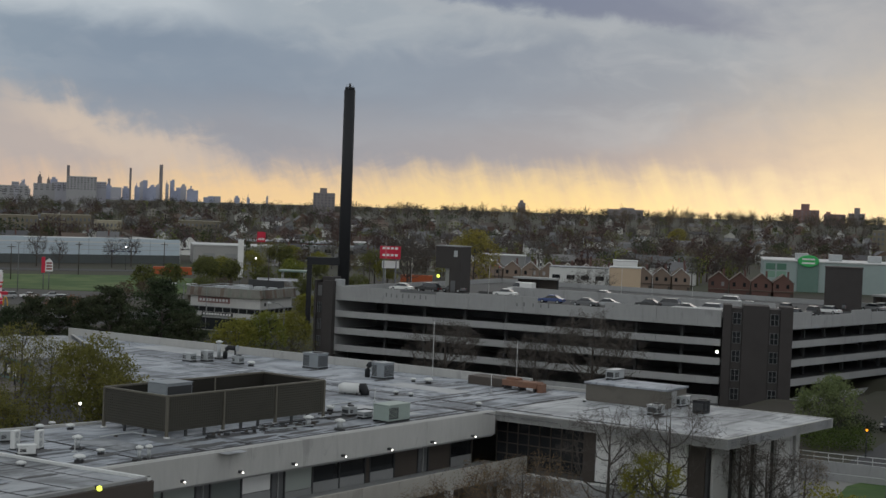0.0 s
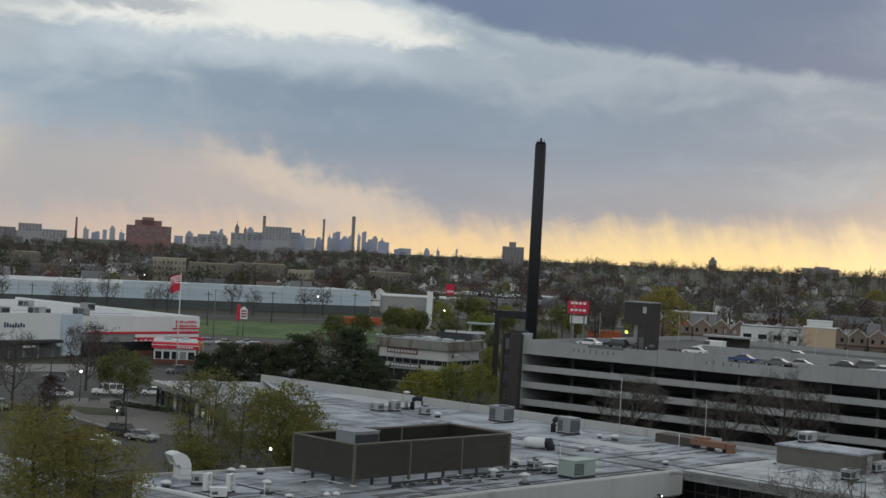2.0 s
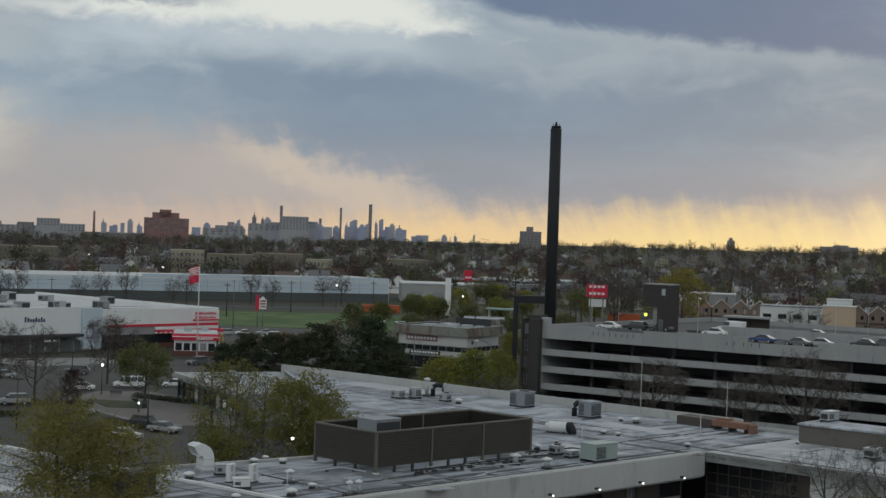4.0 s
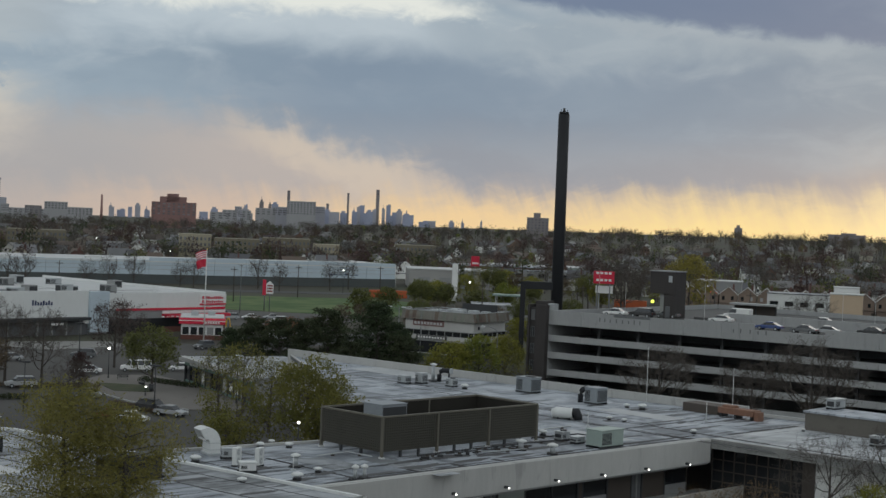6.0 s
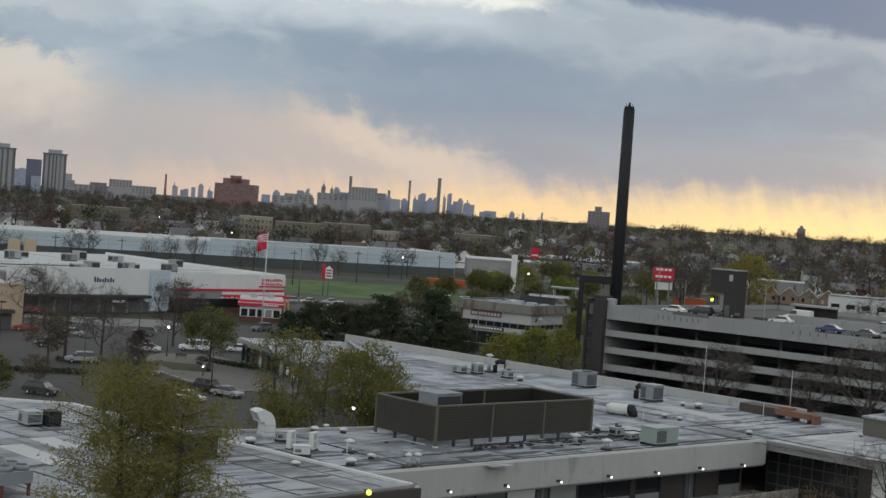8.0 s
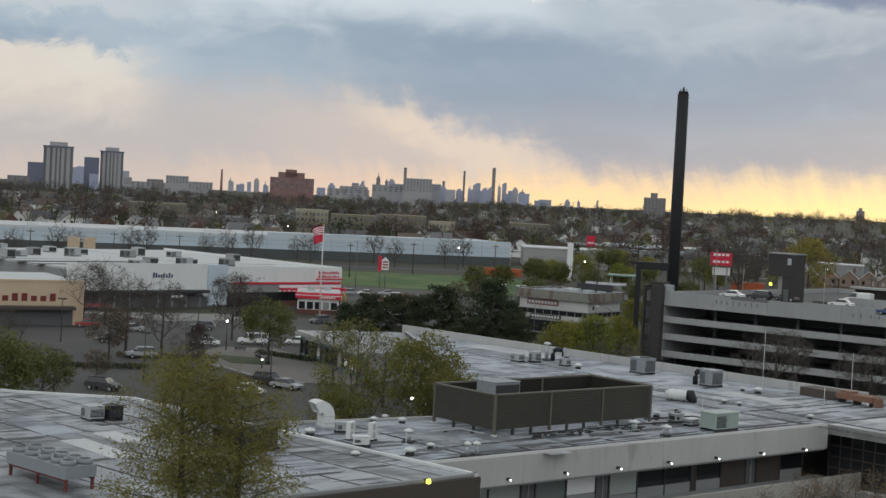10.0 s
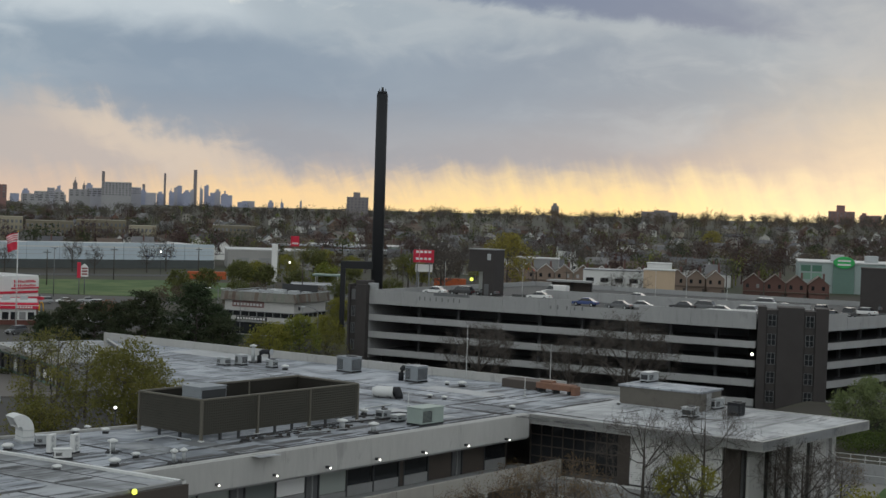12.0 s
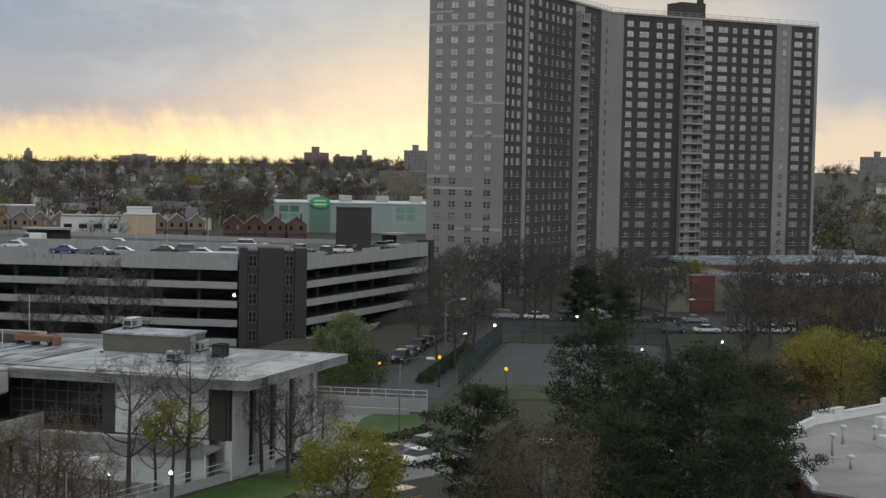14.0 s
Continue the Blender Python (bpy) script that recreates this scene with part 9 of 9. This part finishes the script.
def house(w, d, h, rise, wall, roof, label, bay=False, name="house"):
    t = thing(name, label, "house", (0, -100, -50), 0, "houses on the slopes")
    bm = bmesh.new()
    add_box(bm, (-w / 2, 0, -3), (w / 2, d, h))
    # gable triangles
    for y in (0.0, d):
        a = [bm.verts.new(p) for p in ((-w / 2, y, h), (w / 2, y, h), (0, y, h + rise - 0.2))]
        bm.faces.new(a)
    part("wall", bm, wall, t)
    part("roof", gable(w, d, h, h + rise), roof, t)
    for z in (1.0, 3.9):
        if z + 1.4 > h:
            continue
        for x in (-w * 0.28, w * 0.22):
            part("window", box((x - 0.5, -0.08, z), (x + 0.5, -0.01, z + 1.4)), M["dark_glass"], t)
    part("chimney", box((w * 0.2, d * 0.5, h + rise * 0.3), (w * 0.2 + 0.7, d * 0.5 + 0.7, h + rise + 0.8)), M["brown_brick"], t)
    if bay:
        part("porch", box((-w / 2 + 0.3, -1.8, -1), (w / 2 - 0.3, -0.02, 2.7), 0.05), wall, t)
        part("porch_roof", box((-w / 2, -2.1, 2.7), (w / 2, 0.0, 2.95)), roof, t)
    if bay:
        part("door", box((w * 0.32, -0.07 - (1.8 if bay else 0), 0), (w * 0.32 + 0.9, -0.02 - (1.8 if bay else 0), 2.1)), M["brown_panel"], t)
    return t


KINDS = [house(7.5, 11, 6.0, 3.2, WALLS[0], ROOFS[0], "white sided two-storey house with a grey gable roof", True), house(8.0, 10, 5.6, 3.0, WALLS[1], ROOFS[1], "cream house with a brown gable roof"), house(7.0, 12, 6.2, 2.6, WALLS[2], ROOFS[0], "brown brick two-storey house", True), house(8.5, 9, 4.6, 3.2, WALLS[3], ROOFS[2], "grey sided house with a pale roof"), house(7.2, 10, 5.8, 3.4, WALLS[0], ROOFS[2], "white house with a steep pale roof"), house(7.0, 11, 6.0, 2.8, WALLS[4], ROOFS[1], "red brick house with a brown roof", True)]
rh = random.Random(11)
used = set()


def gable_trim(t, w, h, rise):
    """White boards along both slopes of a front gable."""
    for way in (-1, 1):
        bm = bmesh.new()
        a = [(way * (w / 2 + 0.35), h - 0.3), (0.0, h + rise + 0.1), (0.0, h + rise - 0.12), (way * (w / 2 + 0.35), h - 0.52)]
        rows = [[bm.verts.new((x, y, z)) for x, z in a] for y in (-0.5, -0.38)]
        for i in range(4):
            bm.faces.new((rows[0][i], rows[0][(i + 1) % 4], rows[1][(i + 1) % 4], rows[1][i]))
        bm.faces.new(rows[0])
        bm.faces.new(rows[1][::-1])
        bmesh.ops.recalc_face_normals(bm, faces=bm.faces)
        part("barge_board", bm, M["white_paint"], t)


WALLS.append(material("house_tan_brick", (0.23, 0.175, 0.14), 0.85, 0.15, 0.5, island=0.3))
KINDS.append(house(6.4, 11, 6.2, 2.6, WALLS[5], ROOFS[1], "tan brick terraced house with a white-edged gable", True))
gable_trim(KINDS[6], 6.4, 6.2, 2.6)


def set_house(k, x, y, turn):
    m = pose(x, y, hill(x, y) - 0.2, 0, 0, turn)
    if k not in used:
        used.add(k)
        KINDS[k].matrix_world = m
        return KINDS[k]
    return copy_thing(KINDS[k], m)


placed = []


def near_limit(az):
    """The least distance at which houses and woods begin on a bearing."""
    if az < -4.5:
        return 690
    if az < 2:
        return 640
    if az < 4.6:
        return 600
    if az < 15:
        return 590
    if az < 22:
        return 700
    if az < 34:
        return 480
    return 400


tries = 0
while len(placed) < 222 and tries < 9000:
    tries += 1
    az = rh.uniform(-27, 23.0) if rh.random() < 0.9 else rh.uniform(34.5, 42)
    lo = near_limit(az)
    u = rh.random()
    d = 1 / (1 / lo + (1 / 1350 - 1 / lo) * u)
    x, y, _ = polar(az, d)
    # streets: snap to a loose grid along the slope
    if any((x - p) ** 2 + (y - q) ** 2 < 11.5 ** 2 for p, q in placed):
        continue
    placed.append((x, y))
    set_house(rh.choice((0, 0, 1, 2, 3, 4, 4, 5)), x, y, -az + rh.choice((0, 0, 90, -90)) + rh.uniform(-12, 12) + 10)
# terraces below the slope
for i in range(12):
    x, y = 49 + i * 6.6, 558 - i * 1.9
    set_house(6, x, y, -8)
for i in range(4):
    x, y = 131 + i * 7.0, 520 - i * 2.4
    set_house(5, x, y, -14)
long_roof = thing("row_roof", "long pale flat roof behind the terrace", "building", (60, 574, 0), -9)
part("wall", box((-9, 0, 0), (9, 12, 9.6), 0.05), M["grey_panel"], long_roof)
part("roof", box((-9.3, -0.3, 9.6), (9.3, 12.3, 10.0)), M["white_roof"], long_roof)

# ---- the many small houses farther up the slopes ----
def far_houses():
    def palette(name, stops):
        m = bpy.data.materials.new(name)
        m.use_nodes = True
        g = Net(m.node_tree)
        out, bsdf = g.node("ShaderNodeOutputMaterial"), g.node("ShaderNodeBsdfPrincipled")
        r = g.node("ShaderNodeNewGeometry").outputs["Random Per Island"]
        c = stops[0]
        for i, nxt in enumerate(stops[1:]):
            c = g.mix(g.math("GREATER_THAN", r, (i + 1) / len(stops)), c, nxt)
        grime = g.noise(g.node("ShaderNodeTexCoord").outputs["Object"], 0.4, 3)
        c = g.mix(g.math("MULTIPLY", grime, 0.4), c, (0.10, 0.095, 0.085))
        g.link(c, bsdf.inputs["Base Color"])
        bsdf.inputs["Roughness"].default_value = 0.85
        g.link(bsdf.outputs[0], out.inputs["Surface"])
        return m

    walls = palette("sidings", [(0.62, 0.62, 0.60), (0.60, 0.59, 0.55), (0.34, 0.31, 0.26), (0.15, 0.09, 0.07), (0.24, 0.245, 0.245), (0.38, 0.36, 0.32), (0.20, 0.13, 0.10), (0.16, 0.13, 0.11)])
    tops = palette("shingles", [(0.09, 0.09, 0.098), (0.14, 0.14, 0.147), (0.085, 0.066, 0.055), (0.19, 0.185, 0.185), (0.11, 0.082, 0.07)])
    r = random.Random(77)
    wv, wf, rv, rf, gv, gf = [], [], [], [], [], []
    n = 0
    while n < 340:
        az = r.uniform(-27, 23) if r.random() < 0.92 else r.uniform(34, 42)
        lo = near_limit(az) * 1.12
        d = 1 / (1 / lo + (1 / 1600 - 1 / lo) * r.random())
        x, y, _ = polar(az, d)
        if any((x - p) ** 2 + (y - q) ** 2 < 120 for p, q in placed):
            continue
        placed.append((x, y))
        n += 1
        w, dep, h, rise = r.uniform(6.5, 10), r.uniform(9, 14), r.uniform(4.5, 7.0), r.uniform(1.8, 3.6)
        m = pose(x, y, hill(x, y) - 0.3, 0, 0, -az + r.choice((0, 0, 90)) + r.uniform(-15, 15))
        b = len(wv)
        pts = [(-w / 2, 0, -3), (w / 2, 0, -3), (w / 2, dep, -3), (-w / 2, dep, -3), (-w / 2, 0, h), (w / 2, 0, h), (w / 2, dep, h), (-w / 2, dep, h), (0, 0, h + rise - 0.15), (0, dep, h + rise - 0.15)]
        wv += [tuple(m @ Vector(p)) for p in pts]
        wf += [[b + i for i in f] for f in ((0, 1, 5, 8, 4), (1, 2, 6, 5), (2, 3, 7, 9, 6), (3, 0, 4, 7))]
        b = len(rv)
        o, e = 0.5, 0.5 * rise / (w / 2)
        pts = [(-w / 2 - o, -o, h - e), (0, -o, h + rise), (w / 2 + o, -o, h - e), (-w / 2 - o, dep + o, h - e), (0, dep + o, h + rise), (w / 2 + o, dep + o, h - e)]
        pts += [(p[0], p[1], p[2] - 0.25) for p in pts]
        rv += [tuple(m @ Vector(p)) for p in pts]
        rf += [[b + i for i in f] for f in ((0, 1, 4, 3), (1, 2, 5, 4), (6, 9, 10, 7), (7, 10, 11, 8), (0, 6, 7, 1), (1, 7, 8, 2), (3, 4, 10, 9), (4, 5, 11, 10), (0, 3, 9, 6), (2, 8, 11, 5))]
        for z in (1.2, 3.9):
            for xx in (-0.3, 0.02, 0.27):
                if z + 1.3 < h:
                    b = len(gv)
                    gv += [tuple(m @ Vector((w * xx + i, -0.06, z + k))) for i, k in ((0, 0), (1.0, 0), (1.0, 1.3), (0, 1.3))]
                    gf.append([b, b + 1, b + 2, b + 3])
    for name, v, f, mat, label in (("far_house_walls", wv, wf, walls, "rows of small sided and brick houses"), ("far_house_roofs", rv, rf, tops, "shingled gable roofs of small houses"), ("far_house_windows", gv, gf, M["dark_glass"], "dark windows of small houses")):
        tagged(flat_mesh(name, v, f, mat), label, "houses", kind="stuff")


far_houses()

# ---- woods between the houses ----
def woods(name, label, leaf, count, seed, hmin, hmax, per, size, bearings, lean=1.0, far=2050, long=1.0, slim=0.62):
    """Many small trees over the slopes as one sheet of cards and stems."""
    rng = np.random.default_rng(seed)
    pts, stems = [], []
    n = 0
    while n < count:
        az = rng.uniform(*bearings)
        lo = near_limit(az) * 0.96
        u = rng.random() ** lean
        d = 1 / (1 / lo + (1 / far - 1 / lo) * u)
        x, y, _ = polar(az, d)
        if any((x - p) ** 2 + (y - q + 4) ** 2 < 30 for p, q in placed):
            continue
        h = rng.uniform(hmin, hmax)
        w = h * rng.uniform(0.32, 0.5)
        z = hill(x, y)
        k = int(per * rng.uniform(0.6, 1.4))
        q = rng.normal(0, 1, (k, 3))
        q /= np.linalg.norm(q, axis=1, keepdims=True)
        q *= rng.uniform(0.35, 1.0, (k, 1)) ** 0.5
        # a few lobes give an uneven outline
        lobe = rng.normal(0, 0.30, (5, 3))
        q = q * 0.56 + lobe[rng.integers(0, 5, k)]
        pts.append(np.array((x, y, z + h * 0.62)) + q * (w, w, h * 0.36))
        stems.append((x, y, z, h))
        n += 1
    v, f = cards(np.concatenate(pts), size, rng, -0.25 if long > 1 else 0.0, long, slim)
    v = v.tolist()
    for x, y, z, h in stems:
        b = len(v)
        r = h * 0.022
        v += [(x - r, y, z - 1), (x + r, y, z - 1), (x + r * 0.4, y, z + h * 0.7), (x - r * 0.4, y, z + h * 0.7), (x, y - r, z - 1), (x, y + r, z - 1), (x, y + r * 0.4, z + h * 0.7), (x, y - r * 0.4, z + h * 0.7)]
        f += [[b, b + 1, b + 2, b + 3], [b + 4, b + 5, b + 6, b + 7]]
    ob = flat_mesh(name, v, f, LEAF[leaf])
    tagged(ob, label, "woods", kind="stuff")


# twig colour is lightened to paint in haze over the far slopes
LEAF["wood"] = leaf_material("hazed_woodland_twigs", (0.080, 0.074, 0.067), (0.124, 0.113, 0.100))
woods("bare_woods", "leafless brown trees over the far slopes", "wood", 1450, 51, 9, 16, 140, 0.66, (-27, 42), 0.62, long=2.0, slim=0.20)
woods("budding_woods", "brown budding trees over the far slopes", "bud", 420, 52, 9, 15, 110, 0.66, (-27, 42), 0.7, long=1.6, slim=0.3)
woods("green_woods", "fresh green trees over the far slopes", "olive", 330, 53, 8, 15, 120, 0.5, (-27, 42), 0.85)
woods("yellow_woods", "yellow-green trees over the far slopes", "fresh", 95, 54, 8, 14, 110, 0.5, (-8, 42), 0.8)
woods("dark_woods", "dark evergreen trees over the far slopes", "evergreen", 230, 55, 9, 18, 120, 0.72, (-27, 42), 0.8)
woods("tall_woods", "tall dark bare trees between the houses", "maroon", 150, 57, 13, 20, 200, 0.7, (-27, 23), 0.7, far=1300, long=1.8, slim=0.25)
woods("side_woods", "budding trees on the slope beside the tower", "tan_bud", 110, 58, 8, 14, 120, 0.55, (37.5, 43), 0.8, far=1500)
woods("side_woods", "olive trees on the slope beside the tower", "olive", 70, 59, 8, 14, 120, 0.5, (37.5, 43), 0.8, far=1500)
woods("maroon_woods", "reddish budding trees over the far slopes", "maroon", 110, 56, 8, 15, 120, 0.66, (-27, 42), 0.9)


def ridge(name, label, leaf, seed, count, d0, d1, bearings, size):
    """The closed line of trees along the ridge."""
    rng = np.random.default_rng(seed)
    pts = []
    for i in range(count):
        az = rng.uniform(*bearings)
        d = rng.uniform(d0, d1)
        x, y, _ = polar(az, d)
        h = rng.uniform(6, 13) * (1.0 + 0.4 * math.sin(az * 2.7) * math.sin(az * 0.93 + 1)) * (1.45 if rng.random() < 0.12 else 1.0)
        w = h * rng.uniform(0.4, 0.6)
        k = 80
        q = np.clip(rng.normal(0, 0.45, (k, 3)), -0.8, 0.8)
        pts.append(np.array((x, y, hill(x, y) + h * 0.5)) + q * (w, w, h * 0.42))
    v, f = cards(np.concatenate(pts), size, rng, -0.25, 1.7, 0.34)
    ob = flat_mesh(name, v, f, LEAF[leaf])
    tagged(ob, label, "woods", kind="stuff")


ridge("ridge_woods", "line of bare trees along the ridge", "wood", 61, 400, 1750, 2150, (-28, 43), 0.8)
ridge("ridge_woods", "dark line of trees along the ridge", "bud", 62, 240, 1600, 2150, (-28, 43), 0.8)
ridge("ridge_woods", "dark evergreen trees along the ridge", "evergreen", 63, 200, 1500, 2100, (-28, 43), 0.8)


def ridge_crowns(name, label, leaf, seed, count, bearings, hmin, hmax):
    """Open fan-shaped crowns of bare boughs that stand above the ridge line."""
    rng = np.random.default_rng(seed)
    v, f = [], []
    for i in range(count):
        az, d = rng.uniform(*bearings), rng.uniform(1500, 2050)
        x, y, _ = polar(az, d)
        z, h = hill(x, y), rng.uniform(hmin, hmax)
        side = np.array((math.cos(radians(az)), -math.sin(radians(az)), 0.0))
        deep = np.array((side[1], -side[0], 0.0))
        root = np.array((x, y, z + h * 0.30))
        for k in range(64):
            q = rng.normal(0, 1, 3) * (1.0, 1.0, 0.6) + (0, 0, 0.75)
            way = side * q[0] + deep * q[1] + np.array((0, 0, q[2]))
            way /= np.linalg.norm(way)
            lo = root + way * h * rng.uniform(0.08, 0.42) * (0.8, 0.8, 1.0)
            hi = lo + (way + rng.normal(0, 0.3, 3)) * h * rng.uniform(0.14, 0.28)
            r = h * rng.uniform(0.008, 0.016)
            b = len(v)
            v += [lo - side * r, lo + side * r, hi + side * r * 0.4, hi - side * r * 0.4]
            f.append([b, b + 1, b + 2, b + 3])
        b, r = len(v), h * 0.02
        v += [np.array((x, y, z - 1)) - side * r, np.array((x, y, z - 1)) + side * r, root + side * r + (0, 0, h * 0.3), root - side * r + (0, 0, h * 0.3)]
        f.append([b, b + 1, b + 2, b + 3])
    tagged(flat_mesh(name, v, f, LEAF[leaf]), label, "woods", kind="stuff")


ridge_crowns("ridge_crowns", "bare open tree crowns along the ridge", "wood", 64, 260, (-28, 43), 13, 19)
# bud brown here paints the orange backlight on bare crowns
ridge_crowns("ridge_crowns", "bare open ridge tree crowns painted with a backlit brown tint", "bud", 65, 130, (1, 30), 14, 21)

# single far trees that stand out
willow = plant(leafy_tree("tree", "large yellow willow beyond the garage", 71, 20.0, 17, "golden_fresh", 5200, 0.34, 0.1, 12), 4.95, 500, 0)
plant_copy(willow, 12.6, 980, 30, 0.8)
plant(leafy_tree("tree", "yellow-green tree by the road", 72, 9, 10, "fresh", 1400, 0.4, 0.1, 9), -1.9, 480, 0)
oak = plant(bare_tree("tree", "large bare oak beyond the chimney", 73, 17, 17, 1, base=0.2, thin=2.0), 2.6, 470, 0)
plant_copy(oak, 9.6, 420, 60, 0.75)
plant_copy(oak, 8.9, 424, 160, 0.65)
row_tree = plant(bare_tree("tree", "bare roadside tree before the long shed", 74, 13, 9, 0, base=0.2, thin=2.2, haze=3), -23.0, 478, 0)
for i, az in enumerate((-22.4, -20.4, -19.8, -17.6, -16.8, -15.9, -14.2, -13.7, -11.3, -10.5, -8.6, -7.9, -24.6)):
    plant_copy(row_tree, az, 486 + 10 * (i % 3) + (az + 24) * 5.0, i * 50, 0.85 + 0.1 * (i % 3))
shrubs = plant(leafy_tree("tree", "round olive tree on the lawn", 75, 8.0, 9.0, "olive", 1300, 0.42, 0.15, 9), -7.4, 420, 0)
for az, d, s in ((-6.4, 455, 0.9), (-4.2, 470, 1.0), (-3.0, 455, 0.9), (-5.2, 500, 1.0), (-0.6, 430, 0.8), (0.8, 400, 0.8)):
    plant_copy(shrubs, az, d, az * 40, s)


def utility_pole(x, y, h=11.0):
    t = thing("utility_pole", "grey wooden utility pole with a crossarm", "pole", (x, y, hill(x, y)), 20, "utility poles")
    part("pole", tube([(0, 0, 0), (0, 0, h)], [0.2, 0.13], 6), M["bark"], t)
    part("crossarm", box((-1.2, -0.08, h - 1.0), (1.2, 0.08, h - 0.8)), M["bark"], t)


for az, d in ((-24.0, 470), (-21.0, 476), (-18.6, 484), (-12.2, 480), (-9.8, 520), (-6.7, 545), (1.0, 440), (5.9, 430), (7.2, 445), (-2.8, 430)):
    x, y, _ = polar(az, d)
    utility_pole(x, y)
for az, d, h in ((-14.6, 700, 9), (-17.3, 880, 10), (-8.1, 560, 8), (-3.3, 520, 7), (5.6, 560, 8), (5.9, 565, 8), (0.2, 620, 8)):
    x, y, _ = polar(az, d)
    lamp_post("street_lamp", (x, y, hill(x, y)), h, "white", "far lit street lamp", 0.4)
for az, d, h in ((5.75, 470, 9.5), (5.95, 472, 9.2)):
    x, y, _ = polar(az, d)
    lamp_post("traffic_light", (x, y, 0), h, "red", "far red traffic light", 0.14)
